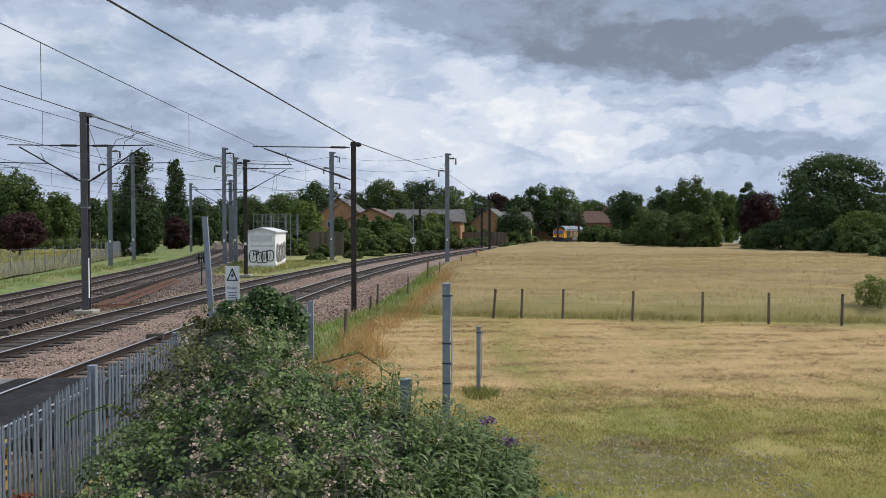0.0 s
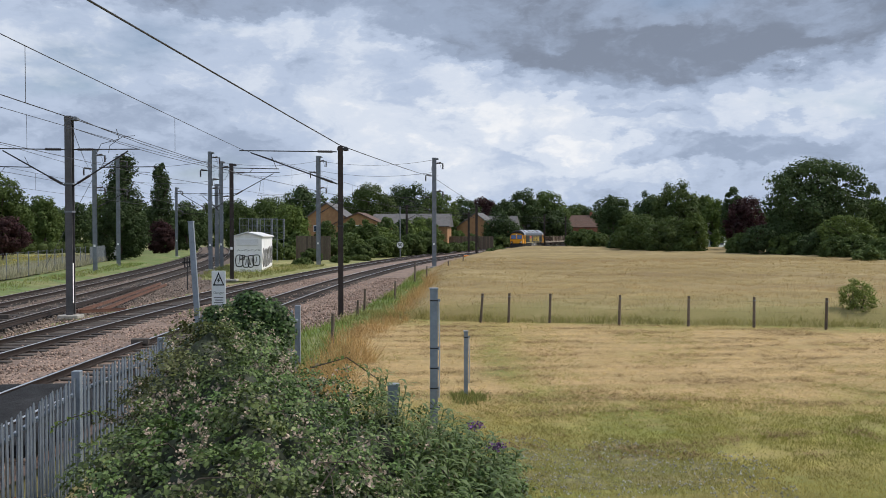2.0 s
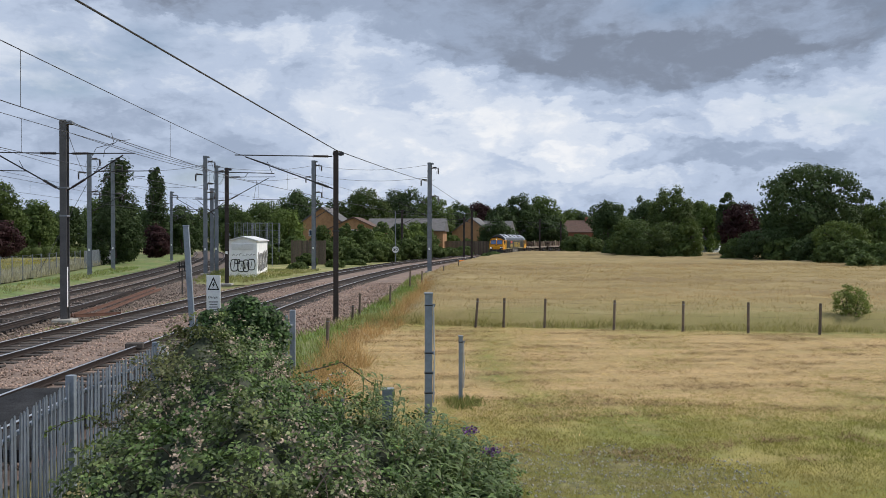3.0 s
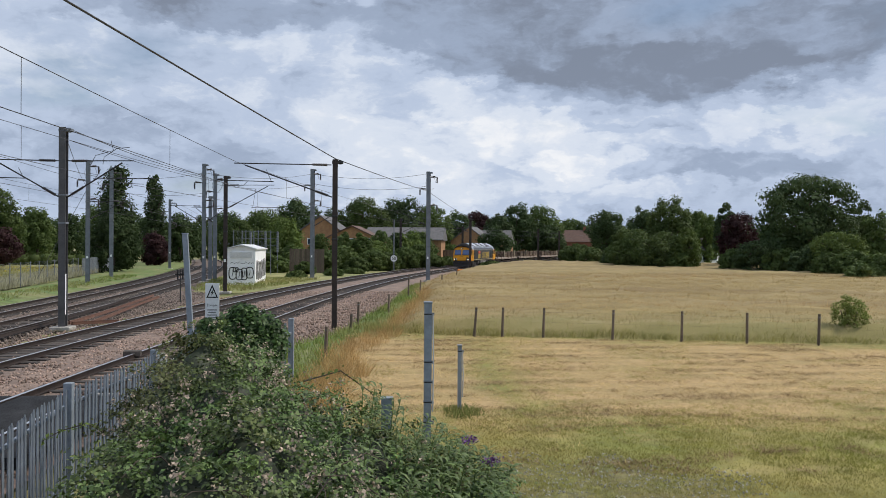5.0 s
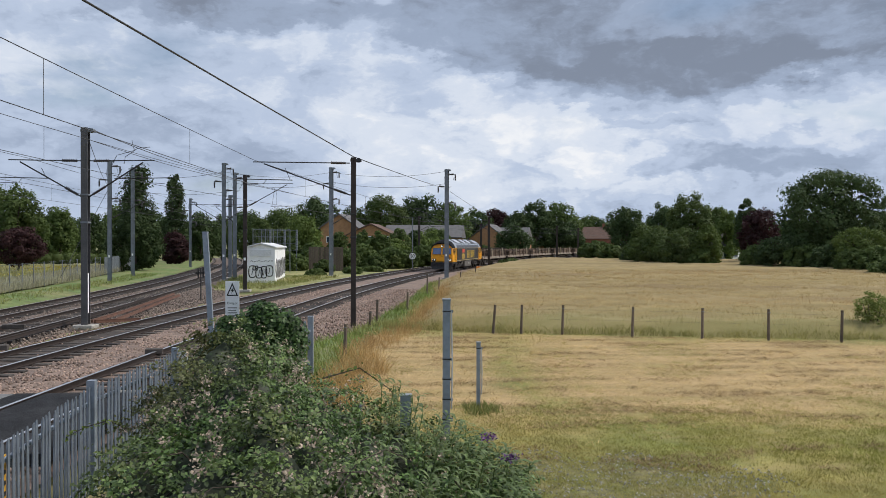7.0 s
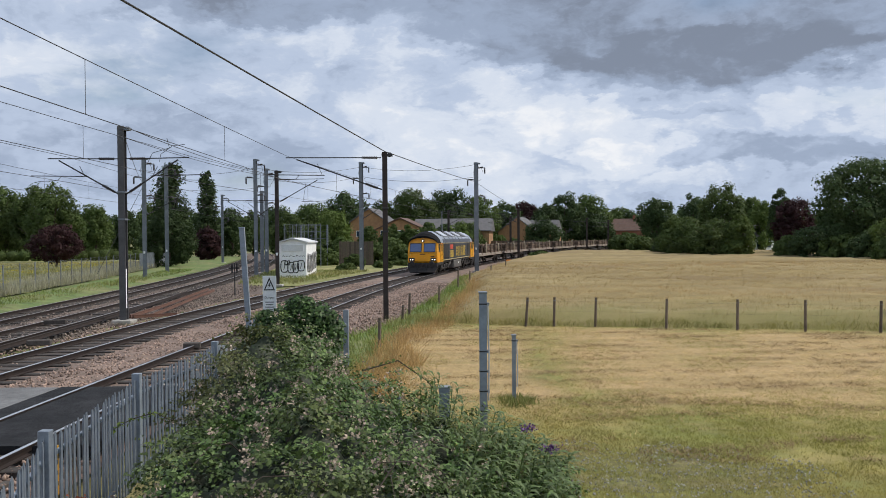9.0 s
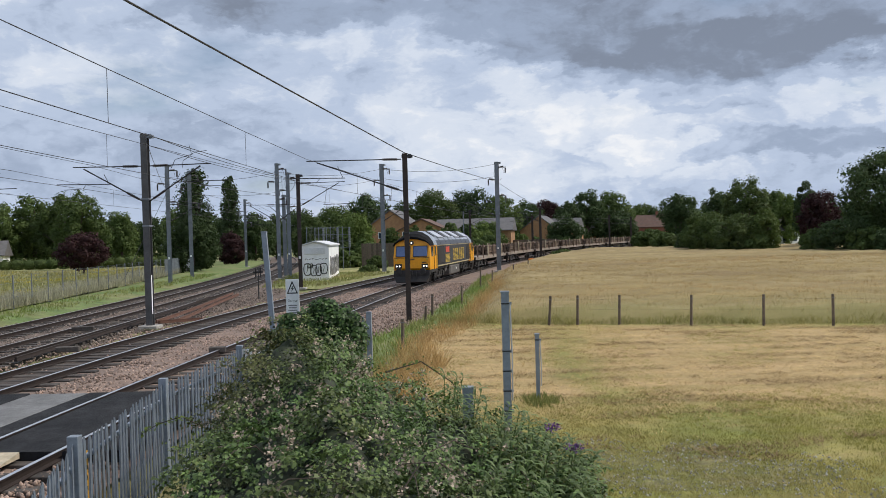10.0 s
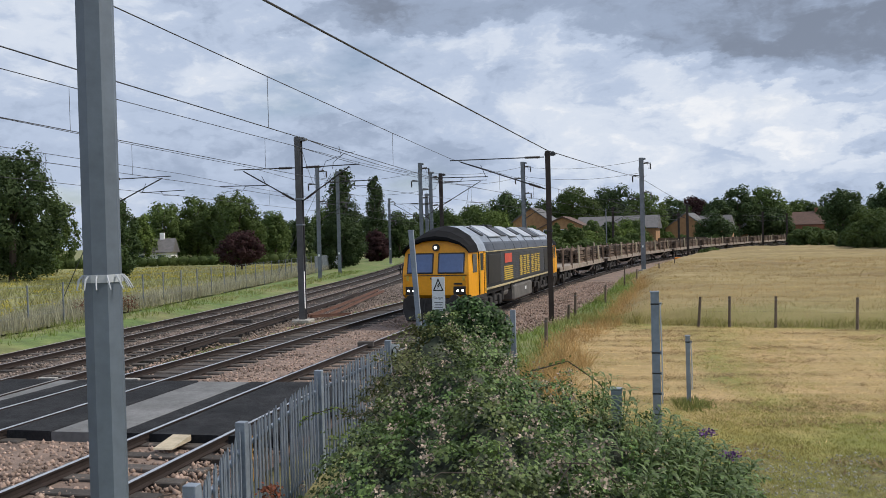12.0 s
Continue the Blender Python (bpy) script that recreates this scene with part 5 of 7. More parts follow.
tree(26.1, 259.4, 14.8, 14.7, "dark", 0.01)
tree(39.9, 259.0, 13.1, 14.7, "green", 0.01)
tree(53.7, 258.6, 11.2, 14.7, "dark", 0.01)
tree(67.5, 258.2, 14.5, 14.7, "green", 0.01)
tree(81.2, 257.8, 12.8, 14.7, "dark", 0.01)
tree(95.0, 257.4, 16.1, 14.7, "green", 0.01)
tree(108.8, 257.0, 14.4, 14.7, "dark", 0.01)
tree(122.6, 256.6, 12.6, 14.7, "green", 0.01)
tree(136.4, 256.2, 15.9, 14.7, "dark", 0.01)
tree(150.2, 255.8, 14.2, 14.7, "green", 0.01)
tree(-161.5, 234.8, 9.5, 13.7, "green", 0.01)
tree(-150.1, 234.4, 10.1, 13.7, "green", 0.01)
tree(-138.7, 234.1, 10.8, 13.7, "green", 0.01)
tree(-127.3, 233.8, 11.4, 13.7, "green", 0.01)
tree(-115.9, 233.5, 12.1, 13.7, "green", 0.01)
shrub(32.0, 149.1, 3.9, 4.7, "green", 0)
shrub(33.8, 139.1, 3.5, 4.8, "green", 0)
shrub(34.1, 127.1, 3.2, 4.3, "green", 0)
shrub(34.8, 117.0, 3.3, 4.3, "green", 0)
shrub(36.2, 111.0, 3.0, 3.8, "dark", 0)
shrub(37.9, 106.9, 3.6, 4.0, "green", 0)
shrub(42.2, 98.8, 3.7, 4.5, "green", 0)
shrub(45.0, 92.7, 3.7, 4.5, "green", 0)
shrub(46.3, 88.7, 3.9, 4.3, "dark", 0)
shrub(46.6, 84.7, 3.3, 3.6, "green", 0)
shrub(47.9, 82.6, 3.5, 4.3, "green", 0)
shrub(48.5, 78.6, 3.2, 4.5, "green", 0)
shrub(44.2, 74.8, 2.2, 3.2, "green", 0)
shrub(-16.2, 96.5, 2.9, 3.3, "bramble", 0)
shrub(-14.8, 98.5, 2.2, 3.0, "green", 0)
shrub(-14.0, 105.4, 3.7, 3.9, "bramble", 0)
shrub(-10.9, 92.4, 1.7, 2.6, "bramble", 0)
shrub(-9.4, 100.3, 3.0, 4.8, "green", 0)
shrub(-7.7, 106.3, 3.6, 5.1, "green", 0)
shrub(-5.5, 100.2, 2.2, 3.4, "bramble", 0)
shrub(-4.1, 110.2, 3.2, 5.0, "green", 0)
shrub(-1.8, 112.1, 2.7, 4.1, "green", 0)
shrub(0.6, 118.0, 3.5, 4.7, "green", 0)
shrub(2.8, 122.0, 3.9, 4.1, "bramble", 0)
shrub(5.2, 129.9, 2.3, 4.4, "green", 0)
shrub(8.1, 139.8, 1.7, 4.4, "bramble", 0)
shrub(11.3, 149.7, 1.8, 4.2, "green", 0)
shrub(14.9, 159.6, 2.6, 5.4, "bramble", 0)
shrub(20.6, 179.5, 3.2, 6.6, "bramble", 0)
shrub(25.8, 194.3, 1.8, 6.6, "green", 0)
shrub(-7.5, 90.3, 1.0, 2.3, "bramble", 0)
shrub(-10.9, 84.4, 0.9, 2.1, "green", 0)
shrub(-5.8, 98.2, 0.8, 2.8, "green", 0)
shrub(14.7, 127.6, 1.1, 4.3, "bramble", 0)
shrub(15.9, 119.6, 1.0, 3.4, "green", 0)
shrub(18.3, 124.5, 0.7, 2.8, "green", 0)
shrub(-12.8, 125.4, 5.5, 3.5, "green", 0)
shrub(-9.3, 128.3, 5.8, 4.0, "green", 0)
shrub(-6.1, 122.2, 5.6, 4.1, "green", 0)
shrub(-3.0, 128.1, 6.0, 4.3, "green", 0)
shrub(0.2, 130.0, 5.5, 4.0, "light", 0)
shrub(2.1, 138.0, 6.0, 3.9, "light", 0)
shrub(10.7, 164.8, 4.0, 3.3, "light", 0)
shrub(13.9, 167.7, 3.3, 3.8, "green", 0)
shrub(-17.0, 108.5, 4.2, 3.4, "green", 0)
shrub(-11.6, 104.4, 2.7, 2.6, "light", 0)
shrub(15.9, 27.5, 1.65, 1.35, "fresh", 0.22)


# ---------- fields ----------
def mown_edge(x):
    return 30.3 - 0.62 * (x + 1) + 0.05 * (x + 1) ** 2 if x < 4 else 28.45 - 0.20 * (x - 4) + 0.0014 * (x - 4) ** 2


def wob(x, y, s, k=0.0):
    return noise.noise((x * s, y * s, k))


def tall_z(x, y):
    e = y - mown_edge(x)
    side = x - (line_d(y) + 5.2 + bulge(y) - 1.0 * min(1, max(0, (y - 50) / 20)))
    k = min(1.0, max(0.0, e / 0.8), max(0.0, side / 1.5))
    z = 0.55 * k + 0.16 * wob(x, y, 0.35) * k + 0.12 * wob(x, y, 1.3, 4) * k
    return z - 0.05 + (0.25 * min(1, max(0, (y - 60) / 60)) if k > 0 else 0)


def tall_field():
    vs, fs, idx = [], [], {}
    ys = spread(24, 60, 72) + spread(61.5, 170, 60)
    xs = spread(-2, 60, 124) + spread(61, 130, 30)
    for j, y in enumerate(ys):
        for i, x in enumerate(xs):
            if y > mown_edge(x) - 1.0 and x > line_d(y) + 4.6 + bulge(y) - 0.9 * min(1, max(0, (y - 50) / 20)) and y < 160 - 0.55 * x + 4 * wob(x, y, 0.1):
                idx[i, j] = len(vs)
                vs.append((x, y, tall_z(x, y)))
    for (i, j) in list(idx):
        q = ((i, j), (i + 1, j), (i + 1, j + 1), (i, j + 1))
        if all(p in idx for p in q):
            fs.append([idx[p] for p in q])
    tagged(new("tall_grass_field", fast_mesh("tall_grass_field", vs, fs, M["tallgrass"], True)), "dry golden uncut grass field", "field", kind="structure")


def tall_material():
    """Dry uncut grass: golden, with browner drifts and a greener margin beside the mown edge."""
    m = material("dry_tall_grass", (0.275, 0.205, 0.08), 0.95, 0, 0.55, 0.22, 0.8, 30)
    nt = m.node_tree
    N, L = nt.nodes.new, nt.links.new
    b = nt.nodes["Principled BSDF"]
    tc, sep = N("ShaderNodeTexCoord"), N("ShaderNodeSeparateXYZ")
    L(tc.outputs["Object"], sep.inputs[0])
    col = b.inputs["Base Color"].links[0].from_socket

    def drift(scale, lo, hi, stretch):
        mp, n, r = N("ShaderNodeMapping"), N("ShaderNodeTexNoise"), N("ShaderNodeMapRange")
        mp.inputs["Scale"].default_value = stretch
        L(tc.outputs["Object"], mp.inputs[0])
        L(mp.outputs[0], n.inputs["Vector"])
        n.inputs["Scale"].default_value, n.inputs["Detail"].default_value, n.inputs["Roughness"].default_value = scale, 7, 0.62
        r.inputs["From Min"].default_value, r.inputs["From Max"].default_value = lo, hi
        L(n.outputs["Fac"], r.inputs["Value"])
        return r.outputs["Result"]

    def over(fac, colour):
        nonlocal col
        x = N("ShaderNodeMix")
        x.data_type = "RGBA"
        L(fac, x.inputs[0])
        L(col, x.inputs[6])
        x.inputs[7].default_value = (*colour, 1)
        col = x.outputs[2]

    over(drift(0.07, 0.44, 0.62, (0.6, 1.6, 1)), (0.215, 0.152, 0.064))
    over(drift(0.16, 0.5, 0.68, (0.5, 1.8, 1)), (0.345, 0.268, 0.128))
    margin = N("ShaderNodeMapRange")
    margin.interpolation_type = "SMOOTHSTEP"
    margin.inputs["From Min"].default_value, margin.inputs["From Max"].default_value = 38.0, 28.0
    margin.inputs["To Max"].default_value = 0.75
    wav = N("ShaderNodeMath")
    wav.operation = "MULTIPLY_ADD"
    L(drift(0.3, 0.3, 0.7, (0.5, 1, 1)), wav.inputs[0])
    wav.inputs[1].default_value = 7.0
    L(sep.outputs[1], wav.inputs[2])
    L(wav.outputs[0], margin.inputs["Value"])
    over(margin.outputs["Result"], (0.21, 0.20, 0.07))
    L(col, b.inputs["Base Color"])
    return m


M["tallgrass"] = tall_material()
tall_field()


def mown_base():
    xs, ys = spread(-2.4, 70, 90), spread(6, 33, 60)
    vs, fs, idx = [], [], {}
    for j, y in enumerate(ys):
        for i, x in enumerate(xs):
            if y < mown_edge(x) + 1.0 and x > -2.2 + 0.05 * (y - 16):
                idx[i, j] = len(vs)
                vs.append((x, y, 0.008 + 0.012 * wob(x, y, 0.9)))
    for (i, j) in list(idx):
        q = ((i, j), (i + 1, j), (i + 1, j + 1), (i, j + 1))
        if all(p in idx for p in q):
            fs.append([idx[p] for p in q])
    tagged(new("mown_field", fast_mesh("mown_field", vs, fs, M["lawn"], True)), "freshly mown field with pale cut hay on short grass", "field", kind="structure")


def mown_material():
    """Short grass with cut hay lying over most of it, in uneven drifts that follow the mower's rows."""
    m = material("mown_grass_and_hay", (0.19, 0.20, 0.045), 0.95, 0, 0.9, 0.3, 0.8, 55, (0.315, 0.26, 0.082))
    nt = m.node_tree
    N, L = nt.nodes.new, nt.links.new
    b = nt.nodes["Principled BSDF"]
    green = b.inputs["Base Color"].links[0].from_socket
    tc, sep = N("ShaderNodeTexCoord"), N("ShaderNodeSeparateXYZ")
    L(tc.outputs["Object"], sep.inputs[0])

    def op(kind, a, c, clamp=False):
        n = N("ShaderNodeMath")
        n.operation, n.use_clamp = kind, clamp
        for k, v in enumerate((a, c)):
            if isinstance(v, (int, float)):
                n.inputs[k].default_value = v
            else:
                L(v, n.inputs[k])
        return n.outputs[0]

    def nz(scale, detail, stretch=(1, 1, 1), rough=0.6):
        mp, n = N("ShaderNodeMapping"), N("ShaderNodeTexNoise")
        mp.inputs["Scale"].default_value = stretch
        L(tc.outputs["Object"], mp.inputs[0])
        L(mp.outputs[0], n.inputs["Vector"])
        n.inputs["Scale"].default_value, n.inputs["Detail"].default_value, n.inputs["Roughness"].default_value = scale, detail, rough
        return n.outputs["Fac"]

    x, y = sep.outputs[0], sep.outputs[1]
    drift = op("SUBTRACT", nz(0.35, 6), 0.5)
    rows = op("SUBTRACT", nz(1.0, 7, (0.22, 1.5, 1), 0.68), 0.5)
    near = op("MULTIPLY", op("SUBTRACT", op("ADD", y, op("MULTIPLY", drift, 9.0)), 13.4), 0.42, True)
    edge = op("MULTIPLY", op("SUBTRACT", op("SUBTRACT", 28.3, op("ADD", y, op("MULTIPLY", op("SUBTRACT", x, 4.0), 0.2))), op("MULTIPLY", drift, 5.0)), 0.55, True)
    lane = op("SUBTRACT", x, op("ADD", 2.0, op("ADD", op("MULTIPLY", op("SUBTRACT", y, 13.0), 0.06), op("MULTIPLY", drift, 4.0))))
    lane = op("ADD", op("MULTIPLY", op("ABSOLUTE", lane, 0.0), 0.8), 0.25, True)
    fac = op("MULTIPLY", op("MULTIPLY", near, edge), lane)
    fac = op("ADD", op("MULTIPLY", fac, 0.88), op("MULTIPLY", rows, 2.0), True)
    speck = op("ADD", op("MULTIPLY", op("SUBTRACT", nz(9.0, 5, (0.6, 1.5, 1)), 0.5), 1.3), 1.0)
    hay = N("ShaderNodeHueSaturation")
    hay.inputs["Color"].default_value = (0.45, 0.312, 0.152, 1)
    L(op("MULTIPLY", speck, op("ADD", 1.0, op("MULTIPLY", rows, 0.7))), hay.inputs["Value"])
    mx = N("ShaderNodeMix")
    mx.data_type = "RGBA"
    L(op("MULTIPLY", fac, 0.92), mx.inputs[0])
    L(green, mx.inputs[6])
    L(hay.outputs[0], mx.inputs[7])
    L(mx.outputs[2], b.inputs["Base Color"])
    return m


M["lawn"] = mown_material()
mown_base()


def patch(name, cx, cy, rx, ry, mat, label, z=0.03):
    vs, fs = [(cx, cy, z)], []
    n = 40
    for ring in (0.5, 1.0):
        for k in range(n):
            a = 2 * math.pi * k / n
            q = ring * (1 + 0.35 * wob(math.cos(a) * 2 + cx, math.sin(a) * 2 + cy, 1.1))
            vs.append((cx + rx * q * math.cos(a), cy + ry * q * math.sin(a), z if ring < 1 else 0.004))
    for k in range(n):
        fs.append((0, 1 + k, 1 + (k + 1) % n))
    g = Geo()
    g.v, g.f = vs, fs + [(1 + k, 1 + n + k, 1 + n + (k + 1) % n) for k in range(n)] + [(1 + k, 1 + n + (k + 1) % n, 1 + (k + 1) % n) for k in range(n)]
    tagged(new(name, g.mesh(name, M[mat], True)), label, "ground", kind="structure")


patch("gravel_patch", 2.6, 10.6, 2.0, 1.5, "soil", "worn stony patch in short grass", 0.012)

# verge beside the main line
ribbon("verge_grass", lambda y: line_d(y) + 2.9 + bulge(y) + 0.6 * min(1, max(0, (y - 24) / 20)), lambda y: line_d(y) + 7.0 + bulge(y), 18.5, 72, -0.05, M["verge"], "lush green verge beside the ballast", 1.0, cat="grass", bumpy=0.08)
ribbon("side_verge", lambda y: line_a(y) - 5.2 - 0.06 * max(0, y - 27), lambda y: line_a(y) - 1.7, -20, 150, -0.02, M["verge"], "green grass verge beside the far track", 1.5, cat="grass", bumpy=0.05)
ribbon("meadow", lambda y: -150, lambda y: line_a(y) - 5.0 - 0.06 * max(0, y - 27), -20, 150, 0.1, M["meadow"], "overgrown yellow-green meadow beyond the fence", 1.5, cat="meadow", bumpy=0.25)
ribbon("island_grass", lambda y: line_b(y) + 2.2, lambda y: line_c(y) - 2.0, 58, 130, -0.1, M["meadow"], "rough grass island between the lines", 1.5, cat="grass", bumpy=0.06)


# ---------- grass blades ----------
M["blade_lawn"] = material("olive_lawn_blade", (0.27, 0.28, 0.058), 0.9, 0, 0.5, 0.3, island=0.3, tint=(0.38, 0.315, 0.105), thin=0.3)
M["blade_tan"] = material("tan_seeding_grass_blade", (0.47, 0.315, 0.13), 0.9, 0, 0.6, 0.25, island=0.25, tint=(0.40, 0.245, 0.10), thin=0.4)
M["blade_umber"] = material("weathered_umber_straw", (0.26, 0.175, 0.085), 0.9, 0, 0.7, 0.2, island=0.3)
M["blade_verge"] = material("fresh_verge_blade", (0.185, 0.255, 0.06), 0.85, 0, 0.5, 0.3, island=0.3, tint=(0.26, 0.25, 0.085), thin=0.4)
M["ragwort"] = material("yellow_ragwort_flower", (0.42, 0.36, 0.06), 0.9, 0, 0.6, 0.2, island=0.3, thin=0.3)
M["blade_olive"] = material("olive_tall_grass_blade", (0.27, 0.26, 0.088), 0.9, 0, 0.3, 0.2, island=0.25, tint=(0.36, 0.30, 0.115), thin=0.4)
M["blade_pale"] = material("pale_seed_grass_blade", (0.38, 0.36, 0.25), 0.9, 0, 0.3, 0.2, island=0.3, thin=0.4)
def blades(name, pts, heights, mat, label, lean=0.35, width=0.02, per=4, category="grass"):
    n = len(pts) * per
    p = np.repeat(np.asarray(pts, float), per, 0)
    h = np.repeat(np.asarray(heights, float), per) * RNG.uniform(0.55, 1.15, n)
    p[:, :2] += RNG.normal(0, 0.07, (n, 2))
    a = RNG.uniform(0, 6.28, n)
    w = np.stack([np.cos(a), np.sin(a), np.zeros(n)], 1) * (width * (0.5 + h))[:, None]
    l = np.stack([RNG.normal(0, lean, n), RNG.normal(0, lean, n), np.ones(n)], 1) * h[:, None]
    mid = p + l * 0.55 + w * 0.5
    v = np.stack([p - w * 0.5, p + w * 0.5, p + l, mid - w * 1.0], 1).reshape(-1, 3)
    me = fast_mesh(name, v, np.arange(4 * n).reshape(-1, 4), M[mat])
    return tagged(new(name, me), label, category, kind="stuff")


def scatter(n, x0, x1, y0, y1, ok, power=1.0):
    out = []
    for _ in range(n):
        y = y0 + (y1 - y0) * RNG.random() ** power
        x = x0 + (x1 - x0) * RNG.random()
        if ok(x, y):
            out.append((x, y))
    return out


pt = scatter(34000, -1.5, 44, 25, 80, lambda x, y: y > mown_edge(x) + 0.1 and x > line_d(y) + 5.3 + bulge(y) and abs(x) < y * 0.75, 1.7)
kinds = ([], [], [])
for x, y in pt:
    e = y - mown_edge(x)
    kinds[1 if RNG.random() < 0.75 - e / 9 else 2 if wob(x * 0.5, y, 0.12, 71) + RNG.normal(0, 0.12) > 0.12 else 0].append((x, y))
for q, mat, nm, lab in ((kinds[0], "blade_dry", "tall_grass", "dry golden tall grass stems"), (kinds[1], "blade_olive", "olive_tall_grass", "olive green tall grass at the field margin"), (kinds[2], "blade_brown", "brown_tall_grass", "browner seeding grass in drifts")):
    blades(nm, [(x, y, tall_z(x, y) - 0.2) for x, y in q], [0.27 + 0.002 * y for x, y in q], mat, lab, 0.45, 0.013, 5)
pt = scatter(42000, -1.5, 40, 20, 33, lambda x, y: -0.3 < y - mown_edge(x) < 1.0 + 1.6 * abs(wob(x, y, 0.5)))
blades("edge_grass", [(x, y, 0) for x, y in pt], [0.3 + 0.2 * wob(x, y, 0.6) for x, y in pt], "blade_olive", "olive green grass along the uncut edge", 0.5, 0.016, 4)
# brown strip between verge and mown field
pt = scatter(9000, -4, 6, 15.5, 62, lambda x, y: 0 < x - (line_d(y) + 5.0 + bulge(y) + 0.006 * (y - 16)) < 1.2 + 0.4 * wob(x, y, 0.4), 1.4)
blades("brown_grass", [(x, y, -0.08) for x, y in pt], [0.5 + 0.3 * wob(x, y, 0.5) for x, y in pt], "blade_tan", "tall tan seeding grass along the boundary", 0.5, 0.012, 8)
pt = scatter(11000, -5, 6, 19, 70, lambda x, y: 0 < x - (line_d(y) + 3.35 + bulge(y) + 0.4 * min(1, max(0, (y - 24) / 20))) < 1.7 + 0.4 * wob(x, y, 0.5), 1.4)
blades("verge_grass_stems", [(x, y, -0.1) for x, y in pt], [0.24 + 0.2 * abs(wob(x, y, 0.7)) for x, y in pt], "blade_verge", "fresh green verge grass", 0.4, 0.025, 5)
# straw lying on the mown field
pt = scatter(26000, -2, 26, 9, 29, lambda x, y: y < mown_edge(x) - 0.6 and abs(x) < y * 0.72 and (y > 13.5 or RNG.random() < 0.03), 1.2)
blades("cut_straw", [(x, y, 0.03) for x, y in pt], [0.045] * len(pt), "blade_straw", "cut straw strewn over the mown field", 1.7, 0.018, 5, "straw")
pt = scatter(60000, -2, 24, 11, 29, lambda x, y: y < mown_edge(x) - 0.6 and abs(x) < y * 0.72 and wob(x * 0.22, y, 1.7, 41) + 0.6 * wob(x, y, 3.1, 42) > 0.25, 1.1)
blades("brown_straw", [(x, y, 0.03) for x, y in pt], [0.05] * len(pt), "blade_umber", "darker brown straw lying in mown rows", 1.8, 0.018, 4, "straw")
pt = scatter(30000, -1.5, 22, 6.5, 29, lambda x, y: y < mown_edge(x) and abs(x) < y * 0.75 and (y < 14.5 + wob(x, y, 0.4) * 2 or wob(x, y, 0.33, 11) > 0.15 or abs(x - 2.6 - 0.09 * (y - 13)) < 1), 1.0)
blades("short_grass", [(x, y, 0.0) for x, y in pt], [0.045] * len(pt), "blade_lawn", "short green grass tufts in the mown field", 0.7, 0.016, 5)
pt = scatter(46000, -1, 10.5, 7.5, 16.5, lambda x, y: abs(x) < y * 0.7 and wob(x, y, 1.1, 51) > -0.3 and RNG.random() < (16.5 - y + 2.5 * wob(x, y, 0.5, 52)) / 4)
blades("near_lawn_grass", [(x, y, 0.0) for x, y in pt], [0.04] * len(pt), "blade_lawn", "short olive-green grass of the mown edge", 0.6, 0.014, 5)
pt = scatter(800, 0.9, 2.0, 14.2, 16.4, lambda x, y: ((x - 1.15) / 0.35) ** 2 + ((y - 15.2) / 0.45) ** 2 < 1)
blades("post_foot_grass", [(x, y, 0) for x, y in pt], [0.17] * len(pt), "blade_green", "long grass left round a post foot", 0.5, 0.02, 3)
# meadow and side verge
pt = scatter(15000, -75, -20, 16, 110, lambda x, y: x < line_a(y) - 5.3 - 0.06 * max(0, y - 27) and x > -y * 1.1, 1.2)
blades("meadow_grass", [(x, y, 0.0) for x, y in pt], [0.45 + 0.3 * wob(x, y, 0.2) for x, y in pt], "blade_meadow", "pale seeding meadow grass", 0.3, 0.04, 4)
pt = scatter(5200, -75, -22, 24, 100, lambda x, y: x < line_a(y) - 6.5 - 0.06 * max(0, y - 27) and x > -y * 1.1 and wob(x, y, 0.11, 81) + 0.5 * wob(x, y, 0.5, 82) > 0.1)
blades("ragwort", [(x, y, 0.42) for x, y in pt], [0.2] * len(pt), "ragwort", "yellow ragwort flowering in the meadow", 0.6, 0.07, 4, "wild flowers")
pt = scatter(34000, -45, -20, 14, 100, lambda x, y: -0.5 < line_a(y) - 5.0 - 0.06 * max(0, y - 27) - x < 2.6, 1.2)
blades("fence_grass", [(x, y, 0.0) for x, y in pt], [0.75 + 0.3 * wob(x, y, 0.3) for x, y in pt], "blade_pale", "tall pale seeding grass behind the mesh fence", 0.2, 0.03, 4)
pt = scatter(6500, -32, -19, 18, 85, lambda x, y: 0.4 < line_a(y) - 2.0 - x < 3.0, 1.3)
blades("side_verge_grass", [(x, y, -0.05) for x, y in pt], [0.22 + 0.25 * max(0, wob(x, y, 0.35)) for x, y in pt], "blade_verge", "green weeds on the far verge", 0.4, 0.04, 4)
pt = scatter(2600, -18, -8, 57, 80, lambda x, y: line_b(y) + 2.4 < x < line_c(y) - 2.2)
blades("island_grass_stems", [(x, y, -0.05) for x, y in pt], [0.25] * len(pt), "blade_green", "rough grass between the lines", 0.4, 0.04, 3)


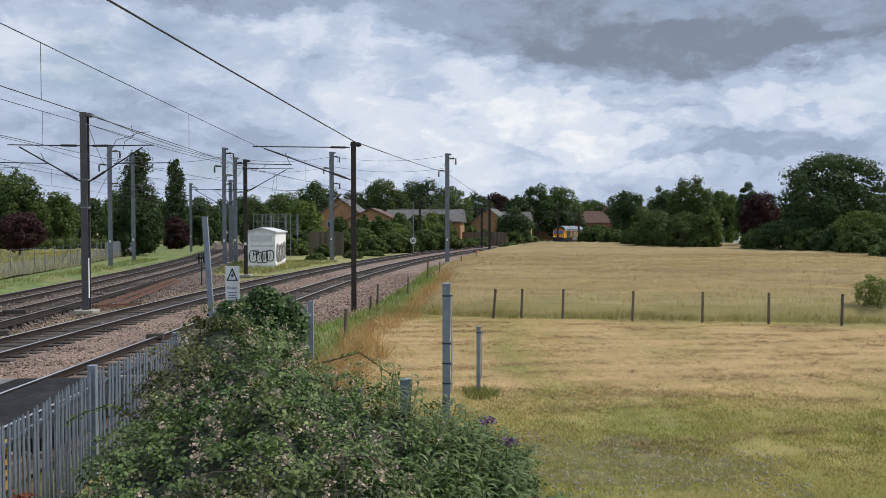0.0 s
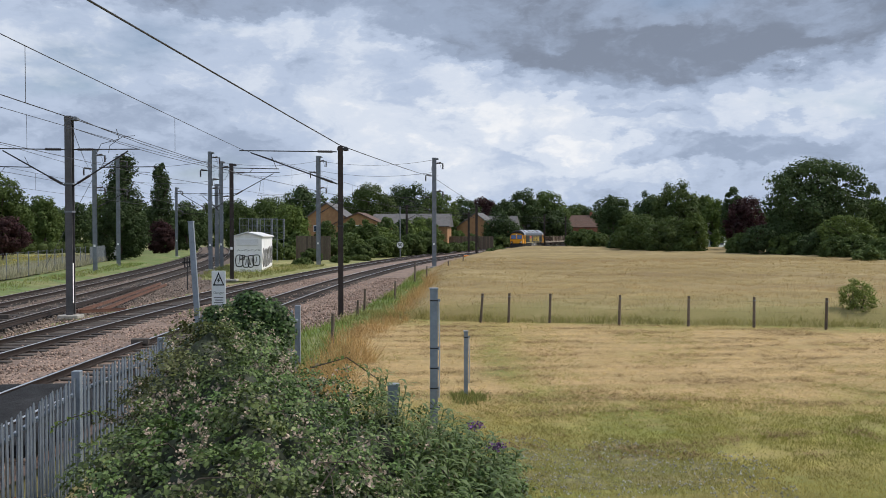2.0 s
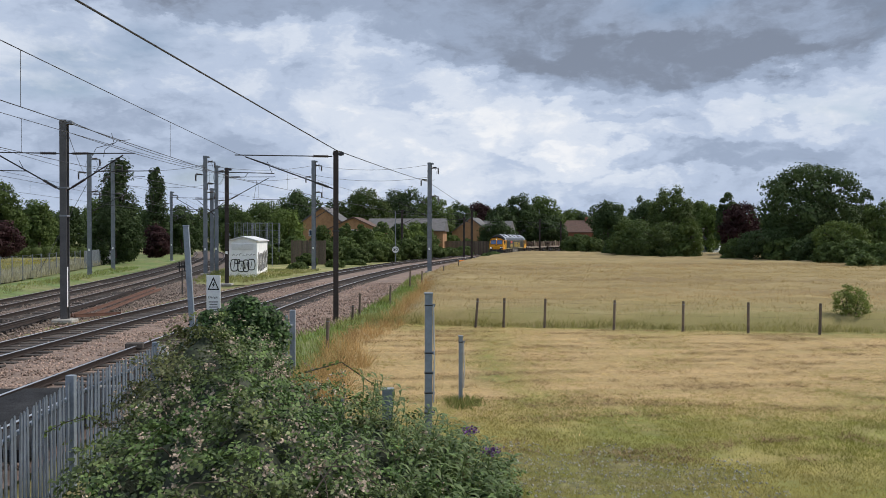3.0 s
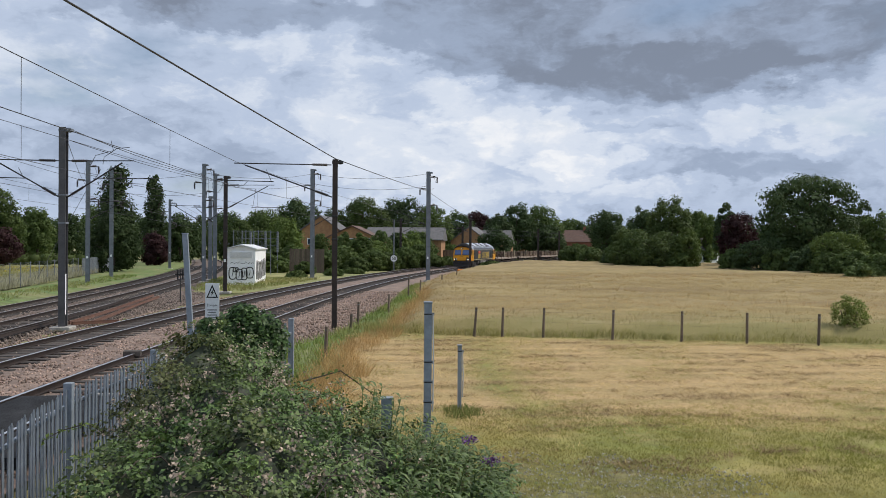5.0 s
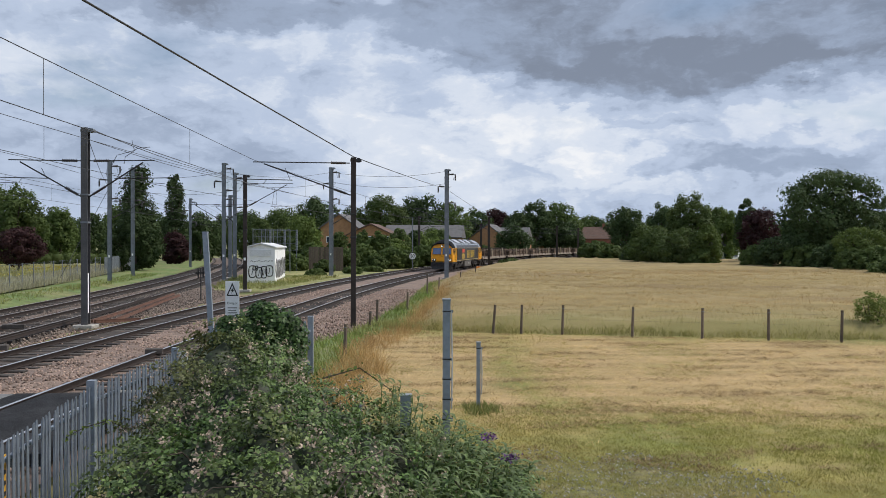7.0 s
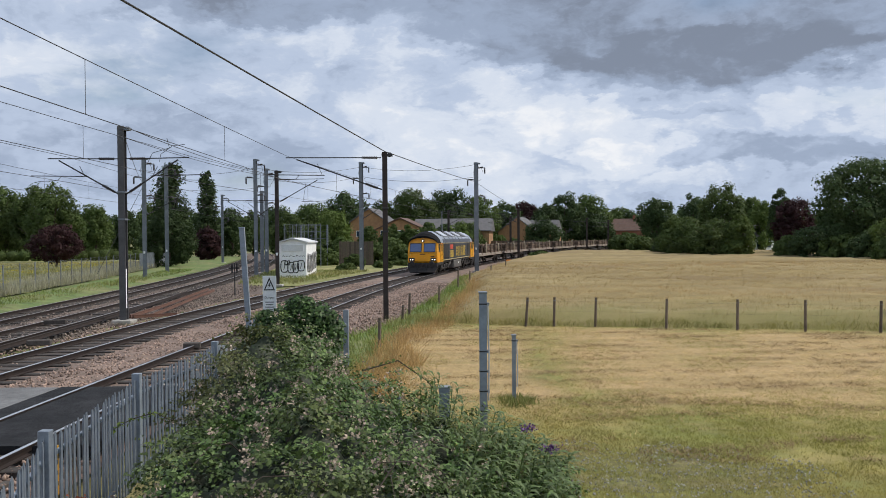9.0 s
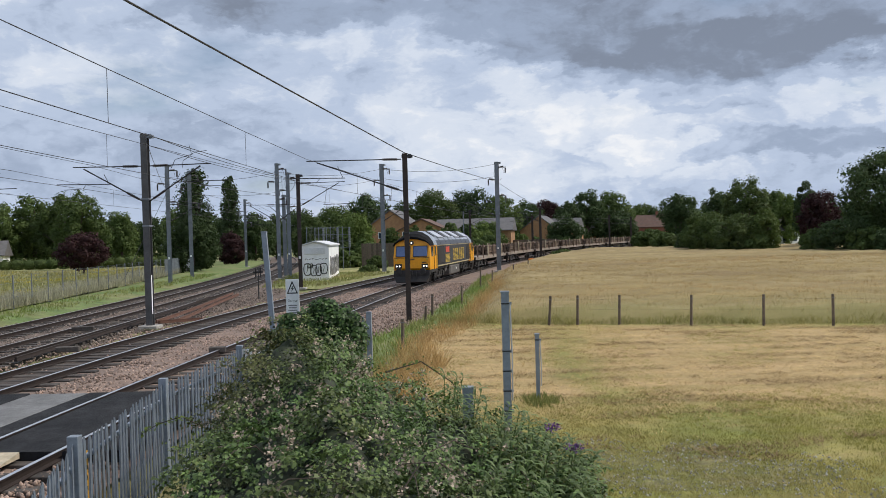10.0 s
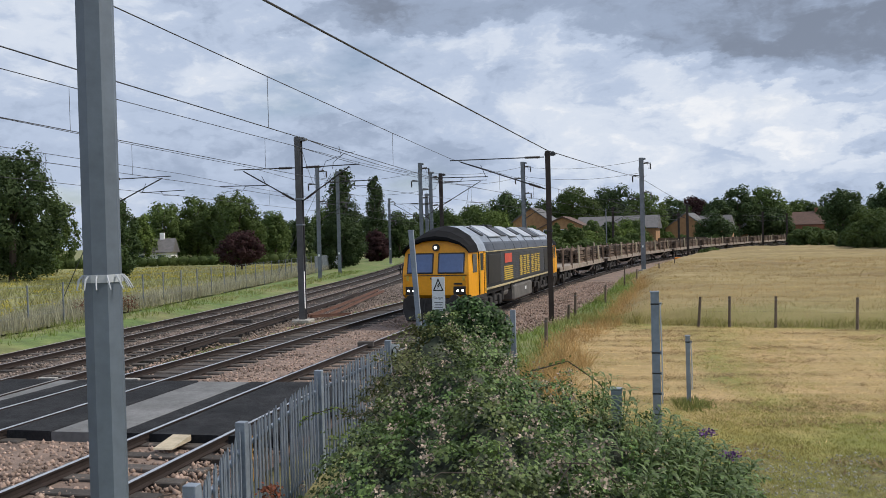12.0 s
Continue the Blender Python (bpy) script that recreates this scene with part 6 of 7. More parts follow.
# ---------- loose ballast stones ----------
def stones(name, n, ok, x0, x1, y0, y1, mat, power, size, low=-0.185, label="loose granite ballast stones"):
    pts = np.array(scatter(n, x0, x1, y0, y1, ok, power))
    k = len(pts)
    base = np.array([(1, 0, 0), (0, 1, 0), (-1, 0, 0), (0, -1, 0), (0, 0, 1), (0, 0, -1)], float)
    s = size * RNG.uniform(0.5, 1.3, (k, 1, 1)) * RNG.uniform(0.6, 1.2, (k, 1, 3))
    v = base[None] * s
    a = RNG.uniform(0, 6.28, k)
    b = RNG.uniform(-0.6, 0.6, k)
    R = np.zeros((k, 3, 3))
    R[:, 0, 0], R[:, 0, 1], R[:, 1, 0], R[:, 1, 1], R[:, 2, 2] = np.cos(a), -np.sin(a), np.sin(a), np.cos(a), 1
    Q = np.zeros((k, 3, 3))
    Q[:, 0, 0], Q[:, 1, 1], Q[:, 1, 2], Q[:, 2, 1], Q[:, 2, 2] = 1, np.cos(b), -np.sin(b), np.sin(b), np.cos(b)
    v = np.einsum("kij,knj->kni", np.einsum("kij,kjl->kil", R, Q), v)
    z = np.array([low + (0.03 * wob(x, y, 0.8, 3.3) if low < 0 else 0) for x, y in pts])
    v += np.concatenate([pts, z[:, None]], 1)[:, None]
    f = np.array([(0, 1, 4), (1, 2, 4), (2, 3, 4), (3, 0, 4), (1, 0, 5), (2, 1, 5), (3, 2, 5), (0, 3, 5)])
    faces = (f[None] + 6 * np.arange(k)[:, None, None]).reshape(-1, 3)
    return tagged(new(name, fast_mesh(name, v.reshape(-1, 3), faces, M[mat])), label, "ballast", kind="stuff")


def off_deck(x, y):
    return not (12.2 < y < 17.4)


stones("ballast_stones", 52000, lambda x, y: off_deck(x, y) and line_c(y) - 2.1 < x < line_d(y) + 2.9 + bulge(y) + 0.8 * min(1, max(0, (y - 24) / 20)) - (1.0 if y < 19 else 0) and not any(abs(abs(x - ln(y)) - 0.75) < 0.09 for ln in (line_d, line_c)) and (RNG.random() < 0.12 or y < 17 or not -1.5 < x - line_c(y) < 1.3) and (RNG.random() < 0.6 or abs(x - line_d(y)) > 0.75), -16, 4, 7.5, 60, "stones", 1.6, 0.048)
M["stones_old"] = material("oily_ballast_stone", (0.19, 0.15, 0.125), 0.95, 0, 4, 0.2, 0, 40, island=0.6)
stones("side_ballast_stones", 22000, lambda x, y: off_deck(x, y) and line_a(y) - 1.8 < x < min(line_b(y) + 4.5, line_c(y) - 2.2), -24, -10, 12, 60, "stones_old", 1.5, 0.052)

M["pebble"] = material("pale_grey_pebble", (0.30, 0.29, 0.25), 0.95, 0, 4, 0.2, 0, 40, island=0.4)
stones("scattered_gravel", 5200, lambda x, y: ((x - 2.9) / 2.6) ** 2 + ((y - 10.4) / 2.1) ** 2 < 0.75 + 0.6 * wob(x, y, 0.9, 61) and wob(x, y, 2.2, 62) > -0.2, 0, 6, 8, 13, "pebble", 1.0, 0.02, 0.012, "small grey stones scattered in worn short grass")


# ---------- near palisade fence ----------
def pale_mesh(h, w=0.07):
    """W-section pale with a three-point top."""
    g = Geo()
    prof = [(-w / 2, 0.012), (-w / 4, -0.008), (0, 0.006), (w / 4, -0.008), (w / 2, 0.012)]
    n = 5
    for z in (0, h - 0.07):
        g.v += [(x, y, z) for x, y in prof]
    g.v += [(-w * 0.36, 0.006, h - 0.01), (-w * 0.12, 0.0, h - 0.03), (0, 0.004, h), (w * 0.12, 0.0, h - 0.03), (w * 0.36, 0.006, h - 0.01)]
    for r in range(2):
        g.f += [(r * n + k, r * n + k + 1, (r + 1) * n + k + 1, (r + 1) * n + k) for k in range(n - 1)]
    m = len(g.v)
    g.v += [(x, y + 0.004, z) for x, y, z in g.v]
    g.f += [tuple(m + i for i in reversed(f)) for f in g.f]
    return g.mesh("pale", M["galv"])


def palisade(name, pts, top, base, label, pitch=0.155, posts=True, height=1.75):
    t = thing(name, (0, 0, 0), label, "fence", "palisade fences")
    pale = pale_mesh(height)
    for (xa, ya), (xb, yb) in zip(pts[:-1], pts[1:]):
        a, b = Vector((xa, ya, 0)), Vector((xb, yb, 0))
        ln = (b - a).length
        rz = math.degrees(math.atan2(b.y - a.y, b.x - a.x))
        for k in range(int(ln / pitch) + 1):
            p = a.lerp(b, (k + 0.5) * pitch / ln) if (k + 0.5) * pitch < ln else None
            if p is None:
                continue
            o = part("pale", pale, None, t)
            o.matrix_basis = pose(p.x, p.y, top - height + random.uniform(-0.012, 0.012), random.uniform(-0.6, 0.6), random.uniform(-0.5, 0.5), rz)
        mid = (a + b) / 2
        for z in (top - 0.27, top - height + 0.3):
            nrm = Vector(((b - a).y, -(b - a).x, 0)).normalized() * 0.035
            part("rail", Geo().box((0, 0, 0), (ln, 0.04, 0.05), 0, 0.004, pose(mid.x + nrm.x, mid.y + nrm.y, z, 0, 0, rz)), M["galv"], t, "horizontal angle rail")
    for x, y in pts:
        part("post", Geo().box((x, y, top - height / 2 + 0.04), (0.13, 0.11, height + 0.08), 0, 0.006), M["galv"], t, "flat-topped steel post")
    return t


palisade("palisade_fence", ((-4.98, 16.4), (-5.08, 12.5), (-4.64, 8.75), (-3.95, 6.35), (-3.2, 4.0)), 1.0, -0.75, "galvanised steel palisade fence beside the track")
palisade("palisade_fence", ((-4.4, 17.6), (-2.62, 19.25)), 1.38, -0.4, "short galvanised palisade fence beside ivy")
s = thing("warning_board", (-4.92, 9.55, 0.0), "dirty yellow board fixed behind fence pales", "sign", rz=7)
part("board", Geo().box((-0.05, 0, 0.35), (0.02, 0.42, 0.62), 0, 0.006), M["sign_yellow"], s)
for zz in (0.2, 0.33, 0.46):
    part("print_bar", Geo().box((-0.035, 0, zz), (0.014, 0.3, 0.05)), M["sign_black"], s)
s = thing("small_sign", (-4.9, 16.5, 0.0), "small white plate with black arch on fence end", "sign")
part("plate", Geo().box((0.06, -0.07, 0.85), (0.22, 0.012, 0.3), 0, 0.003), M["sign_white"], s)
part("arch", Geo().tube([(0.0, -0.082, 0.75), (0.01, -0.082, 0.88), (0.06, -0.082, 0.94), (0.11, -0.082, 0.88), (0.12, -0.082, 0.75)], 0.016, 6), M["sign_black"], s)
part("post", Geo().box((0.06, -0.03, 0.1), (0.05, 0.05, 1.7), 0, 0.005), M["galv"], s)


# ---------- brambles, ivy and buddleia ----------
DOMES = ((-2.52, 10.6, 1.0, 1.9, 1.72), (-2.15, 9.7, 0.95, 1.7, 1.5), (-1.75, 8.2, 1.6, 2.3, 1.28), (-2.4, 7.9, 0.7, 1.8, 1.0), (-0.7, 9.6, 1.2, 1.7, 0.8), (0.35, 9.0, 1.0, 1.2, 0.3), (-1.5, 11.3, 1.0, 1.4, 1.0), (-0.9, 6.6, 1.4, 1.4, 0.85), (-2.5, 12.4, 0.8, 1.2, 1.25))


def bush_z(x, y):
    z = -0.6
    for cx, cy, rx, ry, h in DOMES:
        q = ((x - cx) / rx) ** 2 + ((y - cy) / ry) ** 2
        if q < 1:
            z = max(z, -0.5 + (h + 0.5) * (1 - q) ** 0.42)
    return z + 0.26 * wob(x, y, 1.0, 2) + 0.40 * wob(x, y, 2.3, 9) + 0.12 * wob(x, y, 5.5, 4) if z > -0.55 else z


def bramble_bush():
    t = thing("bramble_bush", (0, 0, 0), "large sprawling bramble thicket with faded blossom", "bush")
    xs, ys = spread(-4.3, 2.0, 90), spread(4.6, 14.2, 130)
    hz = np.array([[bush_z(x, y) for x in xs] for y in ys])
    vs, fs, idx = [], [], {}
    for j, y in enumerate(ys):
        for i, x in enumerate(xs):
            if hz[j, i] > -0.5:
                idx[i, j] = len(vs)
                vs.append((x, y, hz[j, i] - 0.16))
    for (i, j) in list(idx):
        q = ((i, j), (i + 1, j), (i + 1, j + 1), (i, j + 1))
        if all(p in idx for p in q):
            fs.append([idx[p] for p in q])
    # near-black sheet below the leaves; its colour stands in for the bush's inner shade
    part("inner_growth", fast_mesh("inner_growth", vs, fs, M["bramble_dark"], True), None, t, "dark sheet with the thicket's inner shade painted in")
    gy, gx = np.gradient(hz, ys[1] - ys[0], xs[1] - xs[0])
    pts, nrm = [], []
    area = np.sqrt(1 + gx ** 2 + gy ** 2) * (hz > -0.5)
    prob = (area / area.sum()).ravel()
    pick = RNG.choice(prob.size, 90000, p=prob)
    jj, ii = np.unravel_index(pick, hz.shape)
    p = np.stack([np.array(xs)[ii], np.array(ys)[jj], hz[jj, ii]], 1)
    n = np.stack([-gx[jj, ii], -gy[jj, ii], np.ones(len(ii))], 1)
    n /= np.linalg.norm(n, axis=1, keepdims=True)
    p = p + RNG.normal(0, 0.03, p.shape) + n * (RNG.normal(0.0, 0.09, (len(p), 1)))
    hole = np.array([wob(a, b, 1.7, 21) + 0.4 * wob(a, b, 4.0, 22) for a, b, c in p]) > -0.2
    p, n = p[hole], n[hole]
    # a thin base layer, darkened to paint in shade, then leafy sprays that stand proud of it
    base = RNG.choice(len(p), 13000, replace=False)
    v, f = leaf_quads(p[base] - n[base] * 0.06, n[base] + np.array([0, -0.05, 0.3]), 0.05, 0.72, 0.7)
    part("lower_leaves", fast_mesh("lower_leaves", v, f, M["bramble_low"]), None, t, "lower bramble leaves with shade painted into their darker green", kind="stuff")
    sprig = np.array([wob(a, b, 3.4, 23) for a, b, c in p]) > -0.02
    tips = np.flatnonzero(sprig)
    tip = RNG.choice(tips, 1900, replace=False)
    reach = RNG.uniform(0.02, 0.3, (len(tip), 1, 1))
    q = p[tip][:, None] + n[tip][:, None] * reach + RNG.normal(0, 1, (len(tip), 32, 3)) * np.array([0.062, 0.062, 0.032])
    v, f = leaf_quads(q.reshape(-1, 3), np.repeat(n[tip], 32, 0) + np.array([0.1, -0.05, 0.6]), 0.05, 0.66, 0.65)
    part("leaves", fast_mesh("leaves", v, f, M["bramble"]), None, t, "small serrated bramble leaves", kind="stuff")
    # blossom and seed heads
    k = RNG.choice(len(p), 1050, replace=False)
    k = [i for i in k if wob(p[i][0], p[i][1], 0.9, 31) > -0.12]
    c = np.repeat(p[k] + n[k] * 0.24, 12, 0) + RNG.normal(0, 0.03, (12 * len(k), 3))
    v, f = leaf_quads(c, np.repeat(n[k], 12, 0), 0.033, 0.9, 1.0)
    part("blossom", fast_mesh("blossom", v, f, M["flower"]), None, t, "faded pinkish white blossom heads", kind="stuff")
    # arching canes
    for q in range(26):
        i = int(RNG.integers(len(p)))
        a = Vector(p[i])
        d = Vector((float(RNG.normal()), float(RNG.normal()), 0)).normalized()
        pts = [a - d * 0.3 + Vector((0, 0, -0.15)), a + Vector((0, 0, 0.09)), a + d * 0.35 + Vector((0, 0, 0.13)), a + d * 0.7 + Vector((0, 0, -0.04))]
        part("cane", Geo().tube(pts, [0.008, 0.007, 0.005, 0.002], 5), M["bark"], t)
    for pts in (((-4.05, 11.2, 0.6), (-4.35, 11.3, 0.72), (-4.7, 11.3, 0.62), (-5.0, 11.2, 0.45)), ((-1.4, 11.6, 1.25), (-0.9, 11.9, 1.35), (-0.45, 11.8, 1.05), (-0.2, 11.6, 0.75))):
        part("cane", Geo().tube(pts, [0.012, 0.01, 0.007, 0.003], 5), M["bark"], t, "long arching cane")
        pp = np.array([Vector(a).lerp(Vector(b), u) for a, b in zip(pts[:-1], pts[1:]) for u in np.linspace(0, 1, 18)])
        v, f = leaf_quads(pp + RNG.normal(0, 0.03, pp.shape), np.tile([0, 0, 1.0], (len(pp), 1)), 0.07, 0.7, 0.6)
        part("cane_leaves", fast_mesh("cane_leaves", v, f, M["leaf_light"]), None, t, kind="stuff")
    return t


bramble_bush()


def ivy_mound():
    t = thing("ivy_mound", (-3.25, 16.2, -0.4), "dark glossy ivy mound covering a stump", "ivy")
    part("stump", Geo().tube([(0, 0, 0), (0.03, 0, 1.2), (0, 0.02, 2.0)], [0.25, 0.2, 0.12], 9), M["bark"], t)
    blobs = ((-0.1, 0, 1.85, 0.42, 0.4), (0.35, 0, 1.95, 0.4, 0.32), (-0.45, -0.1, 1.6, 0.42, 0.4), (0.62, 0, 1.65, 0.33, 0.42), (0.2, -0.15, 1.35, 0.55, 0.5), (-0.3, -0.1, 1.1, 0.6, 0.6), (0.55, -0.15, 1.0, 0.4, 0.6), (0.1, 0, 2.2, 0.26, 0.2), (0.68, -0.1, 0.5, 0.26, 0.6), (-0.72, 0, 1.35, 0.28, 0.3), (0.15, -0.2, 0.6, 0.6, 0.6), (-0.62, 0.0, 1.95, 0.18, 0.16))
    V, Fq, n0 = [], [], 0
    for bx, by, bz, r, h in blobs:
        v, f = ball_quads((bx, by, bz), (r * 0.7, r * 0.7, h * 0.7))
        V.append(v)
        Fq.append(f + n0)
        n0 += len(v)
        d = RNG.normal(0, 1, (1500, 3))
        d /= np.linalg.norm(d, axis=1, keepdims=True)
        p = np.array([bx, by, bz]) + d * RNG.uniform(0.72, 1.25, (1500, 1)) * np.array([r, r, h])
        v, f = leaf_quads(p, d + np.array([0, -0.2, 0.5]), 0.075, 0.85, 0.45)
        V.append(v)
        Fq.append(f + n0)
        n0 += len(v)
    part("foliage", fast_mesh("foliage", np.concatenate(V), np.concatenate(Fq), M["ivy"]), None, t)


ivy_mound()


def long_leaf(g, base, d, ln, w):
    d = d.normalized()
    side = d.cross(Vector((0, 0, 1))).normalized() * w
    a, b, c = base + d * ln * 0.4 + Vector((0, 0, ln * 0.08)), base + d * ln * 0.75 - Vector((0, 0, ln * 0.05)), base + d * ln - Vector((0, 0, ln * 0.3))
    g.add([base, a - side, a + side, b - side * 0.8, b + side * 0.8, c], [(0, 1, 2), (1, 3, 4, 2), (3, 5, 4)])


def buddleia():
    rnd = random.Random(3)
    t = thing("buddleia_bush", (0.4, 9.6, 0), "leafy grey-green buddleia with purple spikes", "bush")
    for k in range(90):
        x, y = rnd.uniform(-0.95, 0.95), rnd.uniform(-1.7, 1.3)
        h = max(0.35, (1.22 - 0.5 * (x + 0.55) - 0.1 * abs(y)) * rnd.uniform(0.72, 1.1))
        lx, ly = rnd.uniform(-0.2, 0.2), rnd.uniform(-0.2, 0.2)
        pts = [Vector((x, y, 0)), Vector((x + lx * 0.4, y + ly * 0.4, h * 0.6)), Vector((x + lx, y + ly, h))]
        part("stem", Geo().tube(pts, [0.012, 0.008, 0.004], 5), M["buddleia"], t)
        g = Geo()
        for q in range(36):
            u = 0.15 + 0.85 * q / 35
            p = pts[0].lerp(pts[1], u / 0.6) if u < 0.6 else pts[1].lerp(pts[2], (u - 0.6) / 0.4)
            a = q * 2.4 + rnd.uniform(-0.4, 0.4)
            long_leaf(g, p, Vector((math.cos(a), math.sin(a), rnd.uniform(0.1, 0.7))), rnd.uniform(0.12, 0.24), rnd.uniform(0.014, 0.024))
        part("leaves", g, M["buddleia"], t, kind="stuff")
    for x, y, z in ((0.42, -0.2, 0.92), (0.62, -0.6, 0.78)):
        v, f = leaf_quads(np.array([x, y, z]) + RNG.normal(0, 1, (90, 3)) * np.array([0.05, 0.02, 0.025]), RNG.normal(0, 1, (90, 3)), 0.028, 0.9, 0.6)
        part("flower_spike", fast_mesh("flower_spike", v, f, M["purple"]), None, t, "purple flower spike", kind="stuff")


buddleia()


def dead_dock(x, y, h, n):
    t = thing("dock_plant", (x, y, -0.55), "dry rust-red dock plant gone to seed", "plant")
    part("stem", Geo().tube([(0, 0, 0), (0.03, 0, h)], [0.012, 0.005], 5), M["rusty_plant"], t)
    p = np.stack([RNG.normal(0, 0.07, n), RNG.normal(0, 0.07, n), RNG.uniform(h * 0.35, h, n)], 1)
    v, f = leaf_quads(p, RNG.normal(0, 1, (n, 3)), 0.05, 0.7, 0.5)
    part("seed_head", fast_mesh("seed_head", v, f, M["rusty_plant"]), None, t, kind="stuff")


dead_dock(-3.9, 7.9, 1.15, 420)
dead_dock(1.25, 8.9, 0.75, 260)


# ---------- posts and signs near the track ----------
def channel_post(x, y, top, w, label, base=-0.15, lean=0.0, straps=0, name="steel_post", d=None, bright=True):
    t = thing(name, (x, y, base), label, "post")
    h = top - base
    d = d or w
    g = Geo()
    g.add([(-w / 2, -d / 2, 0), (w / 2, -d / 2, 0), (w / 2, d / 2, 0), (-w / 2, d / 2, 0), (-w / 2 + lean, -d / 2, h), (w / 2 + lean, -d / 2, h), (w / 2 + lean, d / 2, h), (-w / 2 + lean, d / 2, h)],
          [(0, 3, 2, 1), (4, 5, 6, 7), (0, 1, 5, 4), (1, 2, 6, 5), (2, 3, 7, 6), (3, 0, 4, 7)])
    part("shaft", g, M["galv"], t)
    part("end_cap", Geo().box((lean, 0, h + 0.012), (w + 0.02, d + 0.02, 0.03), 0, 0.006), M["galv"], t)
    for k in range(straps):
        z = h * (0.93 if k == 0 else 0.62 - 0.13 * (k - 1))
        s = part("strap", Geo().box((0, 0, z), (w + 0.012, d + 0.012, 0.022), 0, 0.003), M["black"], t, "black fixing strap")
        part("clip", Geo().box((w / 2 + 0.02, -d / 2 + 0.01, z), (0.04, 0.03, 0.05), 0, 0.006), M["galv_dull"], s)
    if straps:
        part("cable", Geo().tube([(w / 2 + 0.02, -d / 2, h * 0.3), (w / 2 + 0.03, -d / 2, h * 0.6), (w / 2 + 0.015, -d / 2, h * 0.93)], 0.012, 6), M["cable_tie"], t, "pale cable")
    return t


channel_post(0.42, 12.7, 2.3, 0.12, "square galvanised post with black straps in the grass", straps=5)
channel_post(1.14, 15.5, 1.27, 0.075, "thin galvanised post standing in mown grass", straps=1)
channel_post(-0.2, 11.0, 1.1, 0.15, "short thick galvanised post behind buddleia", d=0.1)
channel_post(-0.92, 12.0, 0.76, 0.09, "short galvanised post with white cap")
channel_post(-4.83, 18.95, 3.45, 0.12, "leaning galvanised channel post beside the track", lean=-0.22, d=0.09)


def danger_sign():
    t = thing("danger_sign", (-4.08, 17.5, -0.4), "white electrical danger sign on a thin post", "sign")
    part("post", Geo().tube([(0, 0.03, 0), (0, 0.03, 2.7)], 0.025, 8), M["galv"], t)
    p = part("plate", Geo().box((0, 0, 2.35), (0.30, 0.012, 0.86), 0, 0.003), M["sign_white"], t, "white sign plate")
    z0 = 2.44
    tri = [(0, 0.31), (-0.125, 0.02), (0.125, 0.02)]
    inn = [(0, 0.25), (-0.088, 0.045), (0.088, 0.045)]
    g = Geo()
    g.v = [(x, -0.008, z0 + z) for x, z in tri + inn] + [(x, -0.012, z0 + z) for x, z in tri + inn]
    g.f = [(6, 7, 10, 9), (7, 8, 11, 10), (8, 6, 9, 11)]
    part("triangle", g, M["sign_black"], p, "black warning triangle")
    bolt = [(0.02, 0.2), (-0.035, 0.125), (-0.002, 0.125), (-0.022, 0.062), (0.036, 0.145), (0.004, 0.145), (0.04, 0.2)]
    g = Geo()
    g.v = [(x, -0.013, z0 + z) for x, z in bolt]
    g.f = [tuple(range(len(bolt)))]
    part("lightning_flash", g, M["sign_black"], p)
    cu = bpy.data.curves.new("word", "FONT")
    cu.body, cu.size, cu.align_x = "Danger", 0.075, "CENTER"
    cu.materials.append(M["sign_black"])
    o = new("word", cu)
    o.parent = p
    o.matrix_basis = pose(0, -0.009, 2.28, 90, 0, 0)
    for k in range(4):
        part("print_bar", Geo().box((0, -0.008, 2.2 - 0.055 * k), (0.2 - 0.03 * (k % 2), 0.004, 0.022)), M["sign_grey"], p)


danger_sign()


def speed_sign():
    t = thing("speed_sign", (-0.9, 108.0, -0.1), "round white speed board on a slim pole", "sign")
    part("pole", Geo().tube([(0, 0.05, 0), (0, 0.05, 6.9)], 0.07, 8), M["galv_dull"], t)
    d = part("disc", Geo().tube([(0, -0.03, 1.65), (0, 0.0, 1.65)], 0.44, 28), M["sign_white"], t)
    part("rim", Geo().tube([(0, -0.02, 1.65), (0, 0.01, 1.65)], 0.50, 28), M["sign_black"], t, "black rim")
    cu = bpy.data.curves.new("numerals", "FONT")
    cu.body, cu.size, cu.align_x, cu.align_y, cu.offset = "50", 0.6, "CENTER", "CENTER", 0.012
    cu.materials.append(M["sign_black"])
    o = new("numerals", cu)
    o.parent = d
    o.matrix_basis = pose(0, -0.036, 1.65, 90, 0, 0)


speed_sign()


def track_marker(x, y):
    t = thing("track_marker", (x, y, -0.1), "small black and white marker on a thin post", "sign")
    part("post", Geo().tube([(0, 0, 0), (0, 0, 1.9)], 0.035, 6), M["black"], t)
    part("cross_plate", Geo().box((0, -0.04, 1.6), (0.6, 0.03, 0.09)).box((-0.14, -0.04, 1.6), (0.09, 0.03, 0.55)).box((0.14, -0.04, 1.6), (0.09, 0.03, 0.55)), M["black"], t, "black double-cross plate")


track_marker(-12.6, 46.5)


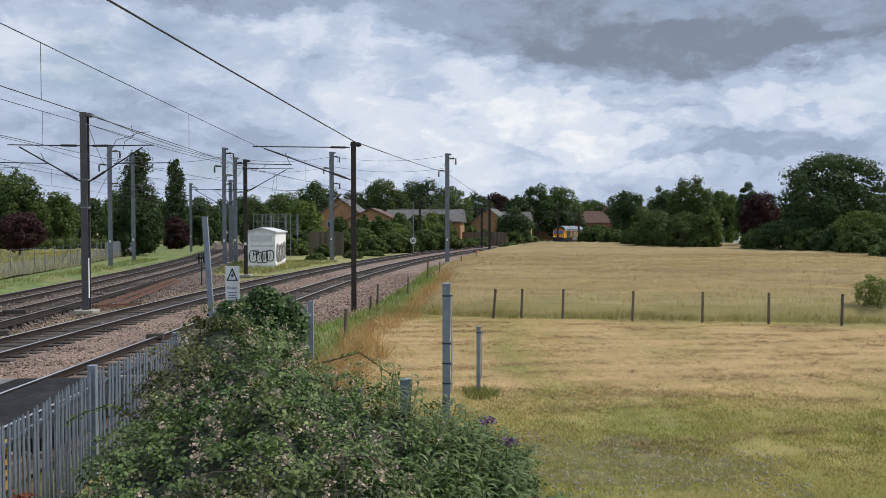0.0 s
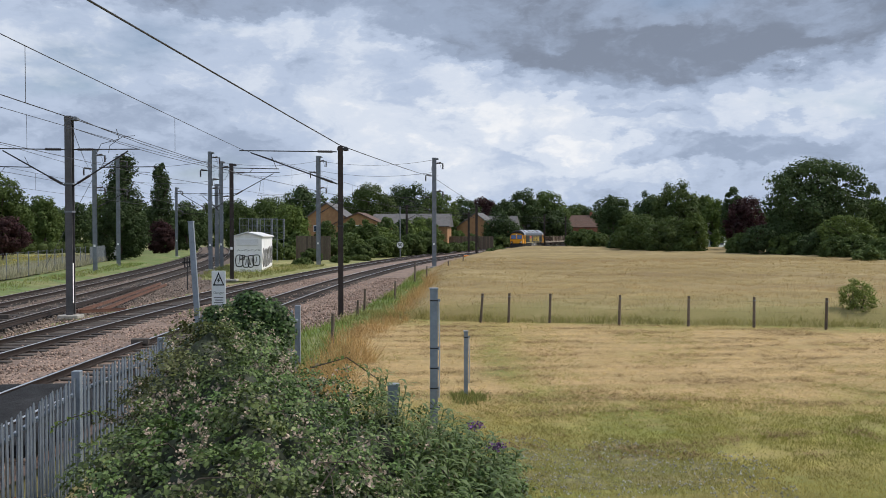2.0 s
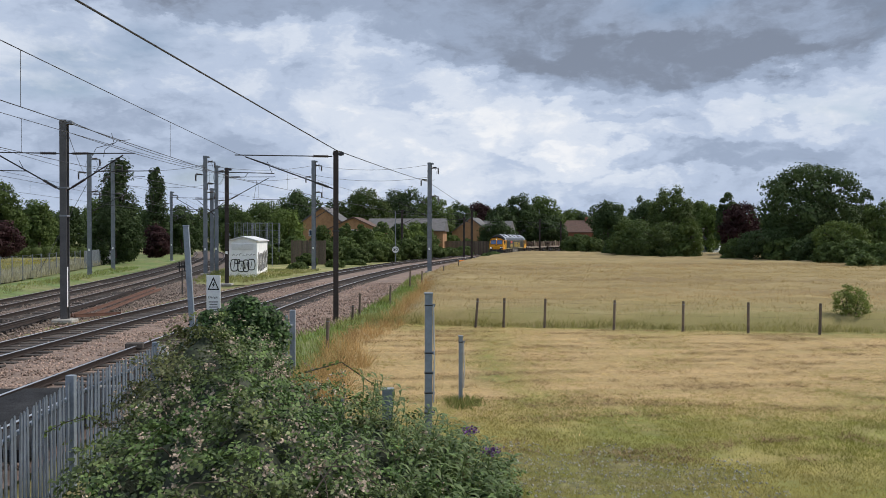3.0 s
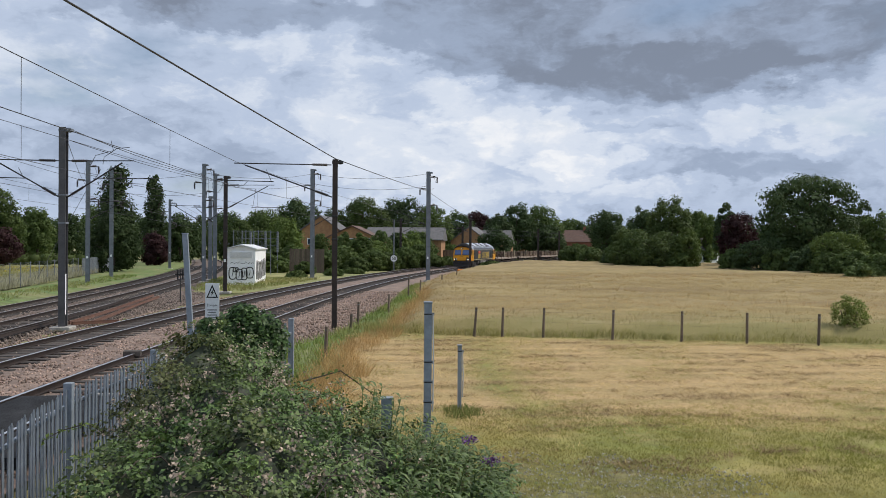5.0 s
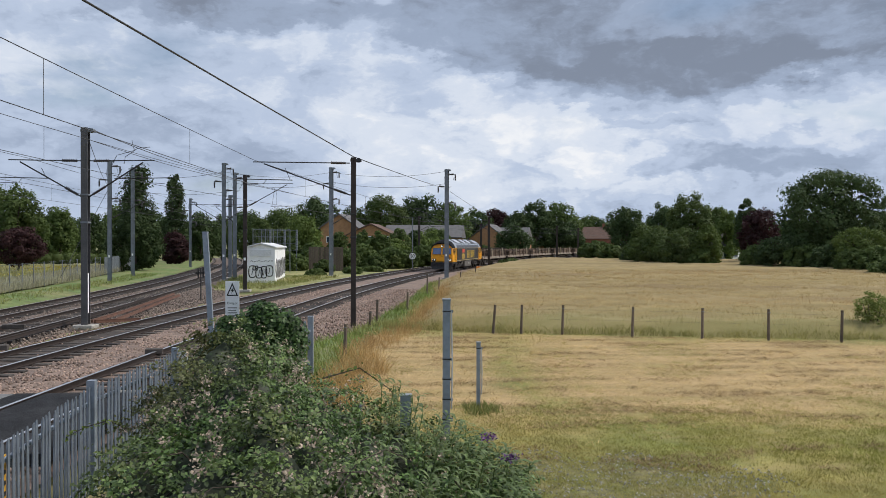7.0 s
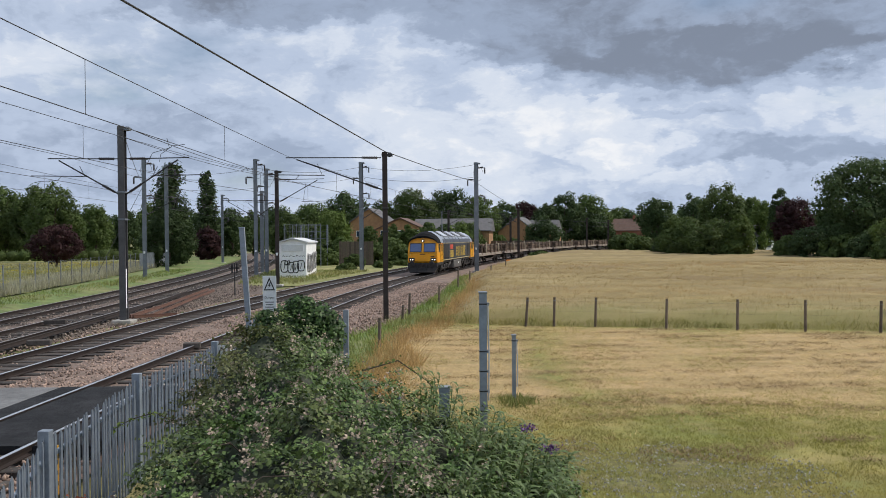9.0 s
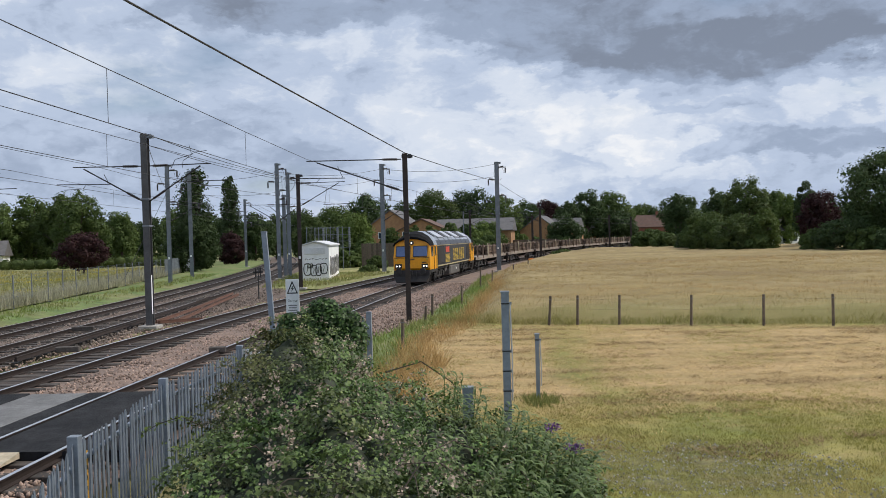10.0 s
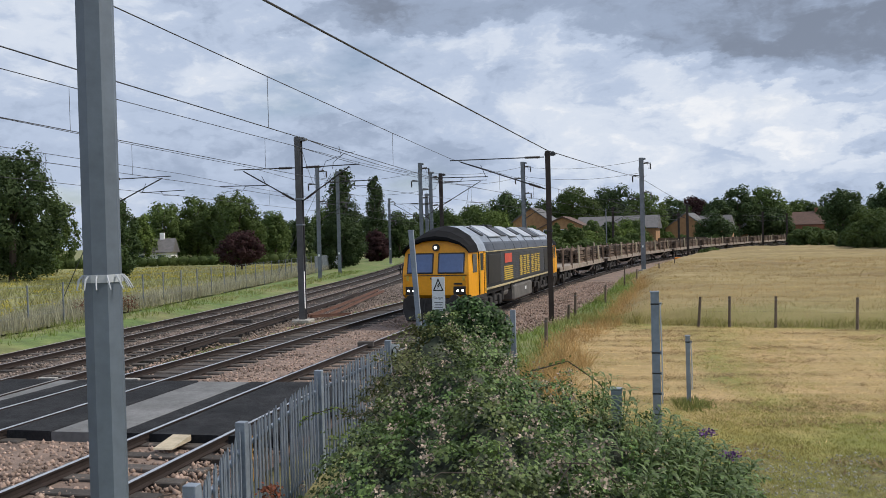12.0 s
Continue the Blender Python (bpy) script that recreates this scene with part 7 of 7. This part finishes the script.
def near_pole():
    t = thing("lamp_column", (-2.80, 3.53, -0.2), "close octagonal galvanised steel column with cable-tie collar", "column")
    g = Geo()
    r = 0.094
    for z in (0, 7.0):
        g.v += [(r * math.cos(math.radians(22.5 + 45 * k + 25)), r * math.sin(math.radians(22.5 + 45 * k + 25)), z) for k in range(8)]
    g.f = [(k, (k + 1) % 8, 8 + (k + 1) % 8, 8 + k) for k in range(8)] + [tuple(range(8)), tuple(range(8, 16))]
    part("shaft", g, M["galv_pole"], t, "grey octagonal shaft")
    c = part("collar", Geo().tube([(0, 0, 3.24), (0, 0, 3.28)], 0.101, 8), M["cable_tie"], t, "pale strap collar")
    for k in range(13):
        a = 2 * math.pi * k / 13 + 0.2
        u = Vector((math.cos(a), math.sin(a), 0))
        part("cable_tie", Geo().tube([u * 0.1 + Vector((0, 0, 3.275)), u * 0.118 + Vector((0, 0, 3.255)), u * 0.138 + Vector((0.01, 0, 3.205))], [0.005, 0.005, 0.003], 5), M["cable_tie"], c)


M["galv_pole"] = material("column_galvanised_steel", (0.115, 0.14, 0.175), 0.5, 0.1, 2.0, 0.16, 0.06, 25)
near_pole()


# ---------- field and boundary fence posts ----------
def wood_post(x, y, h, r=0.05, lean=0.0, group="field fence posts"):
    t = thing("fence_post", (x, y, -0.05), "weathered grey-brown wooden fence post in grass", "fence post", group)
    part("stake", Geo().tube([(0, 0, 0), (lean * 0.5, 0, h * 0.5), (lean, 0, h)], [r, r * 0.95, r * 0.9], 7), M["wood"], t)
    part("staple", Geo().tube([(lean * 0.9 - r, -r, h * 0.9), (lean * 0.9 + r, -r, h * 0.9)], 0.006, 4), M["galv_dull"], t)


for x, y, l in ((2.6, 28.2, 0.08), (3.6, 28.2, 0.03), (5.03, 28.0, 0.03), (7.3, 27.2, 0.03), (9.55, 26.7, 0.01), (11.6, 26.2, 0.0), (13.8, 25.7, 0.02), (16.1, 25.3, 0.0), (18.4, 24.9, -0.03)):
    wood_post(x, y, 1.1, 0.05, l)
for x, y, h in ((-1.75, 32.9, 0.95), (-2.14, 22.9, 0.95), (-0.59, 39.2, 0.9), (0.51, 52.2, 1.3), (1.38, 56.1, 0.9), (-1.95, 31.5, 0.6), (3.3, 64.0, 1.0), (5.2, 74.0, 1.0)):
    wood_post(x, y, h, 0.055, 0.03, "boundary fence posts")
for k, z in enumerate((0.55, 0.9)):
    wire("fence_wire", [(2.6, 28.2, z), (5.03, 28.0, z), (9.55, 26.7, z), (13.8, 25.7, z), (18.4, 24.9, z)], 0.0013, "thin rusty fence wire between wooden posts")
o = thing("orange_marker", (6.9, 92.0, -0.1), "small orange marker box on the ballast edge", "marker")
part("box", Geo().box((0, 0, 0.4), (0.7, 0.4, 0.6), 0, 0.08), M["orange"], o)
part("leg", Geo().box((0, 0, 0.08), (0.2, 0.2, 0.2)), M["black"], o)
o = thing("relay_box", (-20.4, 28.4, -0.1), "low dark equipment box beside the far track", "equipment box")
part("box", Geo().box((0, 0, 0.2), (0.75, 0.4, 0.4), 0, 0.03), M["rust_mast"], o)
part("lid", Geo().box((0, 0, 0.42), (0.8, 0.45, 0.05), 0, 0.01), M["rust_mast"], o)
for x, y, w in ((-13.0, 24.9, 0.7), (-15.6, 31.2, 0.8), (-7.9, 24.0, 0.5)):
    o = thing("timber_offcut", (x, y, -0.1), "dark timber offcut lying on ballast", "timber")
    part("block", Geo().box((0, 0, 0.09), (w, 0.25, 0.17), 12, 0.02), M["sleeper"], o)


# ---------- relay hut ----------
def relay_hut():
    t = thing("relay_hut", (-14.5, 67.5, -0.1), "white rendered trackside hut covered in graffiti", "hut", rz=4)
    w, d, h = 2.35, 9.0, 2.95
    part("wall", Geo().prism([(0, 0), (w, 0), (w, h), (w / 2, h + 0.3), (0, h)], 0, d), M["white_paint"], t, "white painted walls")
    g = Geo()
    g.add([(-0.15, -0.2, h - 0.02), (w / 2, -0.2, h + 0.34), (w + 0.15, -0.2, h - 0.02), (-0.15, d + 0.2, h - 0.02), (w / 2, d + 0.2, h + 0.34), (w + 0.15, d + 0.2, h - 0.02), (-0.15, -0.2, h + 0.07), (w / 2, -0.2, h + 0.43), (w + 0.15, -0.2, h + 0.07), (-0.15, d + 0.2, h + 0.07), (w / 2, d + 0.2, h + 0.43), (w + 0.15, d + 0.2, h + 0.07)],
          [(0, 1, 7, 6), (1, 2, 8, 7), (3, 9, 10, 4), (4, 10, 11, 5), (6, 7, 10, 9), (7, 8, 11, 10), (0, 6, 9, 3), (2, 5, 11, 8), (0, 3, 4, 1), (1, 4, 5, 2)])
    part("roof", g, M["hut_roof"], t, "low pitched pale roof")
    v = part("vent_panel", Geo().box((w / 2, -0.02, 2.5), (1.9, 0.05, 0.55), 0, 0.01), M["white_paint"], t, "white louvred vent panel")
    for k in range(6):
        part("louvre", Geo().box((w / 2, -0.055, 2.28 + k * 0.088), (1.8, 0.03, 0.04)), M["hut_roof"], v)
    # bubble shapes of the spray paint
    for cx, cz, rx, rz_ in ((0.5, 0.95, 0.3, 0.55), (1.05, 0.85, 0.27, 0.5), (1.45, 0.9, 0.24, 0.55), (1.9, 1.0, 0.3, 0.5), (0.75, 1.25, 0.2, 0.2)):
        ring = [Vector((cx + rx * math.cos(a), -0.012, cz + rz_ * math.sin(a) + 0.06 * math.sin(3 * a))) for a in [k * 2 * math.pi / 20 for k in range(21)]]
        part("spray_outline", Geo().tube(ring, 0.042, 5), M["sign_black"], t, "black spray-painted outline")
        part("spray_stroke", Geo().tube([(cx - rx * 0.2, -0.012, cz - rz_ * 0.5), (cx + rx * 0.1, -0.012, cz + 0.05), (cx + rx * 0.05, -0.012, cz + rz_ * 0.5)], 0.026, 5), M["sign_black"], t)
    for k in range(7):
        part("spray_stroke", Geo().tube([(0.35 + k * 0.28, -0.012, 1.75), (0.42 + k * 0.28, -0.012, 1.9 - 0.1 * (k % 2)), (0.55 + k * 0.28, -0.012, 1.78 + 0.06 * (k % 3))], 0.02, 5), M["sign_black"], t)
    for k in range(6):
        y = 1.0 + k * 1.35
        ring = [Vector((w + 0.012, y + 0.5 * math.cos(a), 1.2 + 0.75 * math.sin(a) + 0.1 * math.sin(2 * a + k))) for a in [q * 2 * math.pi / 16 for q in range(17)]]
        part("spray_outline", Geo().tube(ring, 0.07, 5), M["sign_grey"], t, "grey spray-painted shape")


relay_hut()


def mesh_cage():
    t = thing("mesh_cage", (-19.0, 92.0, -0.1), "grey steel mesh cage round switchgear", "cage")
    w, d, h = 4.2, 5.0, 5.0
    for k in range(4):
        for y in (0, d):
            part("upright", Geo().tube([(k * 1.4, y, 0), (k * 1.4, y, h)], 0.05, 5), M["galv_dull"], t)
    for k in range(4):
        for y in (0, d):
            part("cross_bar", Geo().tube([(0, y, 2.5 + 0.8 * k), (w, y, 2.5 + 0.8 * k)], 0.018, 4), M["galv_dull"], t)
    for k in range(28):
        part("mesh_wire", Geo().tube([(k * 0.15, 0, 2.4), (k * 0.15, 0, h)], 0.008, 4), M["galv_dull"], t)
    for x in (1.5, 3.2, 4.6):
        part("post_insulator", insulator((x, 2.5, 2.5), (x, 2.5, 5.0), 0.16, 9), M["galv_dull"], t)


mesh_cage()


# ---------- fences at the far side ----------
def far_line(y):
    return line_a(y) - 4.9 - 0.06 * max(0.0, y - 27)


def mesh_fence():
    t = thing("mesh_fence", (0, 0, 0), "grey wire mesh fence with thin posts beside meadow", "fence")
    ys = [10 + 2.6 * k for k in range(29)]
    for y in ys:
        part("post", Geo().box((far_line(y), y, 0.85), (0.055, 0.055, 1.9), 0, 0.006), M["galv_dull"], t)
    for z in [0.15 + 0.4 * k for k in range(5)]:
        part("line_wire", Geo().tube([(far_line(y), y, z) for y in ys], 0.005, 4), M["galv_dull"], t)
    g = Geo()
    y = 10.0
    while y < ys[-1]:
        x = far_line(y)
        g.add([(x, y, 0.0), (x, y + 0.003, 0.0), (x, y + 0.003, 1.75), (x, y, 1.75)], [(0, 1, 2, 3)])
        y += 0.075
    part("mesh", g, M["galv_dull"], t, "thin upright mesh wires", kind="stuff")


mesh_fence()


def far_palisade():
    t = thing("palisade_fence", (0, 0, 0), "long grey palisade fence beside the far track", "fence", "palisade fences")
    g = Geo()
    y = 84.0
    while y < 150:
        g.box((far_line(y) + 0.2, y, 0.85), (0.03, 0.06, 1.8))
        y += 0.21
    part("paling", g, M["galv_dull"], t, "row of steel pales", kind="stuff")
    for z in (0.45, 1.45):
        part("rail", Geo().tube([(far_line(q) + 0.15, q, z) for q in range(84, 151, 6)], 0.04, 4), M["galv"], t)


far_palisade()


# ---------- houses ----------
def house(x, y, w, d, h, rh, rz, wall, roof, label, wins=3, gable_front=False, chimney=False, storeys=1):
    t = thing("house", (x, y, -0.1), label, "house", "houses beyond the hedge", rz)
    if gable_front:
        prof = [(-w / 2, 0), (w / 2, 0), (w / 2, h), (0, h + rh), (-w / 2, h)]
        part("wall", Geo().prism(prof, 0, d), M[wall], t)
        g = Geo()
        for s in (-1, 1):
            g.add([(s * (w / 2 + 0.4), -0.4, h - 0.25), (0, -0.4, h + rh + 0.1), (0, d + 0.4, h + rh + 0.1), (s * (w / 2 + 0.4), d + 0.4, h - 0.25), (s * (w / 2 + 0.4), -0.4, h - 0.05), (0, -0.4, h + rh + 0.3), (0, d + 0.4, h + rh + 0.3), (s * (w / 2 + 0.4), d + 0.4, h - 0.05)],
                  [(0, 1, 2, 3), (4, 5, 6, 7), (0, 1, 5, 4), (1, 2, 6, 5), (2, 3, 7, 6), (3, 0, 4, 7)])
        r = part("roof", g, M[roof], t)
    else:
        part("wall", Geo().box((0, d / 2, h / 2), (w, d, h)), M[wall], t)
        g = Geo()
        o = 0.4
        g.add([(-w / 2 - o, -o, h), (w / 2 + o, -o, h), (w / 2 + o, d + o, h), (-w / 2 - o, d + o, h), (-w / 2 - o, d / 2, h + rh), (w / 2 + o, d / 2, h + rh), (-w / 2 - o, -o, h - 0.15), (w / 2 + o, -o, h - 0.15), (w / 2 + o, d + o, h - 0.15), (-w / 2 - o, d + o, h - 0.15)],
              [(0, 1, 5, 4), (2, 3, 4, 5), (0, 4, 3, 9, 6), (1, 7, 8, 2, 5), (0, 6, 7, 1), (2, 8, 9, 3), (6, 9, 8, 7)])
        r = part("roof", g, M[roof], t)
    if chimney:
        part("chimney", Geo().box((w * 0.2, d / 2, h + rh + 0.2), (0.8, 0.6, 1.6), 0, 0.03), M[wall], r, "brick chimney stack")
    for s in range(storeys):
        for k in range(wins):
            xx = -w / 2 + w * (k + 0.5) / wins
            wn = part("window", Geo().box((xx, -0.03, 1.5 + 2.6 * s), (1.3, 0.1, 1.2), 0, 0.02), M["white_paint"], t, "white framed window")
            part("pane", Geo().box((xx, -0.085, 1.5 + 2.6 * s), (1.1, 0.03, 1.0)), M["glass"], wn)
    return t


house(-15.0, 150.0, 7.0, 9.0, 6.3, 2.4, -8, "brick", "slate", "two-storey buff brick house with gable", 2, True, storeys=2)
house(-9.0, 148.0, 9.0, 8.0, 4.9, 1.9, -8, "brick", "tile_red", "buff brick house with a low brown gable", 3, True, storeys=2)
house(0.5, 152.0, 14.5, 9.0, 4.6, 2.4, -8, "brick", "slate", "long brick house under a slate roof", 5, storeys=1)
house(16.2, 189.0, 9.0, 9.0, 4.6, 3.2, -18, "brick", "slate", "buff brick house with front gable", 2, True, storeys=1)
house(22.0, 192.0, 7.0, 9.0, 4.4, 3.0, -18, "brick", "slate", "buff brick house with a slate roof", 2)
house(35.0, 228.0, 9.0, 8.0, 4.4, 3.4, -18, "brick", "slate", "brick house partly hidden behind trees", 2)
house(53.0, 238.0, 11.0, 8.0, 5.0, 3.6, -14, "brick_red", "tile_red", "red brick house with chimney behind trees", 3, chimney=True)
house(60.0, 150.0, 8.0, 7.0, 3.2, 3.0, 28, "white_paint", "slate", "white bungalow half hidden by a hedge", 3, chimney=True)
house(-79.0, 126.0, 6.5, 6.0, 2.5, 2.4, 20, "white_paint", "slate", "low white cottage beyond the meadow", 2, chimney=True)


def board_fence(x, y, w, h, rz, label):
    t = thing("board_fence", (x, y, -0.1), label, "fence", "board fences", rz)
    for k in range(int(w / 0.3)):
        part("board", Geo().box((k * 0.3, 0, h / 2), (0.28, 0.04, h + random.uniform(-0.04, 0.04)), 0, 0.008), M["wood"], t)
    for k in range(int(w / 2.4) + 1):
        part("post", Geo().box((k * 2.4, 0.08, h / 2), (0.12, 0.12, h + 0.1), 0, 0.01), M["wood"], t)


board_fence(-13.2, 97.0, 4.2, 2.9, -4, "weathered dark timber board fence behind bushes")
board_fence(8.0, 155.0, 9.0, 2.6, -12, "weathered grey timber board fence by houses")


# ---------- low hedge at the end of the meadow ----------
def hedge(x0, y0, x1, y1, h, label, seed):
    rng = np.random.default_rng(seed)
    t = thing("hedge", (0, 0, 0), label, "hedge")
    V, Fq, n0 = [], [], 0
    ln = math.hypot(x1 - x0, y1 - y0)
    k = int(ln / 1.6)
    for i in range(k):
        u = (i + 0.5) / k
        c = (x0 + (x1 - x0) * u, y0 + (y1 - y0) * u, h * 0.45)
        r = (1.3, 1.1, h * 0.55 * rng.uniform(0.85, 1.15))
        v, f = ball_quads(c, (r[0] * 0.85, r[1] * 0.85, r[2] * 0.85), 8, 5)
        V.append(v)
        Fq.append(f + n0)
        n0 += len(v)
        d = rng.normal(0, 1, (150, 3))
        d /= np.linalg.norm(d, axis=1, keepdims=True)
        v, f = leaf_quads(np.array(c) + d * np.array(r) * rng.uniform(0.85, 1.2, (150, 1)), d, 0.32, 0.7, 0.6, rng)
        V.append(v)
        Fq.append(f + n0)
        n0 += len(v)
    part("foliage", fast_mesh("foliage", np.concatenate(V), np.concatenate(Fq), M["leaf"]), None, t)


hedge(-118, 104, -42, 128, 1.8, "clipped dark green hedge at the end of the meadow", 3)
hedge(52, 128, 68, 118, 2.4, "clipped green hedge before a bungalow", 5)
for x, y in ((-24.6, 33.0), (-24.2, 36.0)):
    dead = thing("dead_shrub", (x, y, -0.05), "small reddish-brown dead shrub by the fence", "shrub", "dead shrubs")
    n = 500
    d = RNG.normal(0, 1, (n, 3))
    d /= np.linalg.norm(d, axis=1, keepdims=True)
    v, f = leaf_quads(np.array([0, 0, 0.5]) + d * RNG.uniform(0.3, 1.0, (n, 1)) * np.array([0.65, 0.5, 0.5]), d, 0.09, 0.3, 0.5)
    part("twigs", fast_mesh("twigs", v, f, M["rusty_plant"]), None, dead, kind="stuff")
    part("stem", Geo().tube([(0, 0, 0), (0.05, 0, 0.6)], [0.03, 0.01], 5), M["bark"], dead)


# ---------- what moves ----------
TRAIN_YS = np.linspace(-60, 480, 5401)
TRAIN_XS = np.array([line_d(v) for v in TRAIN_YS])
TRAIN_S = np.concatenate([[0], np.cumsum(np.hypot(np.diff(TRAIN_XS), np.diff(TRAIN_YS)))])
S_REF = float(np.interp(29.6, TRAIN_YS, TRAIN_S))
SPEED = 13.5


def on_track(s):
    return Vector((float(np.interp(s, TRAIN_S, TRAIN_XS)), float(np.interp(s, TRAIN_S, TRAIN_YS)), 0.0))


def vehicle_pose(front, a, b):
    """Pose of a vehicle whose bogies stand a and b behind its front."""
    p, q = on_track(front + a), on_track(front + b)
    d = (q - p).normalized()
    o = p - d * a
    return pose(o.x, o.y, 0.0, 0, 0, -math.degrees(math.atan2(d.x, d.y)))


def motions():
    times = [k * 0.25 for k in range(49)]
    for n, v in enumerate([LOCO] + WAGONS):
        back = 0.0 if n == 0 else 21.75 + 20.8 * (n - 1)
        walk(v, [(t, vehicle_pose(S_REF + SPEED * (12 - t) + back, 4.1 if n == 0 else 3.2, 17.2 if n == 0 else 17.0)) for t in times])
    for w in WHEELS:
        y = w.matrix_basis.translation.y
        r = w.matrix_basis.translation.z
        rows = []
        for k in range(361):
            ang = math.degrees(SPEED * k / 30 / r)
            rows.append((k / 30, pose(0, y, r, ang % 360, 0, 0)))
        walk(w, rows)


motions()
